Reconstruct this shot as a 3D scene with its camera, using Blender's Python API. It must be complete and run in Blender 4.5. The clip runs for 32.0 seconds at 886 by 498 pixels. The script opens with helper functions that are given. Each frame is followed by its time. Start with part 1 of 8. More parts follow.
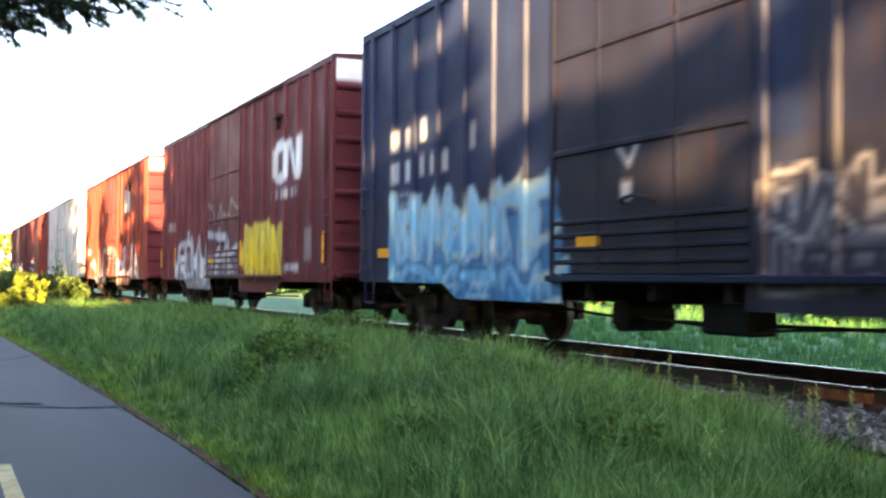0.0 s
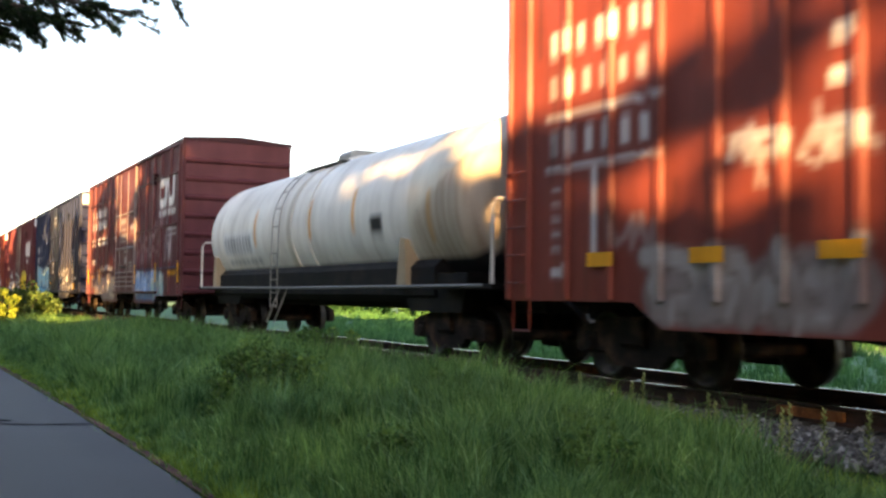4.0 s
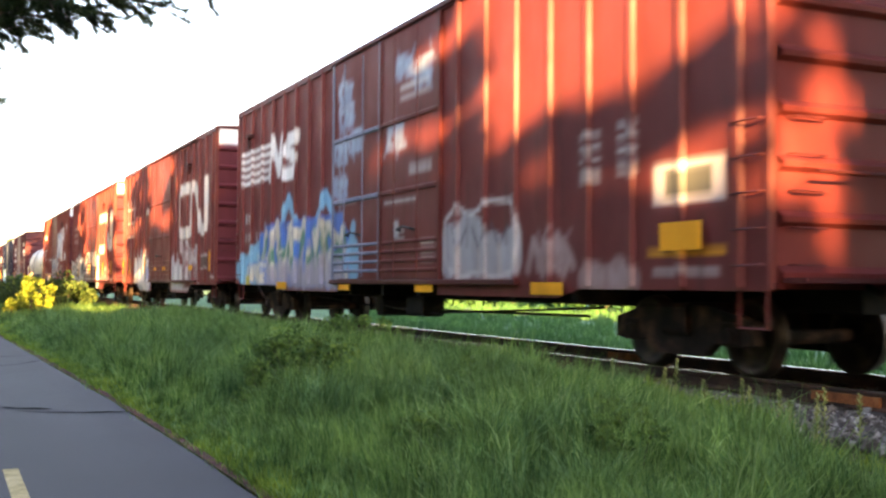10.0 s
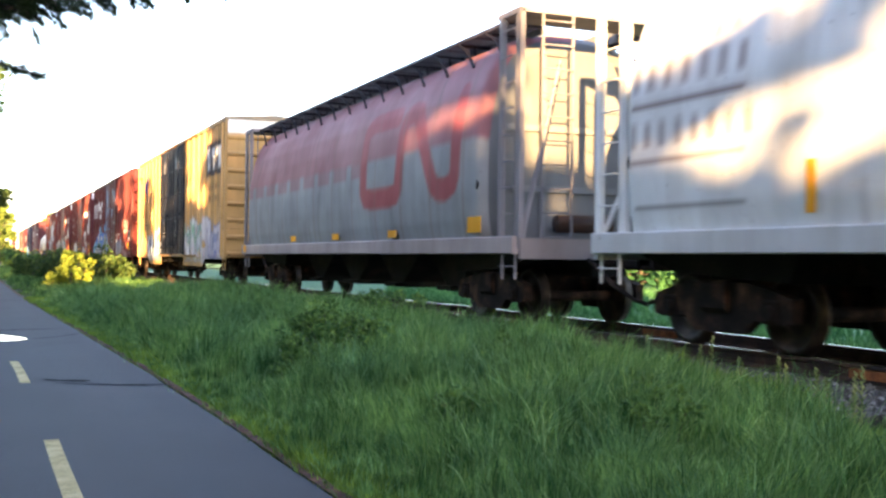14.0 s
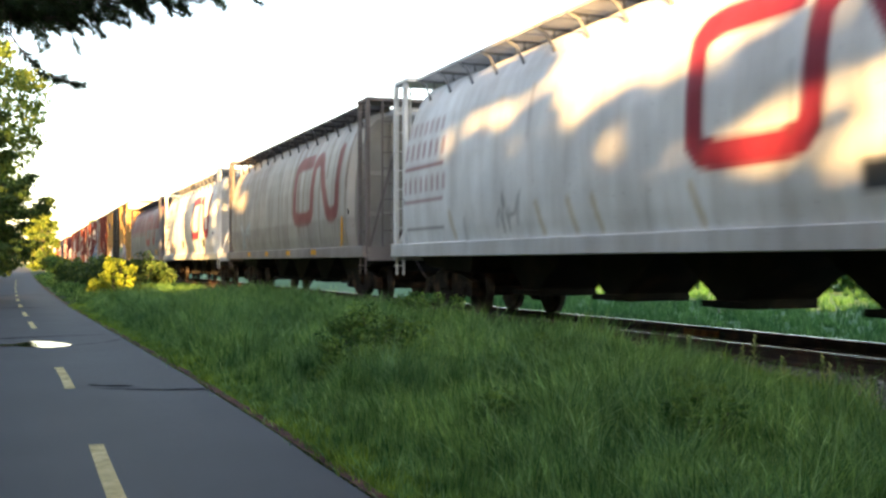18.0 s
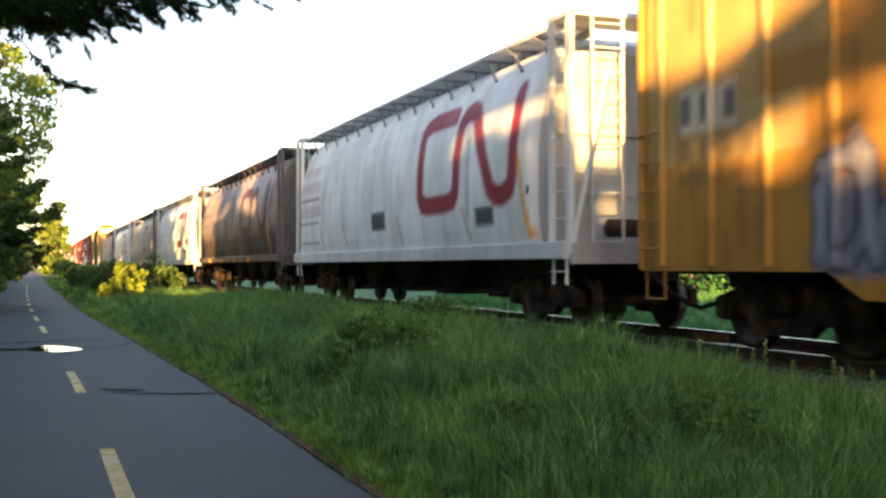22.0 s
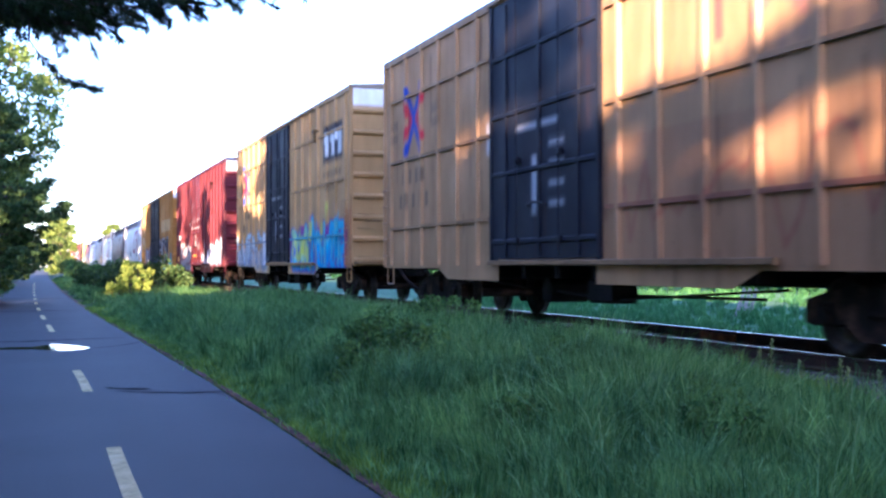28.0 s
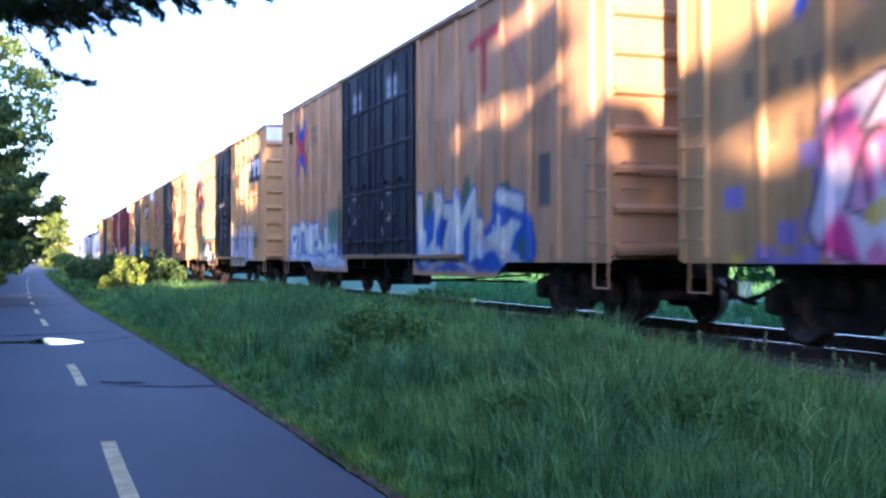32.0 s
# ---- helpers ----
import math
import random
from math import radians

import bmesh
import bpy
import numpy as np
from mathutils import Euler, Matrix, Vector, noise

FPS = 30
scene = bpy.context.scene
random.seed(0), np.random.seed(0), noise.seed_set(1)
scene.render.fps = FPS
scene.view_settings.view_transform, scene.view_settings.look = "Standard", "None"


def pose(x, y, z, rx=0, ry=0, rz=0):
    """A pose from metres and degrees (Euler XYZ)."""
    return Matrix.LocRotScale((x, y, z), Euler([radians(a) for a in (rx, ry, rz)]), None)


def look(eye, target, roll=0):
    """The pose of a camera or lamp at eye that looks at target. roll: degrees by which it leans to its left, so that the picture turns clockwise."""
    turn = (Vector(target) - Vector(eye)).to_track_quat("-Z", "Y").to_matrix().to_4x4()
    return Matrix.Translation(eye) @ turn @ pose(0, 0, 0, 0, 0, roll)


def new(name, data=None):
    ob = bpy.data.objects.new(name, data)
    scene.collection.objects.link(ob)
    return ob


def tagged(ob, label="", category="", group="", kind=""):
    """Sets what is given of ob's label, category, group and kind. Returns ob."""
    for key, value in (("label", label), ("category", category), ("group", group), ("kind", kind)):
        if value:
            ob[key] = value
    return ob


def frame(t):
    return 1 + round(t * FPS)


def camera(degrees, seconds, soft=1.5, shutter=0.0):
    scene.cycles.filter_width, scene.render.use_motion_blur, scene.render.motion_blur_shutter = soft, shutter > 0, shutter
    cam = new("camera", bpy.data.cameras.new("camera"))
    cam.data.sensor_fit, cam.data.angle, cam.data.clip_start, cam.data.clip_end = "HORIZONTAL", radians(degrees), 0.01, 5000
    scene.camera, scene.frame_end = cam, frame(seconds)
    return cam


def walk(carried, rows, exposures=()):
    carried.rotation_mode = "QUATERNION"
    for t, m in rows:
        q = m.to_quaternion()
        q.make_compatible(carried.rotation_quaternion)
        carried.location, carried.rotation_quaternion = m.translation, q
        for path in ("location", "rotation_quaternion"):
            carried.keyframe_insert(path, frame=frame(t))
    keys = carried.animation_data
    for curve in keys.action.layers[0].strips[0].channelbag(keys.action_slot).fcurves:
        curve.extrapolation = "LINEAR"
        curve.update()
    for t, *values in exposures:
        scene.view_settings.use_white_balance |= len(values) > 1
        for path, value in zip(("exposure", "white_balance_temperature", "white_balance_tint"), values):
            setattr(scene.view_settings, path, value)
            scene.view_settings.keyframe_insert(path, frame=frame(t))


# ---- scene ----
SKY_STRENGTH = 0.115
SUN_ENERGY = 6.0
# seconds, stops, kelvin, tint: the phone's own drift
EXPOSURES = [(0.0, 3.24, 6700, 25), (2.0, 3.39, 6500, 25), (3.0, 3.34, 6900, 25), (3.4, 2.64, 7100, 24), (3.8, 2.44, 7200, 24), (4.5, 2.44, 7300, 25), (7.0, 2.94, 8000, 28), (9.0, 3.09, 8000, 28), (10.0, 3.19, 7600, 29), (10.7, 3.14, 5200, 34), (11.0, 3.09, 4550, 34), (11.4, 3.04, 5100, 34), (11.8, 2.96, 4350, 34), (12.6, 3.0, 4500, 36), (13.0, 2.92, 5300, 33), (13.4, 2.94, 5250, 32), (14.0, 2.94, 6400, 25), (14.5, 2.89, 7000, 23), (16.5, 2.5, 7500, 19), (18.5, 2.44, 7450, 19), (20.0, 2.26, 7400, 19), (22.0, 2.28, 7300, 21), (23.0, 2.03, 7100, 20), (23.6, 2.06, 5900, 20), (24.2, 2.14, 5150, 24), (26.5, 2.66, 4420, 36), (27.2, 2.66, 4450, 36), (28.0, 2.66, 4680, 37), (29.0, 2.70, 4250, 35), (30.0, 2.66, 4350, 33), (30.8, 2.66, 4800, 31), (31.4, 2.61, 5300, 33), (32.0, 2.61, 4620, 37)]
cam = camera(44.51, 32.0, soft=2.5, shutter=0.22)
walk(cam, [
    (0.0, pose(0, 0, 1.5, 91.63, -0.49, -25.37)),
    (0.5, pose(0, 0, 1.5, 91.68, -0.44, -25.25)),
    (1.0, pose(0, 0, 1.5, 91.82, -0.44, -25.28)),
    (1.5, pose(0, 0, 1.5, 91.58, -0.65, -25.23)),
    (2.0, pose(0, 0, 1.5, 91.32, -0.62, -25.05)),
    (2.5, pose(0, 0, 1.5, 91.52, -0.82, -25.43)),
    (3.0, pose(0, 0, 1.5, 91.99, -0.72, -26.31)),
    (3.5, pose(0, 0, 1.5, 92.29, -0.57, -26.33)),
    (4.0, pose(0, 0, 1.5, 92.55, -0.76, -26.68)),
    (4.5, pose(0, 0, 1.5, 92.56, -0.95, -26.70)),
    (6.5, pose(0, 0, 1.5, 92.39, -0.50, -25.94)),
    (7.0, pose(0, 0, 1.5, 92.19, -0.67, -26.13)),
    (7.5, pose(0, 0, 1.5, 91.88, -0.46, -26.07)),
    (8.0, pose(0, 0, 1.5, 92.15, -0.88, -26.06)),
    (8.5, pose(0, 0, 1.5, 91.97, -0.75, -25.76)),
    (9.0, pose(0, 0, 1.5, 92.14, -0.45, -25.03)),
    (9.5, pose(0, 0, 1.5, 92.11, -0.44, -24.75)),
    (10.0, pose(0, 0, 1.5, 91.85, -0.38, -25.02)),
    (10.5, pose(0, 0, 1.5, 92.14, -0.39, -24.65)),
    (11.0, pose(0, 0, 1.5, 92.08, -0.47, -24.68)),
    (11.5, pose(0, 0, 1.5, 91.66, -0.60, -24.81)),
    (12.0, pose(0, 0, 1.5, 91.96, -0.55, -24.77)),
    (12.5, pose(0, 0, 1.5, 91.80, -0.44, -24.80)),
    (13.0, pose(0, 0, 1.5, 91.35, -0.36, -24.39)),
    (13.5, pose(0, 0, 1.5, 91.11, -0.53, -24.01)),
    (14.0, pose(0, 0, 1.5, 90.55, -0.65, -23.18)),
    (14.5, pose(0, 0, 1.5, 89.51, -0.15, -21.34)),
    (16.5, pose(0, 0, 1.5, 91.16, -0.02, -20.60)),
    (17.0, pose(0, 0, 1.5, 91.04, -0.20, -20.74)),
    (17.5, pose(0, 0, 1.5, 90.70, -0.13, -20.91)),
    (18.0, pose(0, 0, 1.5, 90.65, 0.09, -21.16)),
    (18.5, pose(0, 0, 1.5, 90.57, 0.00, -20.96)),
    (19.0, pose(0, 0, 1.5, 90.54, 0.17, -20.88)),
    (19.5, pose(0, 0, 1.5, 90.87, 0.17, -20.76)),
    (20.0, pose(0, 0, 1.5, 91.01, -0.02, -21.04)),
    (20.5, pose(0, 0, 1.5, 90.72, 0.09, -21.26)),
    (21.0, pose(0, 0, 1.5, 90.55, -0.14, -21.15)),
    (21.5, pose(0, 0, 1.5, 90.60, 0.01, -21.00)),
    (22.0, pose(0, 0, 1.5, 90.88, 0.13, -20.64)),
    (22.5, pose(0, 0, 1.5, 91.29, -0.03, -20.78)),
    (23.0, pose(0, 0, 1.5, 91.15, -0.03, -20.53)),
    (23.5, pose(0, 0, 1.5, 90.92, 0.13, -20.53)),
    (24.0, pose(0, 0, 1.5, 90.78, -0.05, -20.24)),
    (24.5, pose(0, 0, 1.5, 90.65, 0.18, -20.57)),
    (26.5, pose(0, 0, 1.5, 90.72, -0.19, -20.12)),
    (27.0, pose(0, 0, 1.5, 90.77, -0.01, -20.14)),
    (27.5, pose(0, 0, 1.5, 90.75, 0.04, -20.51)),
    (28.0, pose(0, 0, 1.5, 90.83, 0.11, -20.32)),
    (28.5, pose(0, 0, 1.5, 90.91, 0.06, -20.00)),
    (29.0, pose(0, 0, 1.5, 90.89, 0.06, -20.17)),
    (29.5, pose(0, 0, 1.5, 91.16, 0.15, -20.20)),
    (30.0, pose(0, 0, 1.5, 91.07, 0.03, -20.40)),
    (30.5, pose(0, 0, 1.5, 90.96, 0.01, -20.32)),
    (31.0, pose(0, 0, 1.5, 90.60, 0.06, -20.24)),
    (31.5, pose(0, 0, 1.5, 90.33, -0.07, -20.80)),
    (32.0, pose(0, 0, 1.5, 90.48, 0.20, -20.62)),
], EXPOSURES)
# ---------------------------------------------------------------- light
SUN_TO = Vector((-0.451, -0.893, 0.209)).normalized()
world = bpy.data.worlds.new("sky")
scene.world = world
world.use_nodes = True
wn = world.node_tree
sky = wn.nodes.new("ShaderNodeTexSky")
sky.sky_type = "NISHITA"
sky.sun_disc = False
sky.sun_elevation = radians(11.8)
sky.sun_rotation = radians(206.8)
sky.dust_density = 0.6
sky.altitude = 50
wn.nodes["Background"].inputs["Strength"].default_value = SKY_STRENGTH
wn.links.new(sky.outputs["Color"], wn.nodes["Background"].inputs["Color"])
sun = new("sun", bpy.data.lights.new("sun", "SUN"))
sun.data.energy = SUN_ENERGY
sun.data.angle = radians(0.6)
sun.data.color = (1.0, 0.66, 0.25)
sun.matrix_basis = look(SUN_TO * 60, (0, 0, 0))


# ---------------------------------------------------------------- materials
def material(name, rough=0.7, metal=0.0):
    m = bpy.data.materials.new(name)
    m.use_nodes = True
    b = m.node_tree.nodes["Principled BSDF"]
    b.inputs["Roughness"].default_value = rough
    b.inputs["Metallic"].default_value = metal
    return m, m.node_tree, b


def noise_node(nt, scale, detail=4.0, coords="Object", stretch=None):
    tc = nt.nodes.new("ShaderNodeTexCoord")
    n = nt.nodes.new("ShaderNodeTexNoise")
    n.inputs["Scale"].default_value = scale
    n.inputs["Detail"].default_value = detail
    if stretch:
        mp = nt.nodes.new("ShaderNodeMapping")
        mp.inputs["Scale"].default_value = stretch
        nt.links.new(tc.outputs[coords], mp.inputs["Vector"])
        nt.links.new(mp.outputs["Vector"], n.inputs["Vector"])
    else:
        nt.links.new(tc.outputs[coords], n.inputs["Vector"])
    return n.outputs["Fac"]


def ramp(nt, fac, stops):
    r = nt.nodes.new("ShaderNodeValToRGB")
    r.color_ramp.elements[0].position, r.color_ramp.elements[0].color = stops[0][0], (*stops[0][1], 1)
    r.color_ramp.elements[1].position, r.color_ramp.elements[1].color = stops[-1][0], (*stops[-1][1], 1)
    for p, c in stops[1:-1]:
        r.color_ramp.elements.new(p).color = (*c, 1)
    nt.links.new(fac, r.inputs["Fac"])
    return r.outputs["Color"]


def mixed(nt, a, b, fac, kind="MIX"):
    m = nt.nodes.new("ShaderNodeMix")
    m.data_type, m.blend_type = "RGBA", kind
    for sock, v in ((m.inputs["Factor"], fac), (m.inputs["A"], a), (m.inputs["B"], b)):
        if isinstance(v, (int, float)):
            sock.default_value = v
        elif isinstance(v, tuple):
            sock.default_value = (*v, 1)
        else:
            nt.links.new(v, sock)
    return m.outputs["Result"]


def bumped(nt, b, fac, strength, distance=0.01):
    bump = nt.nodes.new("ShaderNodeBump")
    bump.inputs["Strength"].default_value = strength
    bump.inputs["Distance"].default_value = distance
    nt.links.new(fac, bump.inputs["Height"])
    nt.links.new(bump.outputs["Normal"], b.inputs["Normal"])


def two_scale(name, dark, mid, light, coarse=1.5, fine=30, rough=0.8, metal=0.0, bump=0.3, dist=0.01, stretch=None):
    m, nt, b = material(name, rough, metal)
    a = noise_node(nt, coarse, 5, stretch=stretch)
    f = noise_node(nt, fine, 3)
    col = ramp(nt, a, [(0.32, dark), (0.52, mid), (0.72, light)])
    shade = ramp(nt, f, [(0.3, (0.72, 0.72, 0.72)), (0.7, (1.15, 1.15, 1.15))])
    nt.links.new(mixed(nt, col, shade, 1.0, "MULTIPLY"), b.inputs["Base Color"])
    if bump:
        bumped(nt, b, f, bump, dist)
    return m


def car_paint_material():
    m, nt, b = material("car_paint", 0.48)
    b.inputs["Specular IOR Level"].default_value = 0.16
    at = nt.nodes.new("ShaderNodeAttribute")
    at.attribute_name = "paint"
    streak = noise_node(nt, 1.0, 5, stretch=(2.0, 2.6, 0.45))
    blotch = noise_node(nt, 0.9, 6)
    fine = noise_node(nt, 14, 4)
    grime = ramp(nt, streak, [(0.32, (0.80, 0.77, 0.74)), (0.6, (1.05, 1.05, 1.05))])
    c = mixed(nt, at.outputs["Color"], grime, 0.75, "MULTIPLY")
    c = mixed(nt, c, ramp(nt, blotch, [(0.3, (0.82, 0.8, 0.78)), (0.7, (1.14, 1.12, 1.1))]), 0.8, "MULTIPLY")
    rust = ramp(nt, fine, [(0.66, (0, 0, 0)), (0.76, (1, 1, 1))])
    c = mixed(nt, c, (0.10, 0.045, 0.025), mixed(nt, (0, 0, 0), rust, 0.35))
    nt.links.new(c, b.inputs["Base Color"])
    nt.links.new(ramp(nt, blotch, [(0.3, (0.62, 0.62, 0.62)), (0.7, (0.42, 0.42, 0.42))]), b.inputs["Roughness"])
    bumped(nt, b, blotch, 0.12, 0.05)
    return m


def leaf_material(name, dark, light, trans=0.35):
    m, nt, b = material(name, 0.55)
    geo = nt.nodes.new("ShaderNodeNewGeometry")
    col = ramp(nt, geo.outputs["Random Per Island"], [(0.0, dark), (1.0, light)])
    big = noise_node(nt, 0.9, 5)
    col = mixed(nt, col, ramp(nt, big, [(0.36, (0.66, 0.74, 0.78)), (0.64, (1.28, 1.2, 1.0))]), 1.0, "MULTIPLY")
    small = noise_node(nt, 5.0, 3)
    col = mixed(nt, col, ramp(nt, small, [(0.35, (0.54, 0.60, 0.56)), (0.65, (1.4, 1.34, 1.28))]), 1.0, "MULTIPLY")
    nt.links.new(col, b.inputs["Base Color"])
    b.inputs["Specular IOR Level"].default_value = 0.12
    tr = nt.nodes.new("ShaderNodeBsdfTranslucent")
    nt.links.new(col, tr.inputs["Color"])
    mx = nt.nodes.new("ShaderNodeMixShader")
    mx.inputs["Fac"].default_value = trans
    nt.links.new(b.outputs["BSDF"], mx.inputs[1])
    nt.links.new(tr.outputs["BSDF"], mx.inputs[2])
    nt.links.new(mx.outputs["Shader"], nt.nodes["Material Output"].inputs["Surface"])
    return m


def water_material():
    m, nt, b = material("puddle_water", 0.03)
    b.inputs["Base Color"].default_value = (0.02, 0.02, 0.02, 1)
    b.inputs["IOR"].default_value = 1.33
    b.inputs["Specular IOR Level"].default_value = 0.6
    return m


M_PAINT = car_paint_material()
M_BLACK = two_scale("underframe_black", (0.006, 0.0055, 0.006), (0.012, 0.0105, 0.010), (0.028, 0.021, 0.016), 2.0, 25, 0.75)
M_TRUCK = two_scale("truck_steel", (0.008, 0.006, 0.006), (0.024, 0.016, 0.013), (0.10, 0.056, 0.035), 3.0, 30, 0.8)
for _m in (M_BLACK, M_TRUCK):
    _m.node_tree.nodes["Principled BSDF"].inputs["Specular IOR Level"].default_value = 0.15
M_WHEEL = two_scale("wheel_steel", (0.02, 0.015, 0.012), (0.05, 0.036, 0.028), (0.1, 0.07, 0.05), 4.0, 40, 0.5, 0.6)
M_RAILTOP = two_scale("polished_rail", (0.45, 0.44, 0.43), (0.6, 0.6, 0.6), (0.7, 0.7, 0.7), 1.0, 60, 0.25, 1.0, 0.05)
M_SUNLIT_BAR = two_scale("orange_rust", (0.16, 0.05, 0.015), (0.30, 0.10, 0.03), (0.42, 0.16, 0.05), 6.0, 40, 0.9)
M_RAIL = two_scale("rusty_rail", (0.022, 0.011, 0.008), (0.048, 0.022, 0.014), (0.10, 0.042, 0.024), 3.0, 40, 0.85)
M_TIE = two_scale("creosoted_wood", (0.015, 0.012, 0.010), (0.035, 0.027, 0.021), (0.07, 0.055, 0.042), 2.0, 35, 0.9, stretch=(0.6, 8, 8))
M_BALLAST = two_scale("crushed_stone", (0.022, 0.018, 0.016), (0.055, 0.045, 0.040), (0.13, 0.112, 0.10), 6.0, 50, 0.9, bump=0.6)
M_ASPHALT = None
M_LINE = two_scale("worn_yellow_line", (0.38, 0.28, 0.10), (0.60, 0.47, 0.20), (0.70, 0.58, 0.28), 5.0, 70, 0.8, bump=0.2)
M_PATCH = two_scale("tar_patch", (0.008, 0.008, 0.009), (0.015, 0.015, 0.017), (0.026, 0.026, 0.028), 4.0, 60, 0.95)
M_PATCH.node_tree.nodes["Principled BSDF"].inputs["Specular IOR Level"].default_value = 0.05
M_SOIL = two_scale("grassy_soil", (0.02, 0.045, 0.014), (0.04, 0.085, 0.025), (0.075, 0.12, 0.04), 0.8, 14, 1.0, bump=0.8, dist=0.06)
M_LAWN = two_scale("mown_lawn", (0.040, 0.125, 0.042), (0.060, 0.170, 0.062), (0.090, 0.215, 0.085), 0.5, 9, 1.0, bump=0.8, dist=0.05)
M_BARK = two_scale("bark", (0.03, 0.022, 0.016), (0.07, 0.052, 0.04), (0.13, 0.10, 0.08), 4.0, 30, 0.95, bump=0.8, dist=0.03, stretch=(3, 3, 0.7))
M_GRASS = leaf_material("grass_blade", (0.024, 0.098, 0.030), (0.25, 0.44, 0.145), 0.44)
M_TIPS = leaf_material("pale_blade", (0.10, 0.26, 0.10), (0.36, 0.56, 0.26), 0.45)
M_FIELD = leaf_material("field_blade", (0.040, 0.140, 0.050), (0.105, 0.255, 0.100), 0.38)
M_YELLOW = leaf_material("yellow_leaf", (0.15, 0.225, 0.035), (0.37, 0.43, 0.075), 0.4)
M_SHRUB = leaf_material("shrub_leaf", (0.048, 0.120, 0.034), (0.185, 0.32, 0.082), 0.36)
M_LEAF = leaf_material("tree_leaf", (0.04, 0.085, 0.018), (0.13, 0.18, 0.04), 0.35)
M_SPRUCE = leaf_material("spruce_spray", (0.034, 0.078, 0.026), (0.11, 0.165, 0.055), 0.32)
M_HEDGE = leaf_material("hedge_leaf", (0.018, 0.070, 0.030), (0.055, 0.145, 0.060), 0.25)
M_LEAF_LIGHT = leaf_material("spring_leaf", (0.10, 0.165, 0.035), (0.27, 0.33, 0.08), 0.4)
M_NEEDLE = leaf_material("pine_needle", (0.012, 0.028, 0.012), (0.035, 0.06, 0.022), 0.15)
M_VERGE = leaf_material("verge_blade", (0.12, 0.23, 0.035), (0.27, 0.40, 0.08), 0.4)
M_DIRT = two_scale("path_edge_litter", (0.045, 0.020, 0.012), (0.11, 0.05, 0.028), (0.17, 0.09, 0.045), 5.0, 60, 1.0, bump=0.8, dist=0.02)
M_BOARD = two_scale("white_board", (0.34, 0.33, 0.25), (0.5, 0.49, 0.38), (0.6, 0.58, 0.46), 3.0, 30, 0.6)
M_SHED = two_scale("weathered_white_boards", (0.16, 0.17, 0.18), (0.26, 0.27, 0.28), (0.36, 0.36, 0.36), 2.0, 30, 0.7)
M_STRAW = leaf_material("seed_weed", (0.24, 0.29, 0.09), (0.46, 0.47, 0.21), 0.35)
M_WATER = water_material()


def stone_material():
    m, nt, b = material("ballast_stone", 0.9)
    geo = nt.nodes.new("ShaderNodeNewGeometry")
    c = ramp(nt, geo.outputs["Random Per Island"], [(0.0, (0.04, 0.034, 0.029)), (0.55, (0.11, 0.10, 0.09)), (0.9, (0.24, 0.23, 0.215)), (1.0, (0.45, 0.44, 0.42))])
    f = noise_node(nt, 45, 3)
    c = mixed(nt, c, ramp(nt, f, [(0.3, (0.7, 0.68, 0.65)), (0.7, (1.15, 1.15, 1.15))]), 1.0, "MULTIPLY")
    nt.links.new(c, b.inputs["Base Color"])
    bumped(nt, b, f, 0.5, 0.01)
    return m


M_STONE = stone_material()


def asphalt_material():
    m, nt, b = material("asphalt", 0.72)
    a = noise_node(nt, 0.45, 5)
    f = noise_node(nt, 90, 2)
    s = noise_node(nt, 1.0, 4, stretch=(1.6, 0.12, 1))
    c = ramp(nt, a, [(0.3, (0.0130, 0.0132, 0.0164)), (0.7, (0.0250, 0.0256, 0.0312))])
    c = mixed(nt, c, ramp(nt, f, [(0.3, (0.6, 0.6, 0.6)), (0.72, (1.5, 1.5, 1.48))]), 1.0, "MULTIPLY")
    c = mixed(nt, c, ramp(nt, s, [(0.35, (0.85, 0.85, 0.86)), (0.65, (1.1, 1.1, 1.1))]), 1.0, "MULTIPLY")
    nt.links.new(c, b.inputs["Base Color"])
    bumped(nt, b, f, 0.5, 0.006)
    return m


M_ASPHALT = asphalt_material()


# ---------------------------------------------------------------- mesh helpers
def mesh(name, verts, faces, mat, smooth=False):
    me = bpy.data.meshes.new(name)
    me.from_pydata([tuple(v) for v in verts], [], [tuple(f) for f in faces])
    me.materials.append(mat)
    if smooth:
        me.polygons.foreach_set("use_smooth", [True] * len(me.polygons))
    me.update()
    return me


def painted(me, colours):
    """Gives each vertex its paint; one colour for all, or an array."""
    n = len(me.vertices)
    c = np.ones((n, 4), dtype=np.float32)
    c[:, :3] = colours
    at = me.color_attributes.new("paint", "FLOAT_COLOR", "POINT")
    at.data.foreach_set("color", c.ravel())
    return me


def child(name, me, parent, loc=(0, 0, 0), rot=(0, 0, 0), label=""):
    ob = new(name, me)
    ob.parent = parent
    ob.location = loc
    ob.rotation_euler = rot
    if label:
        ob["label"] = label
    return ob


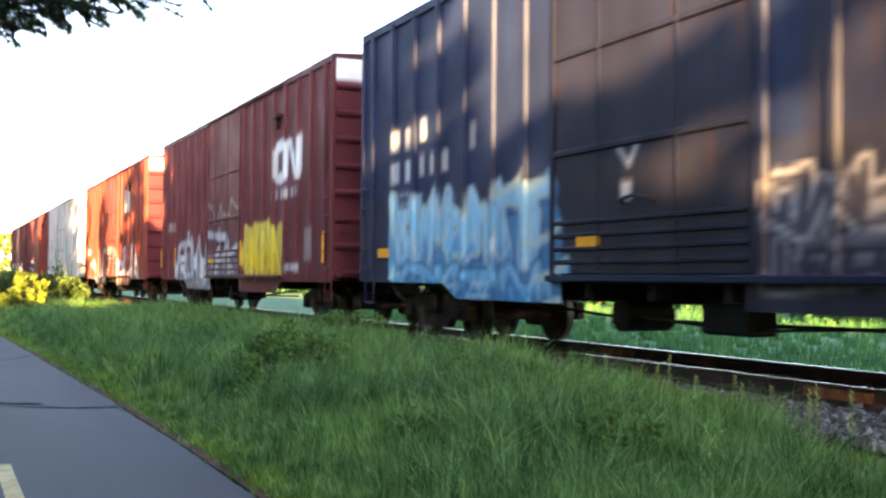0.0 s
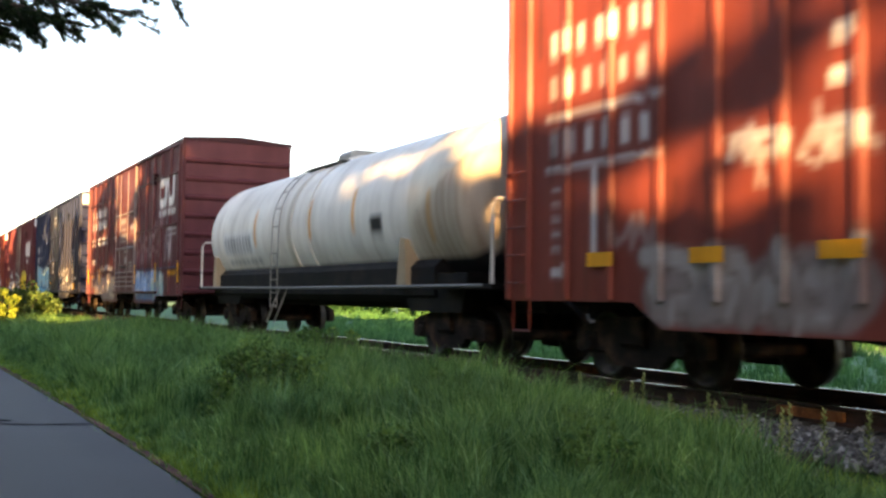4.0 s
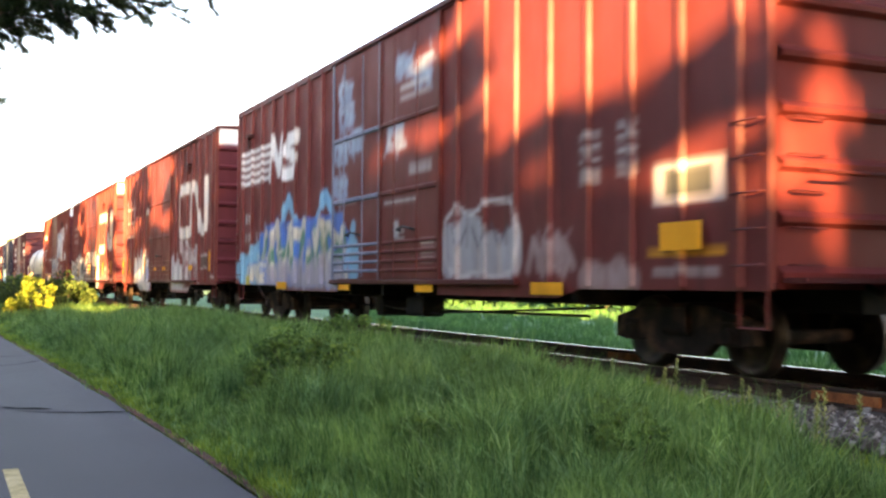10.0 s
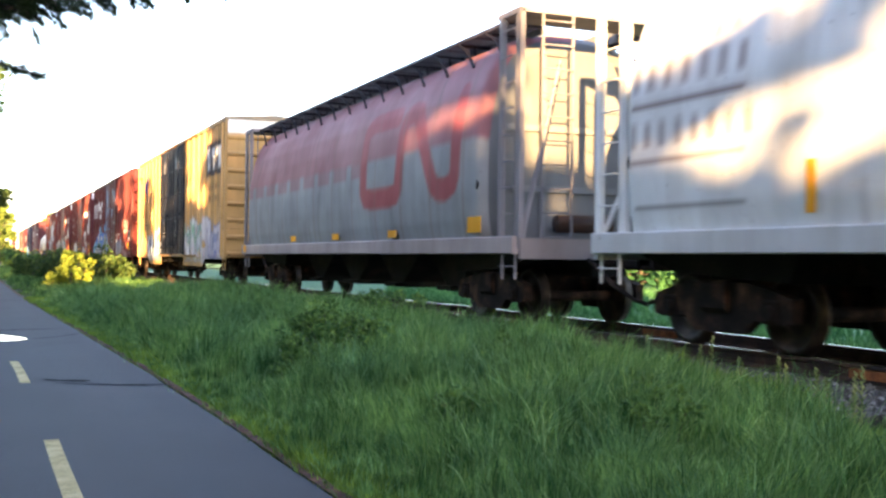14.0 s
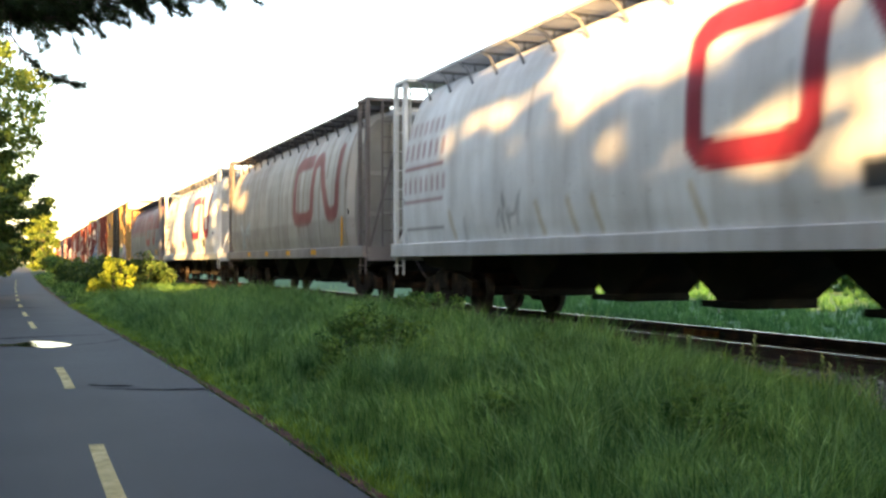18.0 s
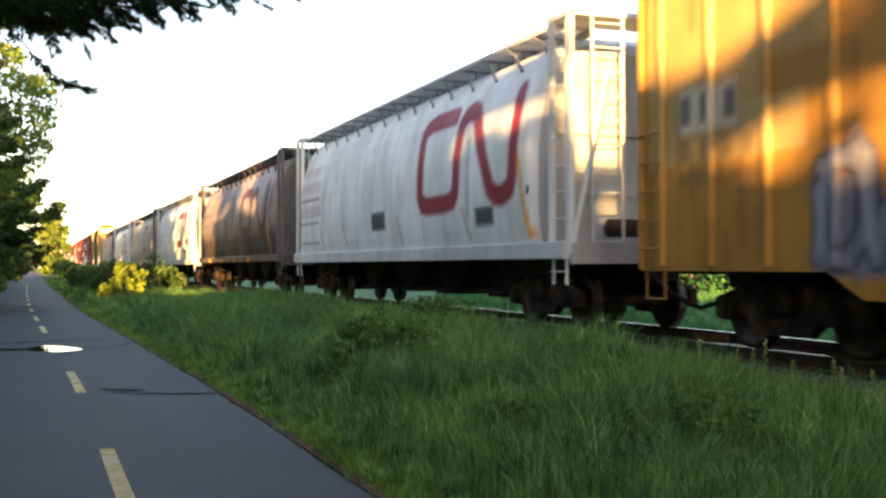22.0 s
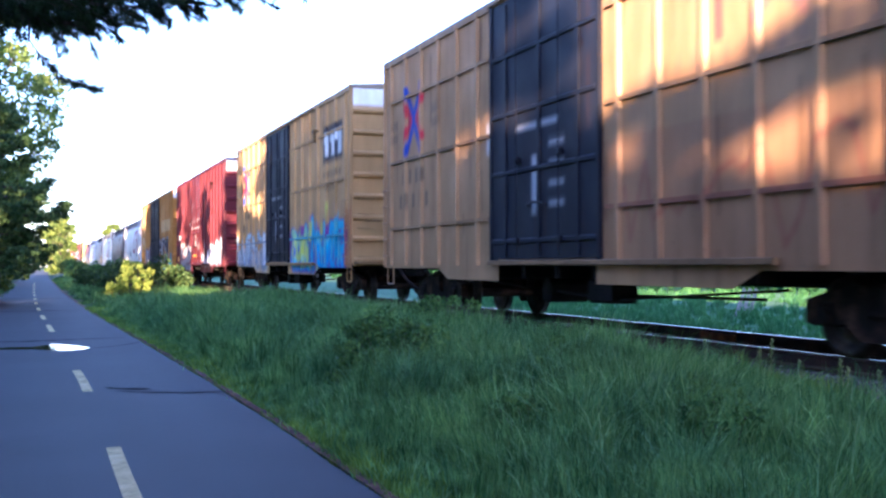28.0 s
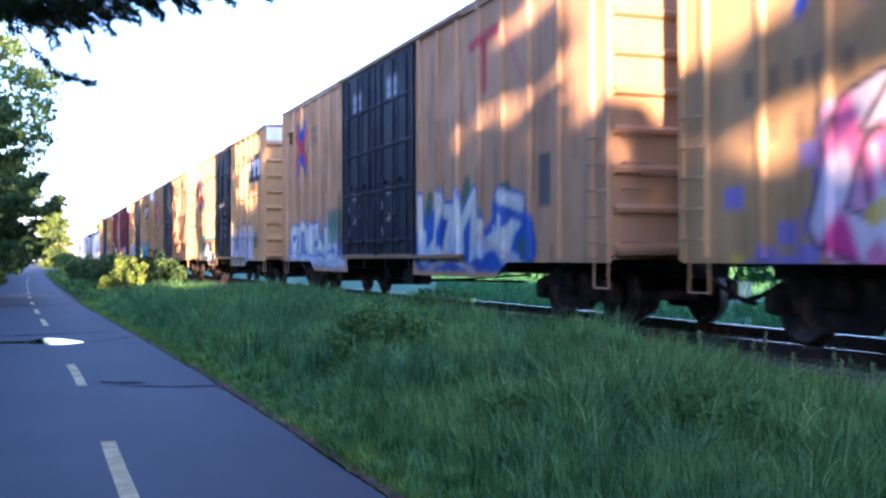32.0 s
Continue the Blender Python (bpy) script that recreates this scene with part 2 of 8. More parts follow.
class Build:
    """Collects boxes, bars and profiles into one mesh."""

    def __init__(self):
        self.v, self.f = [], []

    def box(self, x0, x1, y0, y1, z0, z1, ch=0.0):
        if ch:
            return self.prism([(x0 + ch, z0), (x1 - ch, z0), (x1, z0 + ch), (x1, z1 - ch), (x1 - ch, z1), (x0 + ch, z1), (x0, z1 - ch), (x0, z0 + ch)], y0, y1)
        n = len(self.v)
        self.v += [(x0, y0, z0), (x1, y0, z0), (x1, y1, z0), (x0, y1, z0), (x0, y0, z1), (x1, y0, z1), (x1, y1, z1), (x0, y1, z1)]
        self.f += [tuple(n + i for i in q) for q in ((0, 3, 2, 1), (4, 5, 6, 7), (0, 1, 5, 4), (1, 2, 6, 5), (2, 3, 7, 6), (3, 0, 4, 7))]
        return self

    def prism(self, xz, y0, y1):
        """A profile in x and z, drawn out along y."""
        n, k = len(self.v), len(xz)
        self.v += [(x, y0, z) for x, z in xz] + [(x, y1, z) for x, z in xz]
        self.f += [(n + i, n + k + i, n + k + (i + 1) % k, n + (i + 1) % k) for i in range(k)]
        self.f += [tuple(n + i for i in range(k)), tuple(n + k + i for i in reversed(range(k)))]
        return self

    def plate(self, yz, x0, x1):
        """A profile in y and z, drawn out along x."""
        n, k = len(self.v), len(yz)
        self.v += [(x0, y, z) for y, z in yz] + [(x1, y, z) for y, z in yz]
        self.f += [(n + i, n + (i + 1) % k, n + k + (i + 1) % k, n + k + i) for i in range(k)]
        self.f += [tuple(n + i for i in reversed(range(k))), tuple(n + k + i for i in range(k))]
        return self

    def tube(self, pts, r, sides=6, taper=1.0):
        pts = [Vector(p) for p in pts]
        n = len(self.v)
        for i, p in enumerate(pts):
            d = (pts[min(i + 1, len(pts) - 1)] - pts[max(i - 1, 0)]).normalized()
            a = d.cross(Vector((0.31, 0.17, 0.93)))
            a = a.normalized() if a.length > 1e-3 else Vector((1, 0, 0))
            b = d.cross(a)
            rr = r * (1 + (taper - 1) * i / max(1, len(pts) - 1))
            for s in range(sides):
                w = 2 * math.pi * s / sides
                self.v.append(tuple(p + (a * math.cos(w) + b * math.sin(w)) * rr))
        for i in range(len(pts) - 1):
            for s in range(sides):
                t = (s + 1) % sides
                self.f.append((n + i * sides + s, n + i * sides + t, n + (i + 1) * sides + t, n + (i + 1) * sides + s))
        self.f.append(tuple(n + s for s in reversed(range(sides))))
        self.f.append(tuple(n + (len(pts) - 1) * sides + s for s in range(sides)))
        return self

    def lathe_x(self, prof, y, z, seg=20):
        """A profile of (x, radius) turned round an axis along x."""
        n, k = len(self.v), len(prof)
        for s in range(seg):
            w = 2 * math.pi * s / seg
            self.v += [(x, y + r * math.cos(w), z + r * math.sin(w)) for x, r in prof]
        for s in range(seg):
            t = (s + 1) % seg
            self.f += [(n + s * k + i, n + s * k + i + 1, n + t * k + i + 1, n + t * k + i) for i in range(k - 1)]
        return self

    def done(self, name, mat, smooth=False, colour=None):
        me = mesh(name, self.v, self.f, mat, smooth)
        return painted(me, colour) if colour is not None else me


# ---------------------------------------------------------------- painted canvases
RES = 0.035


# bent bars that sprayed letters are made of, in a unit box
GLYPHS = [
    [[(0, 0), (0.1, 1)], [(0.95, 1), (0.15, 0.45), (1, 0)]],
    [[(0, 0), (0.4, 1), (0.65, 1), (1, 0)], [(0.25, 0.4), (0.8, 0.4)]],
    [[(0, 1), (1, 0.95)], [(0.55, 1), (0.5, 0)]],
    [[(0, 1), (0.05, 0.15), (0.4, 0), (0.85, 0.12), (0.95, 1)]],
    [[(0.05, 0), (0.05, 1), (0.8, 0.95), (0.85, 0.6), (0.1, 0.48)], [(0.4, 0.48), (1, 0)]],
    [[(0.95, 0.95), (0.2, 1), (0.05, 0.7), (0.9, 0.4), (0.8, 0.05), (0, 0)]],
    [[(0.9, 1), (0.1, 0.95), (0.05, 0.05), (0.95, 0)], [(0.1, 0.5), (0.75, 0.55)]],
    [[(0, 0), (0.1, 1), (0.85, 0), (0.95, 1)]],
    [[(0.1, 0.1), (0.05, 0.9), (0.5, 1), (0.95, 0.85), (0.9, 0.1), (0.4, 0), (0.1, 0.1)]],
    [[(0, 0), (0.05, 1), (0.5, 0.4), (0.9, 1), (1, 0)]],
]


class Canvas:
    """The paint of one car side: u metres from its leading end, z metres above the rail."""

    def __init__(self, length, colour, seed):
        self.n, self.m = int(length / RES) + 2, int(5.4 / RES) + 2
        self.a = np.zeros((self.n, self.m, 3), dtype=np.float32)
        self.a[:] = colour
        self.u = (np.arange(self.n) * RES)[:, None]
        self.z = (np.arange(self.m) * RES)[None, :]
        self.rng = np.random.default_rng(seed)

    def put(self, mask, colour, alpha=1.0):
        k = (np.clip(mask, 0, 1) * alpha)[..., None]
        self.a = self.a * (1 - k) + np.array(colour, dtype=np.float32) * k

    def soft(self, d):
        return np.clip(0.5 - d / (1.3 * RES), 0, 1)

    def rect(self, u0, u1, z0, z1, colour, alpha=1.0):
        d = np.maximum(np.maximum(u0 - self.u, self.u - u1), np.maximum(z0 - self.z, self.z - z1))
        self.put(self.soft(d), colour, alpha)

    def distance(self, pts):
        best = np.full((self.n, self.m), 9.0, dtype=np.float32)
        for (a, b), (c, d) in zip(pts[:-1], pts[1:]):
            i0, i1 = max(0, int((min(a, c) - 0.9) / RES)), min(self.n, int((max(a, c) + 0.9) / RES))
            if i1 <= i0:
                continue
            du, dz = c - a, d - b
            uu = self.u[i0:i1]
            t = np.clip(((uu - a) * du + (self.z - b) * dz) / max(1e-6, du * du + dz * dz), 0, 1)
            e = np.hypot(uu - a - t * du, self.z - b - t * dz)
            best[i0:i1] = np.minimum(best[i0:i1], e)
        return best

    def stroke(self, pts, width, colour, alpha=1.0):
        self.put(self.soft(self.distance(pts) - width / 2), colour, alpha)

    def ribbon(self, u0, u1, z0, z1, width, colour, alpha=1.0):
        """A continuous bent band, the railway's painted emblem."""
        pts = [(0.36, 0.98), (0.10, 0.98), (0.03, 0.94), (0.0, 0.86), (0.0, 0.14), (0.03, 0.05), (0.10, 0.02), (0.33, 0.02), (0.40, 0.05), (0.43, 0.14), (0.45, 0.84),
               (0.48, 0.94), (0.54, 0.98), (0.60, 0.93), (0.79, 0.10), (0.84, 0.03), (0.90, 0.02), (0.97, 0.08), (0.99, 0.18), (1.0, 1.0)]
        w = width / 2
        self.stroke([(u0 + w + (u1 - u0 - 2 * w) * a, z0 + w + (z1 - z0 - 2 * w) * b) for a, b in pts], width, colour, alpha)

    def bars(self, u, z, count, w, h, colour, gap=0.35, alpha=0.9):
        for i in range(count):
            a = u + i * w * (1 + gap)
            if h < 0.2:
                self.rect(a, a + w, z, z + h, colour, alpha)
                continue
            self.rect(a, a + 0.60 * w, z, z + h, colour, 0.85 * alpha)

    def scrawl(self, u0, u1, z0, z1, fills, outline, letters, thick=0.2, back=None, edge=0.07, alpha=0.95):
        """Spray paint: a row of fat, unreadable letter shapes with an outline."""
        g = self.rng
        if back is not None:
            k = max(8, int((u1 - u0) / 0.45))
            pts = [(u0 + (u1 - u0) * i / k, z0 + (z1 - z0) * (0.42 + 0.16 * g.uniform(-1, 1))) for i in range(k + 1)]
            self.put(self.soft(self.distance(pts) - (z1 - z0) * 0.30), back, alpha)
            for a, b in pts[::2]:
                self.stroke([(a, b), (a + g.uniform(-0.2, 0.2), z0 + (z1 - z0) * g.uniform(0.75, 1.0))], 0.22, back, alpha)
        w = (u1 - u0) / letters
        spots = [(0.1, 0.0), (0.1, 1.0), (0.9, 1.0), (0.9, 0.0), (0.5, 0.5), (0.12, 0.5), (0.88, 0.5), (0.5, 1.0), (0.5, 0.0)]
        lines = []
        for i in range(letters):
            order = g.permutation(9)[: g.integers(4, 6)]
            lean = g.uniform(-0.1, 0.15)
            q = []
            for k in order:
                a, b = spots[k]
                a, b = a + g.uniform(-0.08, 0.08), min(1.05, max(-0.05, b + g.uniform(-0.08, 0.08)))
                q.append((u0 + (i + 0.08 + 0.84 * a + lean * (b - 0.5)) * w, z0 + thick * 0.5 + (z1 - z0 - thick) * b))
            lines.append(q)
        for q in lines:
            self.stroke(q, thick + 2 * edge, outline, alpha)
        for i, q in enumerate(lines):
            d = self.distance(q) - thick / 2
            k = self.soft(d)
            top = np.clip((self.z - z0) / max(0.1, z1 - z0) + 0.25 * np.sin(self.u * 5.1 + i), 0, 1)
            c0, c1 = np.array(fills[i % len(fills)]), np.array(fills[(i + 1) % len(fills)])
            k = (k * alpha)[..., None]
            self.a = self.a * (1 - k) + (c0 * (1 - top[..., None]) + c1 * top[..., None]) * k
            # glints, shadows and stray dots inside the letter
            o = 0.22 * thick
            pale = tuple(np.clip(c1 * 1.5 + 0.08, 0, 0.85))
            self.stroke([(a - o, b + o) for a, b in q[:3]], 0.2 * thick, pale, 0.75)
            self.stroke([(a + o, b - o) for a, b in q[1:4]], 0.2 * thick, tuple(0.45 * c0), 0.6)
            for _ in range(2):
                a, b = q[g.integers(0, len(q))]
                self.stroke([(a, b), (a + g.uniform(-0.25, 0.25), b + g.uniform(-0.2, 0.2))], g.uniform(0.06, 0.16), fills[g.integers(0, len(fills))], 0.8)

    def cloud(self, u0, u1, z0, z1, colour, n=12, alpha=0.9):
        """A ragged sprayed ground behind letters."""
        g = self.rng
        for i in range(n):
            a = u0 + (u1 - u0) * (i + 0.5) / n
            r = 0.5 * (u1 - u0) / n * g.uniform(1.2, 2.0)
            self.stroke([(a, z0 + r), (a + g.uniform(-0.2, 0.2), max(z0 + r, z1 - r - (z1 - z0) * g.uniform(0, 0.35)))], 2 * r, colour, alpha)

    def piece(self, u0, u1, z0, z1, ids, fills, outline, thick=0.2, edge=0.06, shadow=None, shine=None, wave=0.1, alpha=0.95):
        """Sprayed letters of bent bars: shadow, outline, a fill that fades upwards, patches and glints."""
        g = self.rng
        w = (u1 - u0) / len(ids)
        lines = []
        for i, k in enumerate(ids):
            lean, top, bot = g.uniform(-0.08, 0.14), z1 - (z1 - z0) * g.uniform(0, 2 * wave), z0 + (z1 - z0) * g.uniform(0, wave)
            fx, fy = g.random() < 0.5, g.random() < 0.5
            for q in GLYPHS[k % len(GLYPHS)]:
                bent = [((1 - x if fx else x) + g.uniform(-0.2, 0.2), min(1.04, max(-0.04, (1 - y if fy else y) + g.uniform(-0.2, 0.2)))) for x, y in q]
                lines.append([(u0 + w * (i - 0.06 + 1.12 * x + lean * (y - 0.5)), bot + thick / 2 + (top - bot - thick) * y) for x, y in bent])
            x0, y0 = g.uniform(0.1, 0.9), g.uniform(0, 0.3)
            lines.append([(u0 + w * (i + x0), z0 + thick / 2 + (z1 - z0 - thick) * y0), (u0 + w * (i + x0 + g.uniform(-0.4, 0.4)), z0 + thick / 2 + (z1 - z0 - thick) * (y0 + g.uniform(0.3, 0.6)))])
        if shadow is not None:
            for q in lines:
                self.stroke([(a + 0.11, b - 0.09) for a, b in q], thick + 2 * edge, shadow, alpha)
        for q in lines:
            self.stroke(q, thick + 2 * edge, outline, alpha)
        fade = np.clip((self.z - z0) / (z1 - z0) + 0.12 * np.sin(self.u * 4.3) + 0.08 * np.sin(self.u * 11.0), 0, 1)
        step = np.clip(fade * (len(fills) - 1), 0, len(fills) - 1.001)
        lo = np.floor(step).astype(int)
        mix = np.clip((step - lo - 0.35) / 0.3, 0, 1)[..., None]
        f = np.array(fills, dtype=np.float32)
        paint = f[lo] * (1 - mix) + f[np.minimum(lo + 1, len(fills) - 1)] * mix
        for q in lines:
            k = (self.soft(self.distance(q) - thick / 2) * alpha)[..., None]
            self.a = self.a * (1 - k) + paint * k
        for q in lines:
            for _ in range(2):
                a, b = q[g.integers(0, len(q))]
                self.stroke([(a, b), (a + g.uniform(-0.2, 0.2), b + g.uniform(-0.3, 0.3))], 0.4 * thick, fills[g.integers(0, len(fills))], 0.7)
            if shine is not None:
                self.stroke([(a - 0.22 * thick, b + 0.2 * thick) for a, b in q[:2]], 0.22 * thick, shine, 0.85)

    def dots(self, u0, u1, z0, z1, colours, n):
        g = self.rng
        for _ in range(n):
            a, b = g.uniform(u0, u1), g.uniform(z0, z1)
            self.stroke([(a, b), (a + g.uniform(-0.15, 0.15), b + g.uniform(-0.15, 0.15))], g.uniform(0.05, 0.14), colours[g.integers(0, len(colours))], 0.8)

    def letters(self, text, u, z0, z1, w, gap, thick, fill, outline, edge):
        """Sprayed capitals with a fat outline."""
        shapes = {"P": [[(0.1, 0), (0.1, 1), (0.8, 0.98), (1, 0.75), (0.8, 0.5), (0.15, 0.45)]],
                  "A": [[(0, 0), (0.45, 1), (0.6, 1), (1, 0)], [(0.25, 0.38), (0.8, 0.38)]],
                  "N": [[(0.05, 0), (0.1, 1), (0.9, 0.05), (0.95, 1)]],
                  "T": [[(0, 0.95), (1, 1)], [(0.52, 1), (0.5, 0)]],
                  "S": [[(0.95, 0.9), (0.5, 1), (0.1, 0.8), (0.3, 0.55), (0.85, 0.42), (0.9, 0.12), (0.5, 0), (0.05, 0.1)]],
                  "!": [[(0.75, 1), (0.4, 0.42)], [(0.25, 0.04), (0.22, 0.0)]]}
        for colour, width in (((0.02, 0.02, 0.03), thick + 4 * edge), (outline, thick + 2 * edge), (fill, thick)):
            a = u
            for ch in text:
                ww = w * (0.42 if ch == "!" else 1)
                for q in shapes[ch]:
                    self.stroke([(a + thick / 2 + (ww - thick) * x, z0 + thick / 2 + (z1 - z0 - thick) * y) for x, y in q], width, colour)
                a += ww + gap

    def tag(self, u0, u1, z0, z1, colour, width=0.05, turns=6, alpha=0.7):
        """A thin sprayed scribble."""
        g = self.rng
        n = turns * 3
        pts = [(u0 + (u1 - u0) * (i / n) + g.uniform(-0.1, 0.1), g.uniform(z0, z1)) for i in range(n + 1)]
        self.stroke(pts, width, colour, alpha)

    def wear(self, colour, amount, low=2.0):
        """Rust and road dirt: drips that start at random heights."""
        g = self.rng
        for _ in range(amount):
            u, z = g.uniform(0, self.n * RES), g.uniform(0.7, 5.0)
            self.stroke([(u, z), (u + g.uniform(-0.03, 0.03), z - g.uniform(0.3, 1.4))], g.uniform(0.03, 0.12), colour, g.uniform(0.15, 0.5))

    def at(self, u, z):
        i = np.clip(np.asarray(u) / RES, 0, self.n - 1.001)
        j = np.clip(np.asarray(z) / RES, 0, self.m - 1.001)
        i0, j0 = i.astype(int), j.astype(int)
        fi, fj = (i - i0)[..., None], (j - j0)[..., None]
        a = self.a
        return (a[i0, j0] * (1 - fi) + a[i0 + 1, j0] * fi) * (1 - fj) + (a[i0, j0 + 1] * (1 - fi) + a[i0 + 1, j0 + 1] * fi) * fj


def sheet(name, us, low, high, x, canvas, half, step=0.05, hole=None):
    """A thin painted sheet at x from low(u) to high, coloured from the canvas; half is half the car's length."""
    us = np.asarray(us)
    lo = np.array([low(u) for u in us])
    # finer below, where most of the paint is
    split = (2.7 - lo.min()) / (high - lo.min())
    t = np.concatenate([np.linspace(0, split, max(2, int((2.7 - lo.min()) / step))), np.linspace(split, 1, max(2, int((high - 2.7) / (1.7 * step))))[1:]])
    rows = len(t) - 1
    z = lo[:, None] + (high - lo[:, None]) * t[None, :]
    u = np.repeat(us[:, None], rows + 1, 1)
    col = canvas.at(u, z).reshape(-1, 3)
    v = np.stack([np.full(u.size, x), half - u.ravel(), z.ravel()], 1)
    k = rows + 1
    i = np.arange(len(us) - 1)[:, None] * k + np.arange(rows)[None, :]
    f = np.stack([i, i + 1, i + k + 1, i + k], -1)
    if hole:
        f = f[(us[:-1] < hole[0]) | (us[1:] > hole[1])]
    f = f.reshape(-1, 4)
    me = bpy.data.meshes.new(name)
    me.from_pydata(v.tolist(), [], f.tolist())
    me.materials.append(M_PAINT)
    return painted(me, col)


def post_mesh(u, w, depth, z0, z1, x, canvas, half, step=0.09):
    """A pressed upright rib: a trapezoid in plan, coloured from the canvas."""
    rows = max(2, int((z1 - z0) / step))
    zs = np.linspace(z0, z1, rows + 1)
    offs = [(-w / 2, 0.0), (-w * 0.3, -depth), (w * 0.3, -depth), (w / 2, 0.0)]
    v, f, cu = [], [], []
    for z in zs:
        for du, dx in offs:
            v.append((x + dx, half - u - du, z))
            cu.append((u + du, z))
    for r in range(rows):
        for k in range(3):
            a = r * 4 + k
            f.append((a, a + 4, a + 5, a + 1))
    n = len(zs) * 4
    f.append((0, 1, 2, 3))
    f.append((n - 1, n - 2, n - 3, n - 4))
    me = bpy.data.meshes.new("side_post")
    me.from_pydata(v, [], f)
    me.materials.append(M_PAINT)
    cu = np.array(cu)
    return painted(me, canvas.at(cu[:, 0], cu[:, 1]))


# ---------------------------------------------------------------- the track and the ground
TRACK_X = 8.66
RAIL_Z = 0.525


def path_centre(y):
    return float(np.interp(y, (-30, 0, 10, 15, 22, 29, 36, 45, 68, 120, 200, 400), (0.45, 0.52, 0.53, 0.47, 0.3, 0.12, -0.07, -0.24, -0.5, -0.72, -0.6, -0.3)))


def ground_z(x, y):
    """Height of the soil: path level, the bank up to the track, the field beyond."""
    c = path_centre(y)
    z = float(np.interp(x, (-60, c - 3, c - 1.62, c - 1.58, c + 1.58, c + 1.62, c + 2.3, 4.6, 5.7, 6.5, 6.9, 7.3, 10.1, 10.6, 11.6, 14, 40, 400),
                        (0.5, 0.02, -0.03, -0.06, -0.06, -0.03, 0.02, 0.15, 0.22, 0.23, 0.22, 0.31, 0.31, 0.22, 0.14, 0.08, 0.22, 0.6)))
    if c + 1.7 < x < 6.6:
        z += 0.05 * noise.noise(Vector((x * 0.6, y * 0.35, 3))) * min(1, (x - c - 1.7))
        z -= 0.16 * max(0, min(1, (9.5 - y) / 4)) * max(0, min(1, (x - 4.5) / 1.2))
    return z


def build_ground():
    xs = np.unique(np.concatenate([np.arange(-60, -4, 4), np.arange(-4, -1, 0.5), np.arange(-1, 3, 0.25), np.arange(3, 12, 0.35), np.arange(12, 60, 4), [80, 130, 250, 600]]))
    ys = np.unique(np.concatenate([np.arange(-460, -60, 40), np.arange(-60, 0, 4), np.arange(0, 30, 0.5), np.arange(30, 80, 1.5), np.arange(80, 320, 10), [400, 600, 1000]]))
    v = [(x, y, ground_z(x, y)) for y in ys for x in xs]
    k = len(xs)
    f = [(j * k + i, j * k + i + 1, (j + 1) * k + i + 1, (j + 1) * k + i) for j in range(len(ys) - 1) for i in range(k - 1)]
    me = mesh("ground", v, f, M_SOIL, True)
    me.materials.append(M_LAWN)
    for p in me.polygons:
        if p.center.x > 11.2:
            p.material_index = 1
    tagged(new("ground", me), "grassy ground with a low railway bank", "ground", kind="structure")


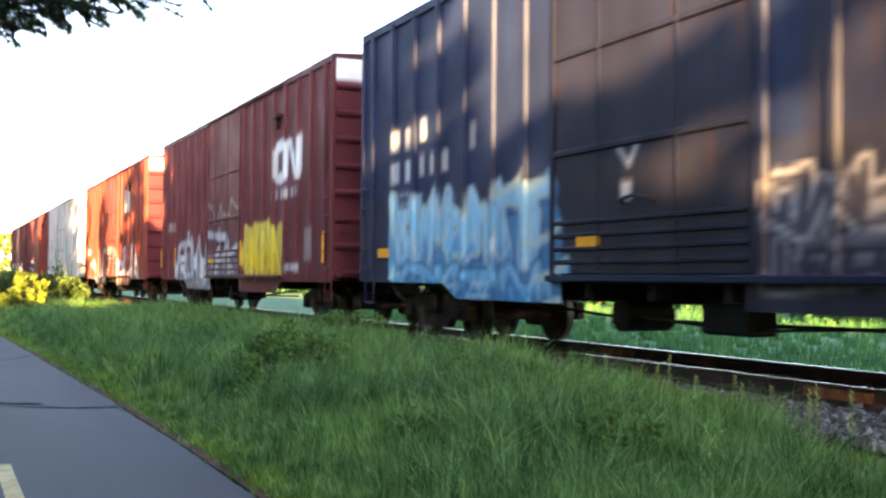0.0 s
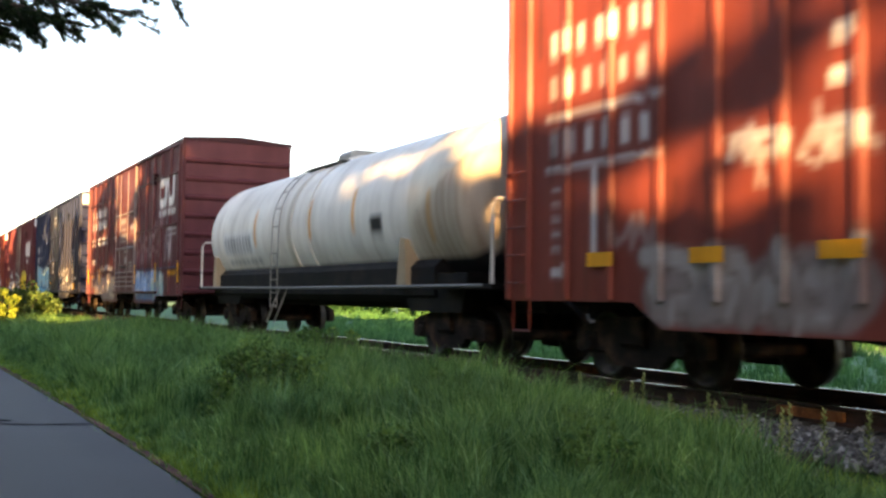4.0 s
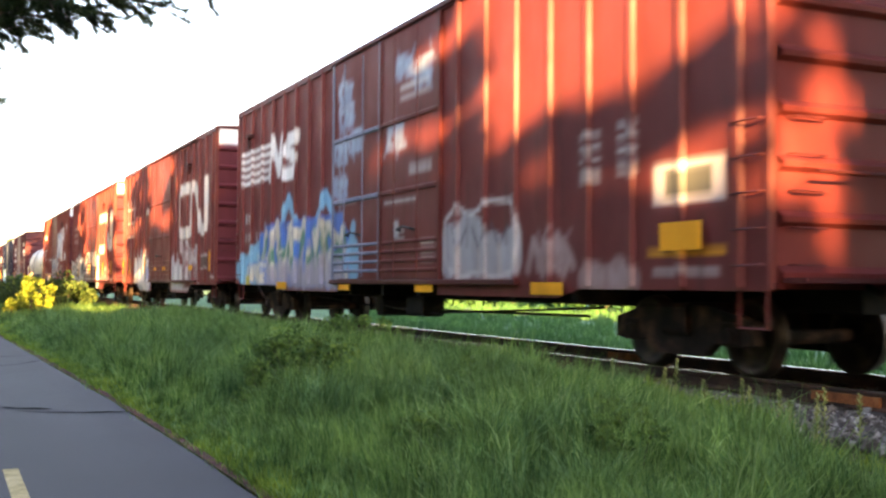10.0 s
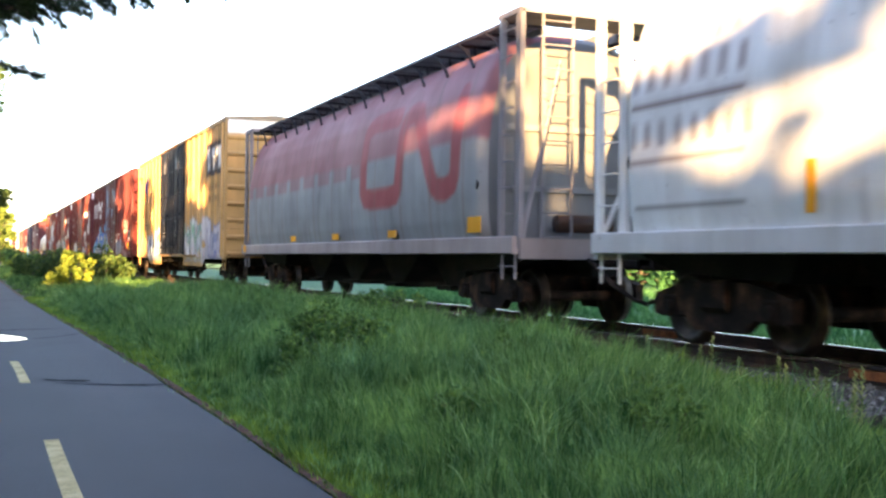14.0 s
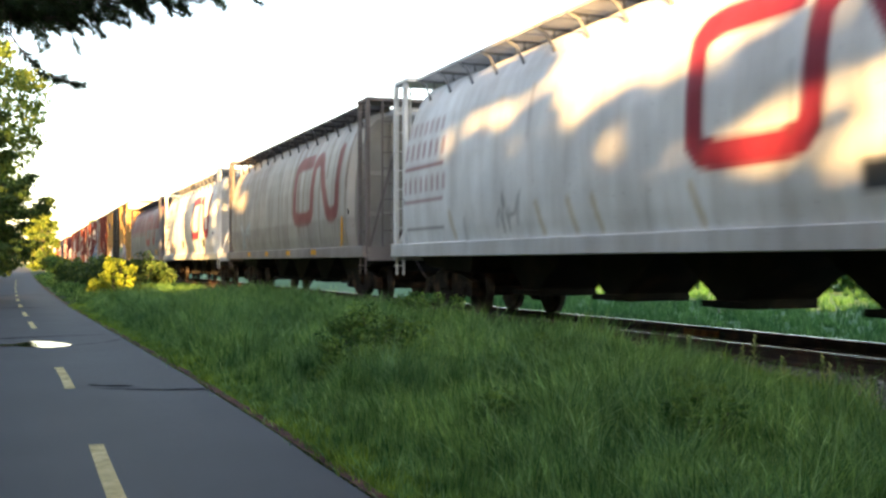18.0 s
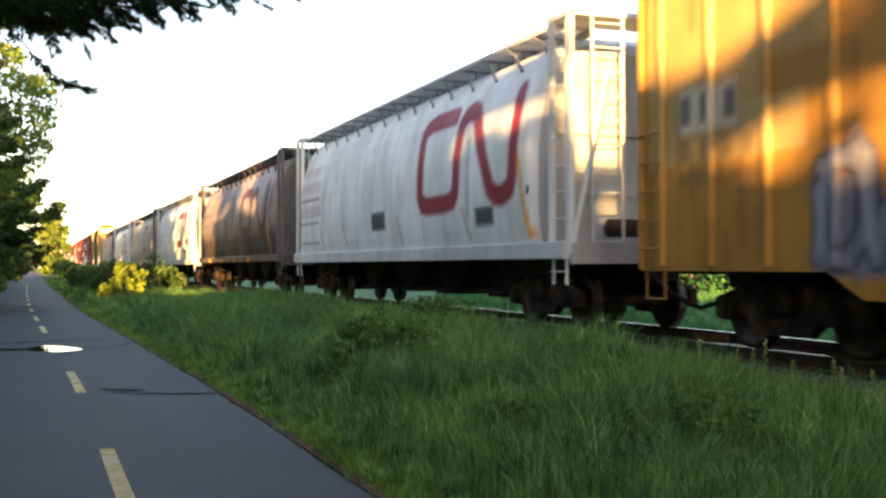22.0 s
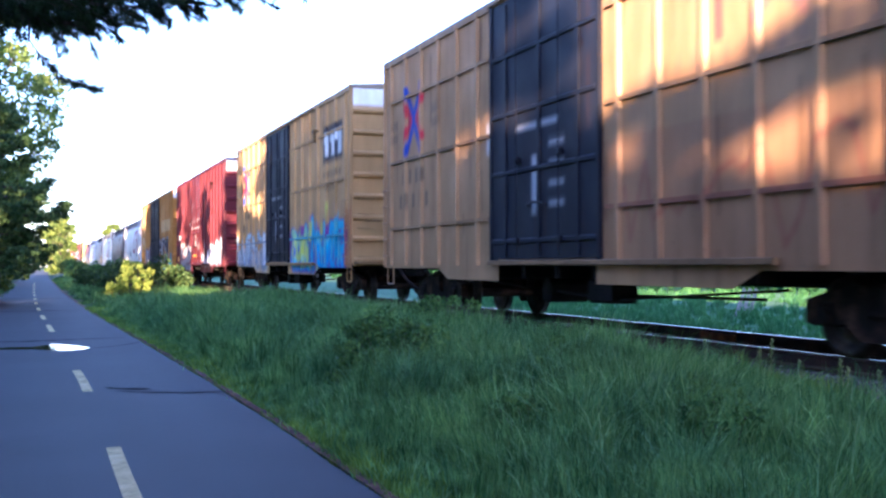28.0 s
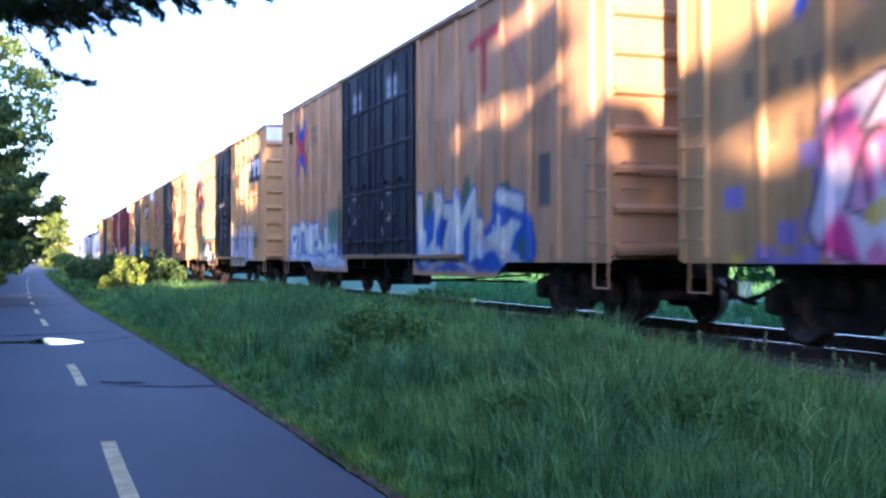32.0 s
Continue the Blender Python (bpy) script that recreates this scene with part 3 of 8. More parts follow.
def build_path():
    ys = np.concatenate([np.arange(-30, 90, 1.0), np.arange(90, 330, 10)])
    v, f = [], []
    for y in ys:
        c = path_centre(y)
        wob = 0.03 * noise.noise(Vector((0, y * 0.9, 7)))
        wl = 0.03 * noise.noise(Vector((5, y * 0.9, 7)))
        v += [(c - 1.58 + wl, y, -0.08), (c - 1.55 + wl, y, 0.0), (c - 0.5, y, 0.004), (c + 0.5, y, 0.004), (c + 1.53 + wob, y, 0.0), (c + 1.58 + wob, y, -0.08)]
    for j in range(len(ys) - 1):
        f += [(j * 6 + i, j * 6 + i + 1, j * 6 + 7 + i, j * 6 + 6 + i) for i in range(5)]
    tagged(new("pavement", mesh("pavement", v, f, M_ASPHALT)), "worn grey asphalt cycle path beside the track", "path", kind="structure")
    for side in (-1, 1):
        b = Build()
        yy = np.arange(-12, 120, 0.25)
        for y in yy:
            c = path_centre(y) + side * 1.56
            w = 0.02 + 0.02 * noise.noise(Vector((side, y * 2.3, 11)))
            w2 = 0.07 + 0.03 * noise.noise(Vector((side, y * 1.7, 17)))
            b.v += [(c - side * w, y, 0.009), (c + side * w2, y, 0.012)]
        b.f += [(2 * i, 2 * i + 1, 2 * i + 3, 2 * i + 2) for i in range(len(yy) - 1)]
        tagged(new("trim_litter", b.done("litter", M_DIRT)), "brown leaf litter along the asphalt edge", "litter", "edges of the path", "structure")
    # centre dashes
    for y0, y1 in ((0.3, 3.0), (6.5, 9.3), (13.5, 16.3), (26.0, 29.0), (32.0, 34.6), (38.2, 40.8), (44.5, 47.0), (50.7, 53.2), (57, 59.5), (63.2, 65.7), (69.4, 72), (75.6, 78), (82, 84.5), (88, 90.5), (94.5, 97)):
        b = Build()
        n = len(b.v)
        seg = 6
        for i in range(seg + 1):
            y = y0 + (y1 - y0) * i / seg
            c = path_centre(y) + 0.02
            wob = 0.006 * noise.noise(Vector((1, y * 4, 2)))
            b.v += [(c - 0.054 + wob, y, 0.007), (c + 0.063 + wob, y, 0.007)]
        b.f += [(n + 2 * i, n + 2 * i + 1, n + 2 * i + 3, n + 2 * i + 2) for i in range(seg)]
        d = new("trim_dash", b.done("dash", M_LINE))
        tagged(d, "worn pale yellow centre dash painted on the asphalt", "road marking", "centre dashes of the path", "structure")
    # tar-filled cracks and patches across the path: a bent line, its half width
    for line, w in (([(0.72, 13.85), (0.95, 13.62), (1.25, 13.52)], 0.15), ([(0.80, 13.42), (1.14, 13.2), (1.6, 12.98), (2.09, 12.86)], 0.075),
                    ([(0.78, 20.5), (1.05, 20.7), (1.29, 20.87), (1.78, 21.76)], 0.10), ([(-1.2, 22.9), (-0.3, 22.8), (0.6, 23.1), (1.6, 23.3)], 0.16),
                    ([(-1.5, 37.9), (0, 38.1), (1.4, 38.2)], 0.2), ([(-1.0, 4.1), (0.5, 4.25), (2.0, 4.3)], 0.03), ([(-1.7, 52), (0, 52.1), (1.1, 52.1)], 0.25)):
        b = Build()
        px, py = [q[0] for q in line], [q[1] for q in line]
        n = 30
        for i in range(n + 1):
            s = i / n
            x = px[0] + (px[-1] - px[0]) * s
            y = float(np.interp(x, px, py)) + 0.05 * noise.noise(Vector((x * 3.1, py[0], 1)))
            ww = w * (0.35 + 1.1 * abs(noise.noise(Vector((x * 2.3, py[0], 9))))) * min(1, 7 * s + 0.08, 7 * (1 - s) + 0.08)
            b.v += [(x, y - ww, 0.0085), (x, y + ww, 0.0085)]
        b.f += [(2 * i, 2 * i + 2, 2 * i + 3, 2 * i + 1) for i in range(n)]
        tagged(new("trim_crack", b.done("crack", M_PATCH)), "dark tar-filled crack across the asphalt", "crack", "cracks in the path", "structure")
    # the puddle: a broad pool with a narrow tongue towards the trees
    b = Build()
    n = 60
    for i in range(n + 1):
        x = -1.35 + 2.17 * i / n
        half = float(np.interp(x, (-1.35, -1.1, -0.45, -0.15, -0.02, 0.2, 0.45, 0.65, 0.82), (0.02, 0.16, 0.26, 0.30, 0.55, 0.82, 0.74, 0.42, 0.02)))
        mid = float(np.interp(x, (-1.35, -0.2, 0.2, 0.82), (21.1, 20.95, 21.0, 20.55)))
        k = 0.06 * noise.noise(Vector((x * 5, 1, 4))), 0.08 * noise.noise(Vector((x * 5, 8, 4)))
        b.v += [(x, mid - half + k[0], 0.0105), (x, mid + half + k[1], 0.0105)]
    b.f += [(2 * i, 2 * i + 2, 2 * i + 3, 2 * i + 1) for i in range(n)]
    tagged(new("puddle", b.done("puddle", M_WATER)), "shallow rain puddle mirroring the bright sky on asphalt", "puddle", kind="structure")


def build_track():
    prof = [(-0.075, -0.172), (0.075, -0.172), (0.075, -0.158), (0.012, -0.135), (0.012, -0.045), (0.036, -0.036), (0.036, -0.006), (0.028, 0.0), (-0.028, 0.0), (-0.036, -0.006), (-0.036, -0.036), (-0.012, -0.045), (-0.012, -0.135), (-0.075, -0.158)]
    for side in (-1, 1):
        rail = new("rail")
        b = Build().prism(prof, -450, 560)
        body = b.done("rail_body", M_RAIL)
        rail.location = (TRACK_X + side * 0.7535, 0, RAIL_Z)
        tagged(rail, "rusty steel rail with a polished running surface", "rail", "rails of the track", "structure")
        child("rail_web", body, rail)
        # half width; the near strip is narrowed to dim it, as if mirroring dark cars
        worn = 0.009 if side < 0 else 0.022
        child("running_surface", Build().box(-worn, worn, -450, 560, 0.0, 0.0035).done("running_surface", M_RAILTOP), rail, label="bright polished rail head")
        # a bolted bar whose orange paints in a sunlit patch on the rail
        plate = Build()
        yj = 13.2 if side > 0 else 7.35
        for q in range(4):
            plate.lathe_x([(-0.055, 0.0), (-0.055, 0.016), (-0.03, 0.016)], yj + 0.1 + 0.2 * q, -0.09, 8)
        plate.box(-0.05, -0.012, yj, yj + 0.85, -0.14, -0.045)
        child("joint_bar", plate.done("joint_bar", M_SUNLIT_BAR), rail, label="bolted rusty joint bar")
    tie_me = Build().box(-1.28, 1.28, -0.11, 0.11, -0.16, 0.0, 0.012).done("tie", M_TIE)
    ties = new("track_bed")
    tagged(ties, "creosoted wooden sleepers under the rails", "sleepers", kind="structure")
    ties.location = (TRACK_X, 0, RAIL_Z - 0.175)
    rng = random.Random(4)
    for i in range(150):
        child("sleeper", tie_me, ties, (rng.uniform(-0.03, 0.03), -6 + i * 0.53, rng.uniform(-0.008, 0.004)), (0, 0, rng.uniform(-0.012, 0.012)))
    far = Build()
    for i in range(450):
        y = -6 + (150 + i) * 0.53
        far.box(-1.28, 1.28, y - 0.11, y + 0.11, -0.16, 0.0)
    tagged(child("far_sleepers", far.done("far_sleepers", M_TIE), ties), kind="stuff")
    # ballast stones
    g = np.random.default_rng(5)
    b_v, b_f = [], []
    base = [(-1, -0.8, -0.6), (1, -0.7, -0.7), (0.8, 1, -0.6), (-0.9, 0.8, -0.7), (-0.6, -0.6, 0.7), (0.7, -0.5, 0.6), (0.5, 0.6, 0.8), (-0.6, 0.5, 0.6)]
    quads = ((0, 3, 2, 1), (4, 5, 6, 7), (0, 1, 5, 4), (1, 2, 6, 5), (2, 3, 7, 6), (3, 0, 4, 7))
    count = 0
    for k in range(15000):
        if k < 9500:
            y, x = g.uniform(3.5, 11), g.uniform(6.15, 7.45)
        else:
            y, x = g.uniform(2, 45), g.uniform(6.5, 10.9)
        z = ground_z(x, y) + (0.03 if x > 6.9 else 0.015)
        s = g.uniform(0.02, 0.05)
        e = Euler(g.uniform(0, 6.28, 3)).to_matrix()
        n = len(b_v)
        b_v += [tuple(Vector((x, y, z)) + e @ (Vector(p) * s)) for p in base]
        b_f += [tuple(n + i for i in q) for q in quads]
    st = mesh("ballast", b_v, b_f, M_STONE)
    tagged(new("ballast", st), "grey crushed stone ballast along the track", "ballast", kind="stuff")
    bed = Build()
    ys = np.arange(-450, 561, 6.0)
    prof = [(6.75, 0.2), (7.15, 0.335), (10.15, 0.335), (10.7, 0.12)]
    bed.v += [(x, y, z) for y in ys for x, z in prof]
    bed.f += [(j * 4 + i, j * 4 + i + 1, j * 4 + 5 + i, j * 4 + 4 + i) for j in range(len(ys) - 1) for i in range(3)]
    tagged(new("ballast_bed", bed.done("ballast_bed", M_BALLAST)), "compacted grey stone bed under the track", "ballast", kind="structure")


def blades(n, region, hmin, hmax, width, seed, mat, name, keep=None, lean=0.5, seg=3, per=22, spread=0.07, rise=0.0):
    """Many grass blades in one mesh: bent, tapering strips."""
    g = np.random.default_rng(seed)
    x, y = region(g, n)
    z = np.array([ground_z(a, b) for a, b in zip(x, y)])
    if keep is not None:
        ok = keep(x, y, g)
        x, y, z = x[ok], y[ok], z[ok]
    # blades stand in tufts and lean away from the tuft's heart
    m = max(1, len(x) // per)
    who = g.integers(0, m, len(x))
    ox, oy = g.normal(0, spread, len(x)), g.normal(0, spread, len(x))
    x, y, z = x[who] + ox, y[who] + oy, z[who]
    n = len(x)
    tuft = np.array([0.80 + 0.55 * noise.noise(Vector((a * 1.1, b * 1.1, 0.3))) + 0.35 * noise.noise(Vector((a * 3.3, b * 3.3, 1.3))) for a, b in zip(x, y)])
    h = g.uniform(hmin, hmax, n) * np.clip(tuft, 0.4, 1.45)
    flow = np.array([noise.noise(Vector((p * 0.8, q * 0.8, 5.3))) for p, q in zip(x, y)])
    a = np.where(g.random(n) < 0.6, np.arctan2(oy, ox), 9.0 * flow + g.normal(0, 0.6, n))
    lift = g.uniform(0.7, 1.25, m)[who]
    h = h * lift
    if rise:
        e = np.interp(y, (4, 6, 7, 8, 9.5, 14), (5.8, 6.05, 6.3, 6.6, 6.9, 7.2))
        h = h * np.where(y < 11, np.clip((e - x) / 1.1 + 0.35, 0.3, 1), 1)
        c = np.interp(y, (0, 10, 15, 22, 29, 36, 45, 68, 120), (0.52, 0.53, 0.47, 0.3, 0.12, -0.07, -0.24, -0.5, -0.72)) + 1.6
        h = h * np.clip((x - c) / rise, 0.3, 1)
    bend = h * g.uniform(0.1, 1.2, n) * lean * (0.6 + 1.2 * np.abs(flow))
    w = width * g.uniform(0.7, 1.3, n) * (1 + y / 22)
    dx, dy = np.cos(a), np.sin(a)
    face = g.uniform(0, np.pi, n)
    px, py = np.cos(face), np.sin(face)
    vs = []
    for s in range(seg + 1):
        t = s / seg
        cx, cy, cz = x + dx * bend * t * t, y + dy * bend * t * t, z - 0.02 + h * (t - 0.25 * lean * t * t)
        ww = w * (1 - t) ** 0.7 / 2
        if s < seg:
            vs += [np.stack([cx - px * ww, cy - py * ww, cz], 1), np.stack([cx + px * ww, cy + py * ww, cz], 1)]
        else:
            vs += [np.stack([cx, cy, cz], 1)]
    k = 2 * seg + 1
    v = np.stack(vs, 1).reshape(-1, 3)
    base = np.arange(n)[:, None] * k
    loops, starts, totals = [], [], []
    quads = np.concatenate([base + np.array([[2 * s, 2 * s + 1, 2 * s + 3, 2 * s + 2]]) for s in range(seg - 1)], 1).reshape(n, -1)
    tri = base + np.array([[2 * seg - 2, 2 * seg - 1, 2 * seg]])
    allv = np.concatenate([quads, tri], 1)
    me = bpy.data.meshes.new(name)
    me.vertices.add(len(v))
    me.vertices.foreach_set("co", v.astype(np.float32).ravel())
    per = [4] * (seg - 1) + [3]
    me.loops.add(allv.size)
    me.loops.foreach_set("vertex_index", allv.astype(np.int32).ravel())
    me.polygons.add(n * seg)
    tot = np.tile(per, n)
    me.polygons.foreach_set("loop_start", np.concatenate([[0], np.cumsum(tot)[:-1]]).astype(np.int32))
    me.materials.append(mat)
    me.update(calc_edges=True)
    me.validate()
    return me


def build_grass():
    def strip(y0, y1, x1=7.1):
        def r(g, n):
            y = y0 + (y1 - y0) * g.uniform(0, 1, n)
            c = np.interp(y, (0, 10, 15, 22, 29, 36, 45, 68, 120), (0.52, 0.53, 0.47, 0.3, 0.12, -0.07, -0.24, -0.5, -0.72)) + 1.75
            return c + (x1 - c) * g.uniform(0, 1, n), y
        return r

    def bank(x, y, g):
        edge = np.interp(y, (4, 6, 7, 8, 9.5, 14), (6.1, 6.3, 6.45, 6.7, 6.95, 7.05))
        return x < edge + g.normal(0, 0.12, len(x))

    near = blades(112000, strip(4, 14), 0.35, 0.66, 0.0095, 1, M_GRASS, "grass", bank, rise=0.9, lean=0.38)
    tagged(new("bank_grass", near), "tall dense green grass on the railway bank", "grass", kind="stuff")
    mid = blades(95000, strip(14, 34), 0.36, 0.72, 0.0105, 2, M_GRASS, "grass", bank, rise=0.8, lean=0.5, seg=2)
    tagged(new("bank_grass", mid), "tall dense green grass on the railway bank", "grass", kind="stuff")
    far = blades(45000, strip(34, 120), 0.28, 0.55, 0.015, 3, M_GRASS, "grass", rise=0.8, lean=0.9, seg=2)
    tagged(new("bank_grass", far), "tall green grass beside the path, farther along", "grass", kind="stuff")

    # pale, taller blades that arch over the rest
    for y0, y1, n, seed in ((4, 14, 13000, 41), (14, 36, 12000, 42)):
        tagged(new("bank_grass", blades(n, strip(y0, y1), 0.52, 0.82, 0.010 if y0 < 10 else 0.012, seed, M_TIPS, "grass", bank, rise=1.0, lean=0.95, per=7, spread=0.12)), "pale arching grass blades in the tall grass", "grass", kind="stuff")

    def verge(g, n):
        y = g.uniform(4, 40, n)
        c = np.interp(y, (0, 10, 15, 22, 29, 36, 45), (0.52, 0.53, 0.47, 0.3, 0.12, -0.07, -0.24)) + 1.59
        return c + np.abs(g.normal(0, 0.34, n)), y

    tagged(new("verge_grass", blades(46000, verge, 0.06, 0.18, 0.010, 4, M_VERGE, "grass", per=3, spread=0.03, seg=2)), "short mown grass along the path edge", "grass", kind="stuff")

    def lawn(g, n):
        x = 11.2 + 24 * g.uniform(0, 1, n) ** 1.5
        return x, x * g.uniform(0.5, 2.7, n)

    tagged(new("field_grass", blades(52000, lawn, 0.22, 0.46, 0.016, 6, M_FIELD, "grass", seg=2)), "light green field grass beyond the track", "grass", kind="stuff")

    def shoulder(g, n):
        y = g.uniform(4.5, 10.5, n)
        return np.interp(y, (4, 6, 7, 8, 9.5, 14), (6.05, 6.25, 6.4, 6.65, 6.9, 7.0)) + g.normal(0, 0.13, n), y

    tagged(new("shoulder_grass", blades(5000, shoulder, 0.16, 0.36, 0.010, 7, M_VERGE, "grass", lean=1.0)), "pale yellow-green grass at the edge of the stones", "grass", kind="stuff")

    # the verges round the viewer
    def behind(g, n):
        y = g.uniform(-9, 4, n)
        return 2.2 + 4.6 * g.uniform(0, 1, n), y

    tagged(new("bank_grass", blades(16000, behind, 0.26, 0.5, 0.013, 44, M_GRASS, "grass", seg=2)), "tall green grass on the railway bank", "grass", kind="stuff")

    def beside(g, n):
        y = g.uniform(-9, 24, n)
        return -1.15 - 4.6 * g.uniform(0, 1, n) ** 1.3, y

    tagged(new("verge_grass", blades(22000, beside, 0.08, 0.26, 0.013, 45, M_GRASS, "grass", seg=2)), "short grass beside the path under the trees", "grass", kind="stuff")

    def left(g, n):
        y = g.uniform(20, 90, n)
        return -1.9 - np.abs(g.normal(0, 0.8, n)), y

    tagged(new("verge_grass", blades(9000, left, 0.08, 0.3, 0.014, 8, M_GRASS, "grass", seg=2)), "short grass on the shaded side of the path", "grass", kind="stuff")


def leaf_cloud(name, centres, radii, per, size, seed, mat, flat=0.6):
    """Leaves as small bent diamonds round many clump centres."""
    g = np.random.default_rng(seed)
    c = np.repeat(np.asarray(centres, dtype=float), per, 0)
    r = np.repeat(np.asarray(radii, dtype=float), per)
    d = g.normal(0, 1, c.shape)
    d /= np.linalg.norm(d, axis=1)[:, None]
    p = c + d * (r * g.uniform(0.25, 1.0, len(r)) ** 0.6)[:, None] * np.array([1, 1, flat])
    n = len(p)
    s = size * g.uniform(0.6, 1.4, n)
    a = g.normal(0, 1, (n, 3))
    a /= np.linalg.norm(a, axis=1)[:, None]
    b = np.cross(a, g.normal(0, 1, (n, 3)))
    b /= np.linalg.norm(b, axis=1)[:, None]
    v = np.stack([p - a * s[:, None], p + b * (s * 0.5)[:, None], p + a * s[:, None], p - b * (s * 0.5)[:, None]], 1).reshape(-1, 3)
    me = bpy.data.meshes.new(name)
    me.vertices.add(4 * n)
    me.vertices.foreach_set("co", v.astype(np.float32).ravel())
    me.loops.add(4 * n)
    me.loops.foreach_set("vertex_index", np.arange(4 * n, dtype=np.int32))
    me.polygons.add(n)
    me.polygons.foreach_set("loop_start", np.arange(0, 4 * n, 4, dtype=np.int32))
    me.materials.append(mat)
    me.update(calc_edges=True)
    me.validate()
    return me


def tree(name, x, y, height, radius, seed, mat, label, clumps=70, per=60, leaf=0.16, low=0.12, conifer=False, lean=(0, 0), group="trees along the path", thin=1.0, girth=1.0):
    """A tapered trunk, limbs that reach the clumps, and a crown of many small leaves with gaps."""
    g = np.random.default_rng(seed)
    root = new(name)
    z0 = ground_z(x, y)
    root.location = (x, y, z0)
    tagged(root, label, "tree", group)
    trunk = Build()
    top = Vector((lean[0], lean[1], height * (0.97 if conifer else 0.7)))
    trunk.tube([(0, 0, -0.1), tuple(top * 0.3 + Vector((0.05, 0.04, 0))), tuple(top * 0.65), tuple(top)], (0.018 * height + 0.05) * girth, 8, 0.18)
    child("trunk", trunk.done("trunk", M_BARK, True), root)
    cs, rs = [], []
    limbs = Build()
    for i in range(clumps):
        t = g.uniform(0, 1)
        zz = height * (low + (1 - low) * t)
        rr = radius * math.sqrt(max(0.05, 1 - (2 * t - 0.85) ** 2 / 1.35))
        w = g.uniform(0, 2 * math.pi)
        if conifer:
            reach = (radius * (1 - t) ** 0.45 + 0.2) * g.uniform(0.62, 1.12)
            out = Vector((math.cos(w), math.sin(w), 0))
            s = Vector((0, 0, zz))
            pts = [s, s + out * reach * 0.45 - Vector((0, 0, 0.06 * reach)), s + out * reach * 0.8 - Vector((0, 0, 0.10 * reach)), s + out * reach + Vector((0, 0, 0.04 * reach))]
            limbs.tube([tuple(p) for p in pts], 0.016 + 0.012 * reach, 5, 0.3)
            for k in range(6):
                f = 1.1 + 1.9 * k / 5
                p = pts[int(f)].lerp(pts[min(3, int(f) + 1)], f - int(f))
                cs.append((p.x + g.normal(0, 0.12), p.y + g.normal(0, 0.12), p.z - 0.05))
                rs.append(radius * (0.17 - 0.019 * k) * g.uniform(0.8, 1.25))
            continue
        q = rr * math.sqrt(g.uniform(0.1, 1.0))
        c = (lean[0] * t + q * math.cos(w), lean[1] * t + q * math.sin(w), zz)
        cs.append(c)
        rs.append(radius * 0.23 * g.uniform(0.6, 1.3))
        if i % 3 == 0:
            s = top * max(0.12, min(0.95, (zz / height) * 0.75))
            mid = (s + Vector(c)) * 0.5 + Vector((0, 0, 0.25))
            limbs.tube([tuple(s), tuple(mid), c], (0.03 + 0.004 * height) * girth, 5, 0.2)
    tagged(child("limb_growth", limbs.done("limbs", M_BARK, True), root), kind="stuff")
    child("crown", leaf_cloud("crown", cs, rs, max(4, int(per * thin)), leaf, seed + 1, mat, 0.35 if conifer else 0.75), root)
    return root


def shrub(name, x, y, height, radius, seed, mat, label, clumps=14, per=60, leaf=0.05, group="shrubs by the track"):
    g = np.random.default_rng(seed)
    root = new(name)
    root.location = (x, y, ground_z(x, y))
    tagged(root, label, "shrub", group)
    stems = Build()
    cs, rs = [], []
    for i in range(clumps):
        w, q, zz = g.uniform(0, 6.28), radius * math.sqrt(g.uniform(0, 1)), height * g.uniform(0.25, 0.95)
        c = (q * math.cos(w), q * math.sin(w), zz * (1 - 0.35 * q / radius))
        cs.append(c)
        rs.append(radius * g.uniform(0.2, 0.4))
        stems.tube([(c[0] * 0.2, c[1] * 0.2, -0.05), (c[0] * 0.6, c[1] * 0.6, c[2] * 0.6), c], 0.012, 4, 0.4)
    tagged(child("stem_growth", stems.done("stems", M_BARK), root), kind="stuff")
    child("foliage", leaf_cloud("foliage", cs, rs, per, leaf, seed + 3, mat, 0.8), root)
    return root


def weed(x, y, height, seed):
    """An upright flowering weed with whorls of narrow leaves."""
    g = random.Random(seed)
    root = new("roadside_weed")
    root.location = (x, y, ground_z(x, y))
    tagged(root, "tall pale weed stalk with narrow leaves on the stones", "weed", "weeds by the ballast")
    tip = Vector((g.uniform(-0.04, 0.04), g.uniform(-0.04, 0.04), height))
    child("stalk", Build().tube([(0, 0, -0.05), tuple(tip * 0.5), tuple(tip)], 0.007, 5, 0.5).done("stalk", M_STRAW), root)
    b = Build()
    for i in range(46):
        t = 0.15 + 0.85 * i / 46
        p = tip * t
        w = i * 2.4
        ln = 0.085 * (1.25 - 0.8 * t)
        d = Vector((math.cos(w), math.sin(w), 0.35 + 0.7 * t)).normalized() * ln
        s = Vector((-math.sin(w), math.cos(w), 0)) * 0.011
        n = len(b.v)
        b.v += [tuple(p - s * 0.3), tuple(p + d * 0.5 - s), tuple(p + d), tuple(p + d * 0.5 + s)]
        b.f.append((n, n + 1, n + 2, n + 3))
    child("leaf_whorl", b.done("leaves", M_STRAW), root)


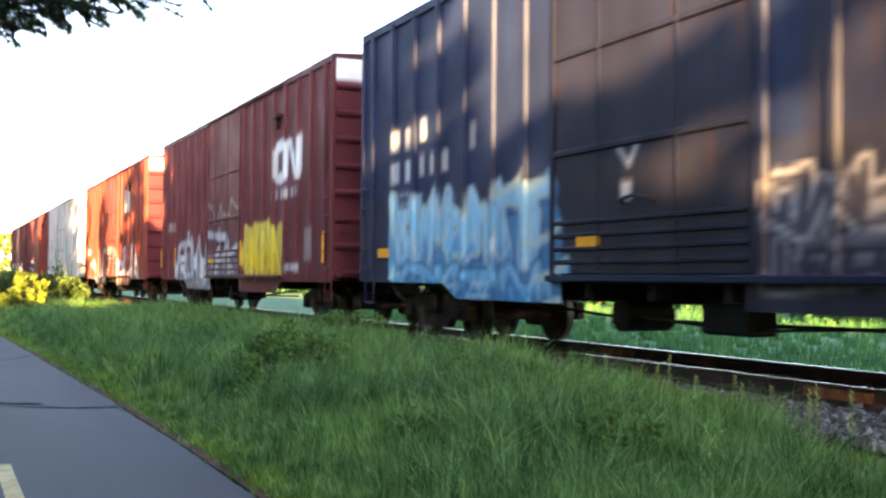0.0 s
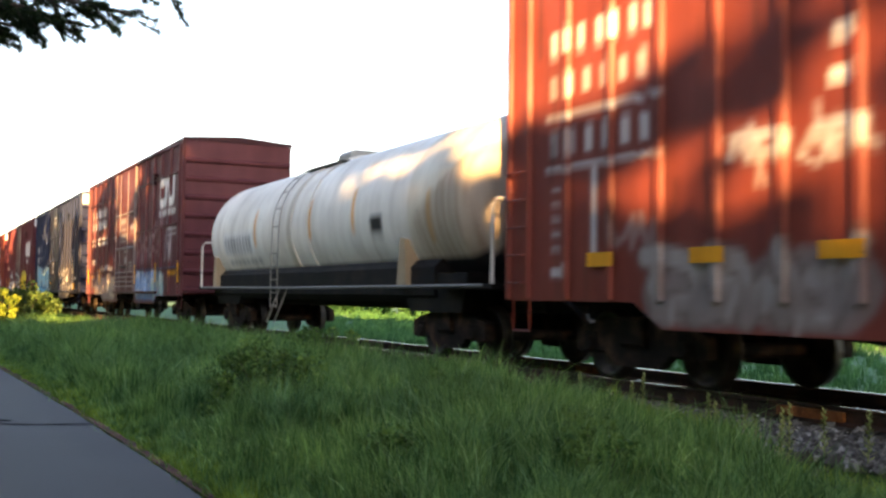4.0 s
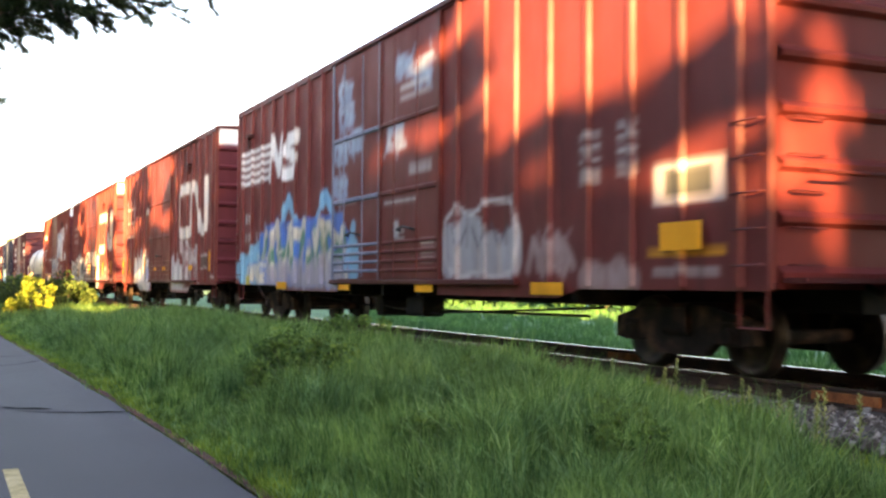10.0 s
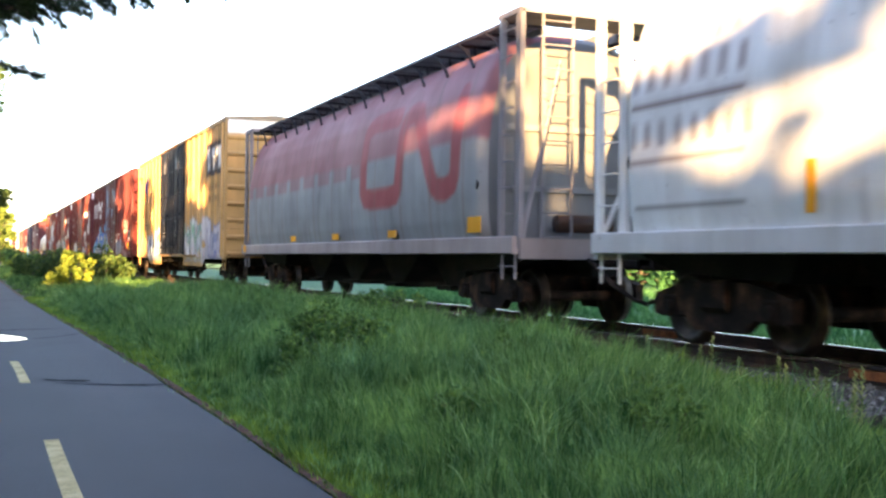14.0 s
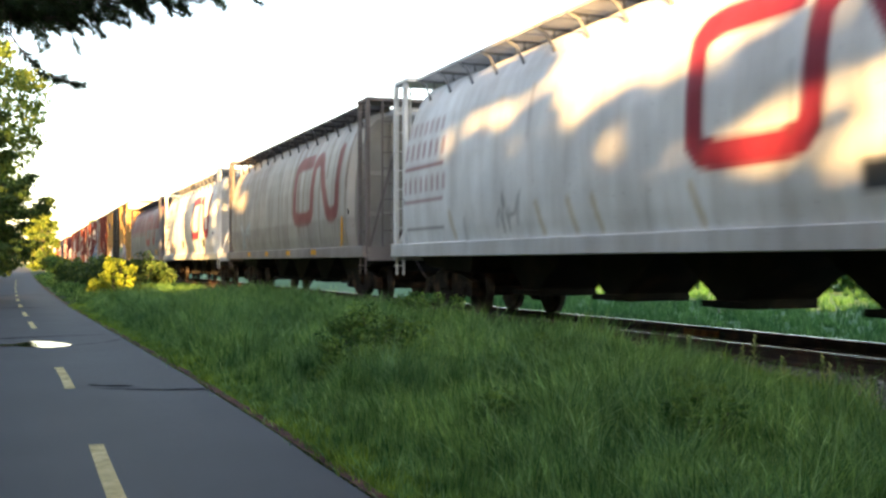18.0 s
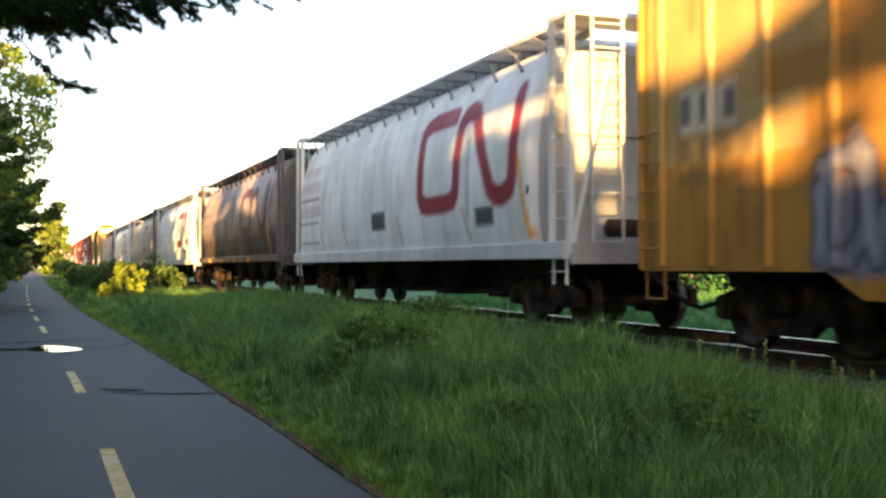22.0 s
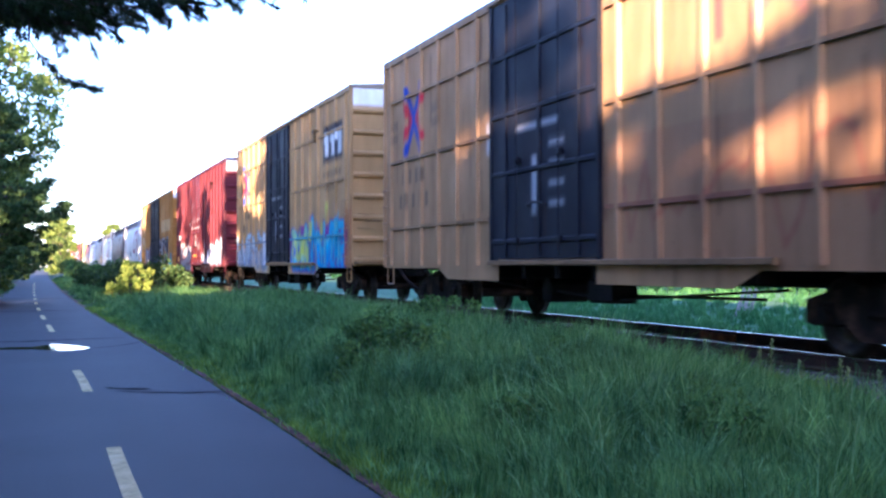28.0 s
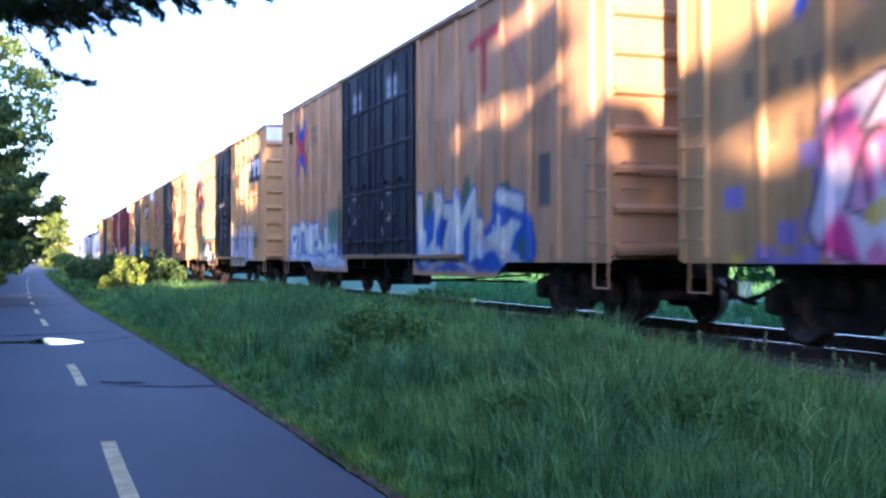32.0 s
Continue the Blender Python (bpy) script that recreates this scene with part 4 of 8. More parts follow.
def pine():
    """The pine beside the path whose lowest boughs hang into view."""
    g = np.random.default_rng(21)
    root = new("pine_tree")
    root.location = (-3.1, 7.6, ground_z(-3.1, 7.6))
    tagged(root, "dark pine with drooping needle boughs over the path", "tree", "trees along the path")
    child("trunk", Build().tube([(0, 0, -0.1), (0.05, 0, 3), (0.1, 0.1, 7), (0.1, 0, 11)], 0.2, 10, 0.25).done("trunk", M_BARK, True), root)
    twig = [(2.9, -0.3, 3.40), (3.02, -0.38, 3.10), (3.02, -0.40, 2.88), (3.09, -0.40, 2.78), (3.20, -0.40, 2.68), (3.32, -0.40, 2.62), (3.44, -0.40, 2.60)]
    boughs = [twig]
    for z, ends in ((3.30, ((3.1, -0.9, 3.02), (3.3, -0.4, 3.06), (3.2, 0.1, 3.10), (3.5, -0.6, 3.08), (3.45, -0.1, 3.12), (3.36, -0.42, 2.98))), (3.5, ((3.8, -0.3, 3.14), (3.75, -0.8, 3.16), (4.0, -0.45, 3.18), (3.6, 0.3, 3.2), (4.15, -0.7, 3.24), (2.95, -0.5, 3.12), (2.8, -0.1, 3.1))),
                    (3.8, ((4.4, -0.4, 3.30), (4.6, -0.8, 3.38), (4.1, 0.2, 3.34), (3.3, -0.7, 3.3), (3.9, -0.6, 3.36)))):
        for ex, ey, ez in ends:
            boughs.append([(0.05, 0, z), (0.45 * ex, 0.3 * ey, z + 0.22), (0.78 * ex, 0.7 * ey, ez + 0.14), (ex, ey, ez)])
    boughs += [
        [(0.05, 0, 5.0), (-1.4, -1.0, 5.2), (-2.6, -1.6, 4.9)],
        [(0.05, 0, 6.0), (0.8, 1.6, 6.2), (1.2, 2.8, 5.9)],
        [(0.05, 0, 7.0), (-0.8, 1.6, 7.2), (-1.2, 2.6, 7.0)],
        [(0.05, 0, 8.0), (0.9, -1.4, 8.1), (1.6, -2.4, 7.9)],
    ]
    for k, pts in enumerate(boughs):
        thin = k == 0
        bough = child("bough", Build().tube(pts, 0.008 if thin else 0.028, 6, 0.35).done("bough", M_BARK, True), root)
        v, f = [], []
        pp = [Vector(p) for p in pts]
        tufts = 22 if thin else 64
        twigs = Build()
        for i in range(tufts):
            if thin:
                t = (len(pp) - 1) * (0.45 + 0.55 * i / tufts)
            else:
                t = (len(pp) - 1) * (0.42 + 0.58 * i / tufts)
            j = min(int(t), len(pp) - 2)
            o = pp[j].lerp(pp[j + 1], t - j)
            along = (pp[j + 1] - pp[j]).normalized()
            side = Vector((g.normal(0, 0.45), g.normal(0, 0.6), g.normal(-0.22, 0.28)))
            ln = (0.05 if thin else 0.20) * g.uniform(0.4, 1.3)
            tip = o + (along * 0.7 + side).normalized() * ln
            twigs.tube([tuple(o), tuple((o + tip) / 2 + Vector((0, 0, 0.01))), tuple(tip)], 0.004, 4, 0.6)
            for m in range(90 if not thin else 40):
                s = 1.08 - 0.6 * g.random() ** 1.5
                q = o.lerp(tip, s)
                d = ((tip - o).normalized() * 0.8 + Vector(g.normal(0, 0.55, 3))).normalized() * g.uniform(0.035, 0.075)
                wv = d.cross(Vector(g.normal(0, 1, 3))).normalized() * 0.0035
                n = len(v)
                v += [tuple(q - wv), tuple(q + wv), tuple(q + d)]
                f.append((n, n + 1, n + 2))
        tagged(child("twig_growth", twigs.done("twigs", M_BARK), bough), kind="stuff")
        tagged(child("needle_growth", mesh("needles", v, f, M_NEEDLE), bough), kind="stuff")
    crown = [(g.normal(0, 1.3), g.normal(0, 1.3), g.uniform(5, 11)) for _ in range(50)]
    child("crown", leaf_cloud("crown", crown, [0.8] * 50, 60, 0.13, 31, M_NEEDLE, 0.5), root)


RUN, RISE = SUN_TO.y / SUN_TO.x, -SUN_TO.z / SUN_TO.x


def along_light(x, y, h):
    """Sets a tree of the shading row back along the low sun's direction, and as much higher."""
    return y - 1.0 * (7.1 - x), h + 0.17 * (7.1 - x)


def build_plants():
    pine()
    # trees in view, on the path's far verge
    tree("spruce_tree", -2.9, 46, 8.6, 4.2, 103, M_SPRUCE, "dark green spruce with long drooping boughs beside the path", 80, 120, 0.085, 0.2, True)
    tree("broadleaf_tree", -3.6, 53, 15, 4.2, 101, M_LEAF_LIGHT, "tall leafy tree over the path, its crown sunlit", 130, 170, 0.14, 0.25)
    tree("broadleaf_tree", -3.9, 50, 6.5, 3.0, 102, M_LEAF, "dark leafy undergrowth tree beside the path", 70, 130, 0.14, 0.03)
    tree("spruce_tree", -4.4, 74, 13, 4.3, 105, M_SPRUCE, "dark green spruce with long drooping boughs beside the path", 70, 60, 0.15, 0.04, True)
    tree("broadleaf_tree", -5.0, 100, 12, 4.6, 107, M_LEAF_LIGHT, "pale green tree beside the path", 80, 80, 0.22, 0.06)
    tree("broadleaf_tree", -5.5, 135, 12, 5, 109, M_LEAF_LIGHT, "pale green tree beside the path", 70, 70, 0.28, 0.06)
    tree("broadleaf_tree", 2.9, 190, 9.5, 2.6, 113, M_LEAF_LIGHT, "bright yellow-green tree between path and track", 60, 80, 0.28, 0.03)
    tree("broadleaf_tree", 1.6, 215, 11, 3.0, 115, M_LEAF_LIGHT, "bright yellow-green tree between path and track", 60, 80, 0.32, 0.05)
    tree("broadleaf_tree", 3.4, 300, 12, 4.0, 117, M_LEAF_LIGHT, "yellow-green tree where the track bends out of sight", 90, 80, 0.42, 0.02)
    for i, (x, y, h, r) in enumerate(((20, 250, 10.5, 3.5), (17, 285, 11.5, 3.5))):
        tree("field_tree", x, y, h, r, 130 + i, M_LEAF_LIGHT, "sunlit tree beyond the track", 50, 60, 0.4, 0.1, group="trees beyond the track")
    # hedge beyond the field
    for i in range(16):
        x, y = 33 + 4 * math.sin(i * 2.3), 12 + i * 6.5
        tree("hedge_tree", x, y, 2.9 + 0.8 * math.sin(i * 1.7), 4.2, 150 + i, M_HEDGE, "dark green hedge bush at the field's far edge", 40, 50, 0.28, 0.02, group="hedge beyond the field")
    # the unseen row behind the viewer's shoulder, added and shaped to throw the shade: x, place of its shade along the
    # train, crown's top and foot there, radius, density
    row = [(-8.2, 18.2, 7.6, -9, 2.0, 1), (-11.6, 18.1, 7.4, -9, 1.9, 1), (-9.0, 21.6, 7.8, -9, 2.1, 1), (-8.0, 25.0, 7.2, -9, 2.1, 1), (-9.2, 28.5, 7.6, -9, 2.2, 1), (-8.4, 32.0, 7.0, -9, 2.0, 1), (-8.8, 35.2, 6.4, -9, 1.7, 0.8),
           (-12.0, 20.5, 7.0, -9, 1.8, 1), (-12.4, 26.5, 7.4, -9, 2.2, 1), (-12.0, 33.0, 6.6, -9, 2.0, 1),
           (-8.0, 12.4, 3.5, 2.7, 0.6, 1), (-8.3, 10.8, 3.5, 2.7, 0.6, 1), (-8.6, 9.4, 3.7, 2.9, 0.5, 0.8),
           (-8.0, 6.3, 6.8, 1.0, 1.35, 0.78), (-8.6, 3.0, 6.8, 0.5, 1.5, 0.75), (-8.2, 0.0, 7.0, -9, 1.8, 0.7), (-9.0, -6.0, 7.5, -9, 2.4, 1), (-8.0, -14.0, 7.5, -9, 2.8, 1), (-9.0, -24.0, 7.5, -9, 3.0, 1),
           (-9.0, 43.5, 6.4, -9, 1.5, 0.8), (-9.0, 51.0, 4.8, -9, 1.0, 0.3), (-8.5, 57.0, 5.5, -9, 1.2, 0.4)]
    for i, (x, yp, top, foot, r, th) in enumerate(row):
        h = top + RISE * (7.1 - x)
        low = max(0.04, (foot + RISE * (7.1 - x)) / h)
        tree("shade_tree", x, yp - RUN * (7.1 - x), h, r, 180 + i, M_LEAF, "leafy tree in the row along the path", 90 if low < 0.6 else 26, 66, (0.13 if 0.3 < th < 0.8 else 0.30) if low < 0.6 else 0.17, low, thin=th, girth=1.0 if low < 0.3 else 0.35)
    # more unseen trees, added to shade the far cars
    for i in range(17):
        x = -9.5 + 1.2 * math.sin(i * 1.9)
        y, h = along_light(x, 49 + i * 7.5, 11 + 1.5 * math.sin(i * 2.7))
        tree("shade_tree", x, y, h, 3.6, 600 + i, M_LEAF, "leafy tree in the row along the path", 70, 24, 0.5, 0.05)
    # unseen bushes added to shade the cars' lower sides and the bank
    bushes = [(40, 3.2, 1), (37.5, 3.0, 1), (35, 3.0, 1), (32, 3.0, 1), (29, 3.2, 1), (26, 3.0, 1), (23, 3.2, 1), (20, 3.0, 1), (17.2, 3.0, 1), (14.8, 2.8, 1), (12.9, 2.4, 1), (11.2, 2.2, 1), (9.7, 2.0, 0.85), (8.2, 1.8, 0.5), (6.7, 1.8, 0.5),
              (5.2, 1.8, 0.6), (3.4, 1.6, 0.8), (1.2, 1.8, 1), (-1.4, 2.2, 1), (-4.5, 2.5, 1), (-8, 2.5, 1), (-12, 2.5, 1), (-17, 2.5, 1)]
    for i, (yp, top, th) in enumerate(bushes):
        x = -6.3 + 0.5 * math.sin(i * 2.1)
        tree("hazel_bush", x, yp - RUN * (7.1 - x), top + RISE * (7.1 - x), 1.7, 240 + i, M_LEAF, "dense hazel bush in the row along the path", 120, 50, 0.26, 0.02, thin=th)
    # low unseen bushes, added to keep the farther path shaded
    for i, (x, y) in enumerate(((-7.4, 27.5), (-7.0, 30.5), (-7.5, 33.5), (-7.2, 36.5), (-7.2, 39.5))):
        y, h = along_light(x, y, 3.1)
        tree("hazel_bush", x, y, h, 2.4, 220 + i, M_LEAF, "dense hazel bush in the row along the path", 60, 60, 0.2, 0.03)
    # a leaning picket marker beyond the track
    bd = new("picket_marker")
    bd.location = (17.5, 24.3, ground_z(17.5, 24.3))
    bd.rotation_euler = (0.0, 0.28, -0.55)
    tagged(bd, "small leaning grey picket marker in the field grass", "marker")
    for i in range(3):
        child("picket", Build().box(-0.05, 0.05, -0.015, 0.015, -0.2, 0.74 + 0.04 * i, 0.012).done("picket", M_SHED), bd, (0.15 * (i - 1), 0, 0))
    child("cross_rail", Build().box(-0.22, 0.22, 0.015, 0.045, 0.25, 0.31).done("cross_rail", M_SHED), bd)
    shed = new("field_shed")
    shed.location = (36.0, 31.0, ground_z(36.0, 31.0))
    shed.rotation_euler = (0, 0, -0.75)
    tagged(shed, "low pale grey shed at the field's far edge", "shed")
    child("wall", Build().box(-2.5, 2.5, -1.6, 1.6, -0.1, 2.3).done("wall", M_SHED), shed)
    child("roof", Build().plate([(-1.9, 2.28), (1.9, 2.28), (0, 3.0)], -2.8, 2.8).done("roof", M_BLACK), shed)
    for k in range(5):
        child("wall_panel", Build().box(-0.44, 0.44, -1.66, -1.602, 0.1, 2.1, 0.02).done("wall_panel", M_SHED), shed, (-2.0 + k, 0, 0))
    for k in (-1.0, 1.0):
        win = child("window", Build().box(-0.5, 0.5, -1.70, -1.662, 1.0, 1.8, 0.02).done("window", M_BOARD), shed, (k, 0, 0))
        child("pane", Build().box(-0.42, 0.42, -1.712, -1.701, 1.08, 1.72).done("pane", M_WATER), win)
    # shrubs on the bank
    shrub("bright_shrub", 3.75, 48.5, 1.95, 0.75, 301, M_YELLOW, "yellow-green sunlit shrub on the bank", 26, 90, 0.07)
    shrub("bright_shrub", 2.8, 47.4, 0.85, 0.6, 303, M_YELLOW, "low yellow-green sunlit shrub on the bank", 16, 80, 0.06)
    shrub("bright_shrub", 4.0, 120, 2.2, 2.0, 305, M_SHRUB, "dark green shrub far along the bank", 26, 70, 0.14)
    shrub("bright_shrub", 3.6, 150, 2.6, 1.6, 307, M_LEAF_LIGHT, "yellow-green shrub far along the bank", 26, 70, 0.16)
    shrub("bramble_shrub", 4.9, 84, 1.5, 2.2, 309, M_SHRUB, "dark green bramble on the bank", 26, 70, 0.12)
    for i, (x, y, h, r) in enumerate(((5.1, 53, 1.7, 1.4), (4.6, 60, 1.5, 1.6), (3.4, 68, 1.7, 1.6), (5.2, 74, 1.9, 1.8))):
        shrub("bramble_shrub", x, y, h, r, 340 + i, M_SPRUCE, "dark green bramble on the bank", 26, 80, 0.10)
    shrub("low_shrub", 3.85, 12.2, 0.98, 0.62, 311, M_SHRUB, "low leafy shrub in the tall grass", 26, 110, 0.035)
    shrub("low_shrub", 3.35, 11.5, 0.74, 0.45, 312, M_SHRUB, "low leafy shrub in the tall grass", 14, 90, 0.032)
    shrub("low_shrub", 6.55, 17.4, 1.0, 0.62, 313, M_SHRUB, "leafy shrub at the edge of the ballast", 16, 80, 0.035)
    shrub("low_shrub", 6.5, 19.3, 0.66, 0.5, 315, M_SHRUB, "leafy shrub at the edge of the ballast", 12, 70, 0.035)
    for i, (x, y) in enumerate(((3.5, 7.6), (4.67, 6.9), (4.3, 6.1), (5.6, 11.2), (3.6, 18.5), (5.2, 7.9))):
        shrub("low_shrub", x, y, 0.56, 0.30, 330 + i, M_SHRUB, "low leafy weed clump in the tall grass", 11, 70, 0.026)
    shrub("low_shrub", 4.3, 9.6, 0.5, 0.4, 317, M_SHRUB, "low leafy shrub in the tall grass", 10, 60, 0.03)
    for i, (x, y, h) in enumerate(((6.46, 6.6, 0.56), (6.5, 6.72, 0.50), (6.24, 6.5, 0.44), (6.6, 6.36, 0.42), (6.7, 7.35, 0.36), (6.62, 7.1, 0.30), (6.3, 7.3, 0.5), (6.95, 9.2, 0.5), (6.92, 9.35, 0.4), (6.62, 5.95, 0.44), (6.9, 8.6, 0.34), (7.0, 10.4, 0.42), (6.85, 8.0, 0.4))):
        weed(x, y, h, 400 + i)


# ---------------------------------------------------------------- the train
SPEED = 12.137
CAR_Z = 0.67
MAROON, RED, BROWN = (0.125, 0.028, 0.036), (0.20, 0.044, 0.032), (0.105, 0.031, 0.037)
NAVY, INK = (0.016, 0.026, 0.072), (0.014, 0.016, 0.028)
TAN, GOLD = (0.46, 0.285, 0.115), (0.42, 0.21, 0.045)
WHITE, OFF, CREAM = (0.74, 0.76, 0.76), (0.55, 0.56, 0.56), (0.80, 0.78, 0.71)
GREY, BEIGE, DUSK = (0.26, 0.27, 0.28), (0.40, 0.385, 0.355), (0.066, 0.050, 0.050)
SIGNAL, BLACK, SKYBLUE = (0.80, 0.36, 0.02), (0.015, 0.015, 0.017), (0.17, 0.42, 0.62)


def truck_template():
    parts = {}
    b = Build()
    prof = [(-1.22, 0.60), (-1.22, 0.36), (-1.05, 0.33), (-0.62, 0.36), (-0.42, 0.20), (0.42, 0.20), (0.62, 0.36), (1.05, 0.33), (1.22, 0.36), (1.22, 0.60), (1.0, 0.66), (0.5, 0.76), (-0.5, 0.76), (-1.0, 0.66)]
    parts["side_frame"] = b.plate(prof, -0.07, 0.07).done("side_frame", M_TRUCK)
    w = Build()
    w.lathe_x([(0.07, 0.09), (0.07, 0.30), (0.05, 0.34), (0.07, 0.37), (0.07, 0.445), (0.045, 0.445), (0.04, 0.425), (-0.07, 0.42), (-0.07, 0.36), (-0.02, 0.33), (0.0, 0.2), (-0.07, 0.14), (-0.1, 0.09), (-0.1, 0.0)], 0, 0, 18)
    parts["wheel"] = w.done("wheel", M_WHEEL, True)
    parts["axle"] = Build().lathe_x([(-1.05, 0.0), (-1.05, 0.07), (-0.7, 0.085), (0.7, 0.085), (1.05, 0.07), (1.05, 0.0)], 0, 0, 12).done("axle", M_TRUCK, True)
    s = Build().tube([(0.06 * math.cos(k * 1.05), 0.06 * math.sin(k * 1.05), 0.25 + k * 0.0095) for k in range(0, 30, 2)], 0.016, 4)
    parts["spring"] = s.done("spring", M_TRUCK)
    c = Build().box(-0.09, 0.09, -0.13, 0.13, 0.33, 0.60, 0.03)
    c.lathe_x([(-0.13, 0.0), (-0.13, 0.075), (-0.10, 0.095), (-0.05, 0.1)], 0, 0.44, 10)
    parts["bearing"] = c.done("bearing", M_TRUCK)
    parts["bolster"] = Build().box(-1.15, 1.15, -0.22, 0.22, 0.42, 0.78, 0.05).done("bolster", M_TRUCK)
    return parts


TRUCK = truck_template()
COUPLER = (Build().box(-0.13, 0.13, -0.55, 0.35, 0.76, 0.98, 0.03).box(-0.16, 0.2, -0.9, -0.5, 0.70, 1.02, 0.05).box(-0.26, -0.1, -0.98, -0.72, 0.72, 1.0, 0.04)
           .box(-0.2, 0.12, -1.22, -0.9, 0.72, 1.0, 0.05)
           .tube([(-0.38, 0.15, 0.86), (-0.42, -0.25, 0.72), (-0.40, -0.6, 0.50), (-0.30, -1.0, 0.30), (-0.2, -1.19, 0.24)], 0.034)).done("coupler", M_TRUCK)


def add_truck(car, y):
    t = child("truck", TRUCK["bolster"], car, (0, y, RAIL_Z - CAR_Z), label="dark grimy freight truck")
    for sx in (-1, 1):
        child("side_frame", TRUCK["side_frame"], t, (sx * 1.0, 0, 0))
        for dy in (-0.2, 0.0, 0.2):
            child("spring", TRUCK["spring"], t, (sx * 1.0, dy, -0.02))
        for dy in (-0.89, 0.89):
            child("wheel", TRUCK["wheel"], t, (sx * 0.74, dy, 0.425), (0, 0, 0 if sx < 0 else math.pi))
            child("bearing", TRUCK["bearing"], t, (sx * 1.0, dy, 0), (0, 0, 0 if sx < 0 else math.pi))
    for dy in (-0.89, 0.89):
        child("axle", TRUCK["axle"], t, (0, dy, 0.425))


def running_gear(car, half, setback=2.1):
    for s in (-1, 1):
        add_truck(car, s * (half - setback))
        child("coupler", COUPLER, car, (0, s * (half + 0.05), 0), (0, 0, 0 if s < 0 else math.pi))


def ladder_mesh(z0, z1, n, w=0.42, colour=None, rails=True):
    b = Build()
    if rails:
        for s in (-w / 2, w / 2):
            b.box(-0.015, 0.015, s - 0.016, s + 0.016, z0, z1)
    for i in range(n):
        z = z0 + (z1 - z0) * (i + 0.5) / n
        b.tube([(0, -w / 2, z), (-0.06, -w / 2 + 0.02, z), (-0.06, w / 2 - 0.02, z), (0, w / 2, z)], 0.011, 5)
    return b.done("ladder", M_PAINT, colour=colour)


def end_mesh(width, z0, z1, colour, top, ribs=8):
    """A pressed steel end wall with flat-topped horizontal ribs; it faces -y."""
    h = width / 2
    prof = [(0.0, z0)]
    step = (z1 - 0.25 - z0) / ribs
    for i in range(ribs):
        a = z0 + step * i
        prof += [(0.0, a + step * 0.12), (-0.075, a + step * 0.20), (-0.085, a + step * 0.30), (0.0, a + step * 0.42)]
    prof += [(0.0, z1 - 0.45), (0.0, z1)]
    v = [(x, y, z) for y, z in prof for x in (-h, -h * 0.5, 0, h * 0.5, h)]
    f = [(j * 5 + i, j * 5 + i + 1, j * 5 + 6 + i, j * 5 + 5 + i) for j in range(len(prof) - 1) for i in range(4)]
    me = mesh("end_wall", v, f, M_PAINT)
    c = np.array([top if z > z1 - 0.47 else colour for y, z in prof for _ in range(5)])
    return painted(me, c)


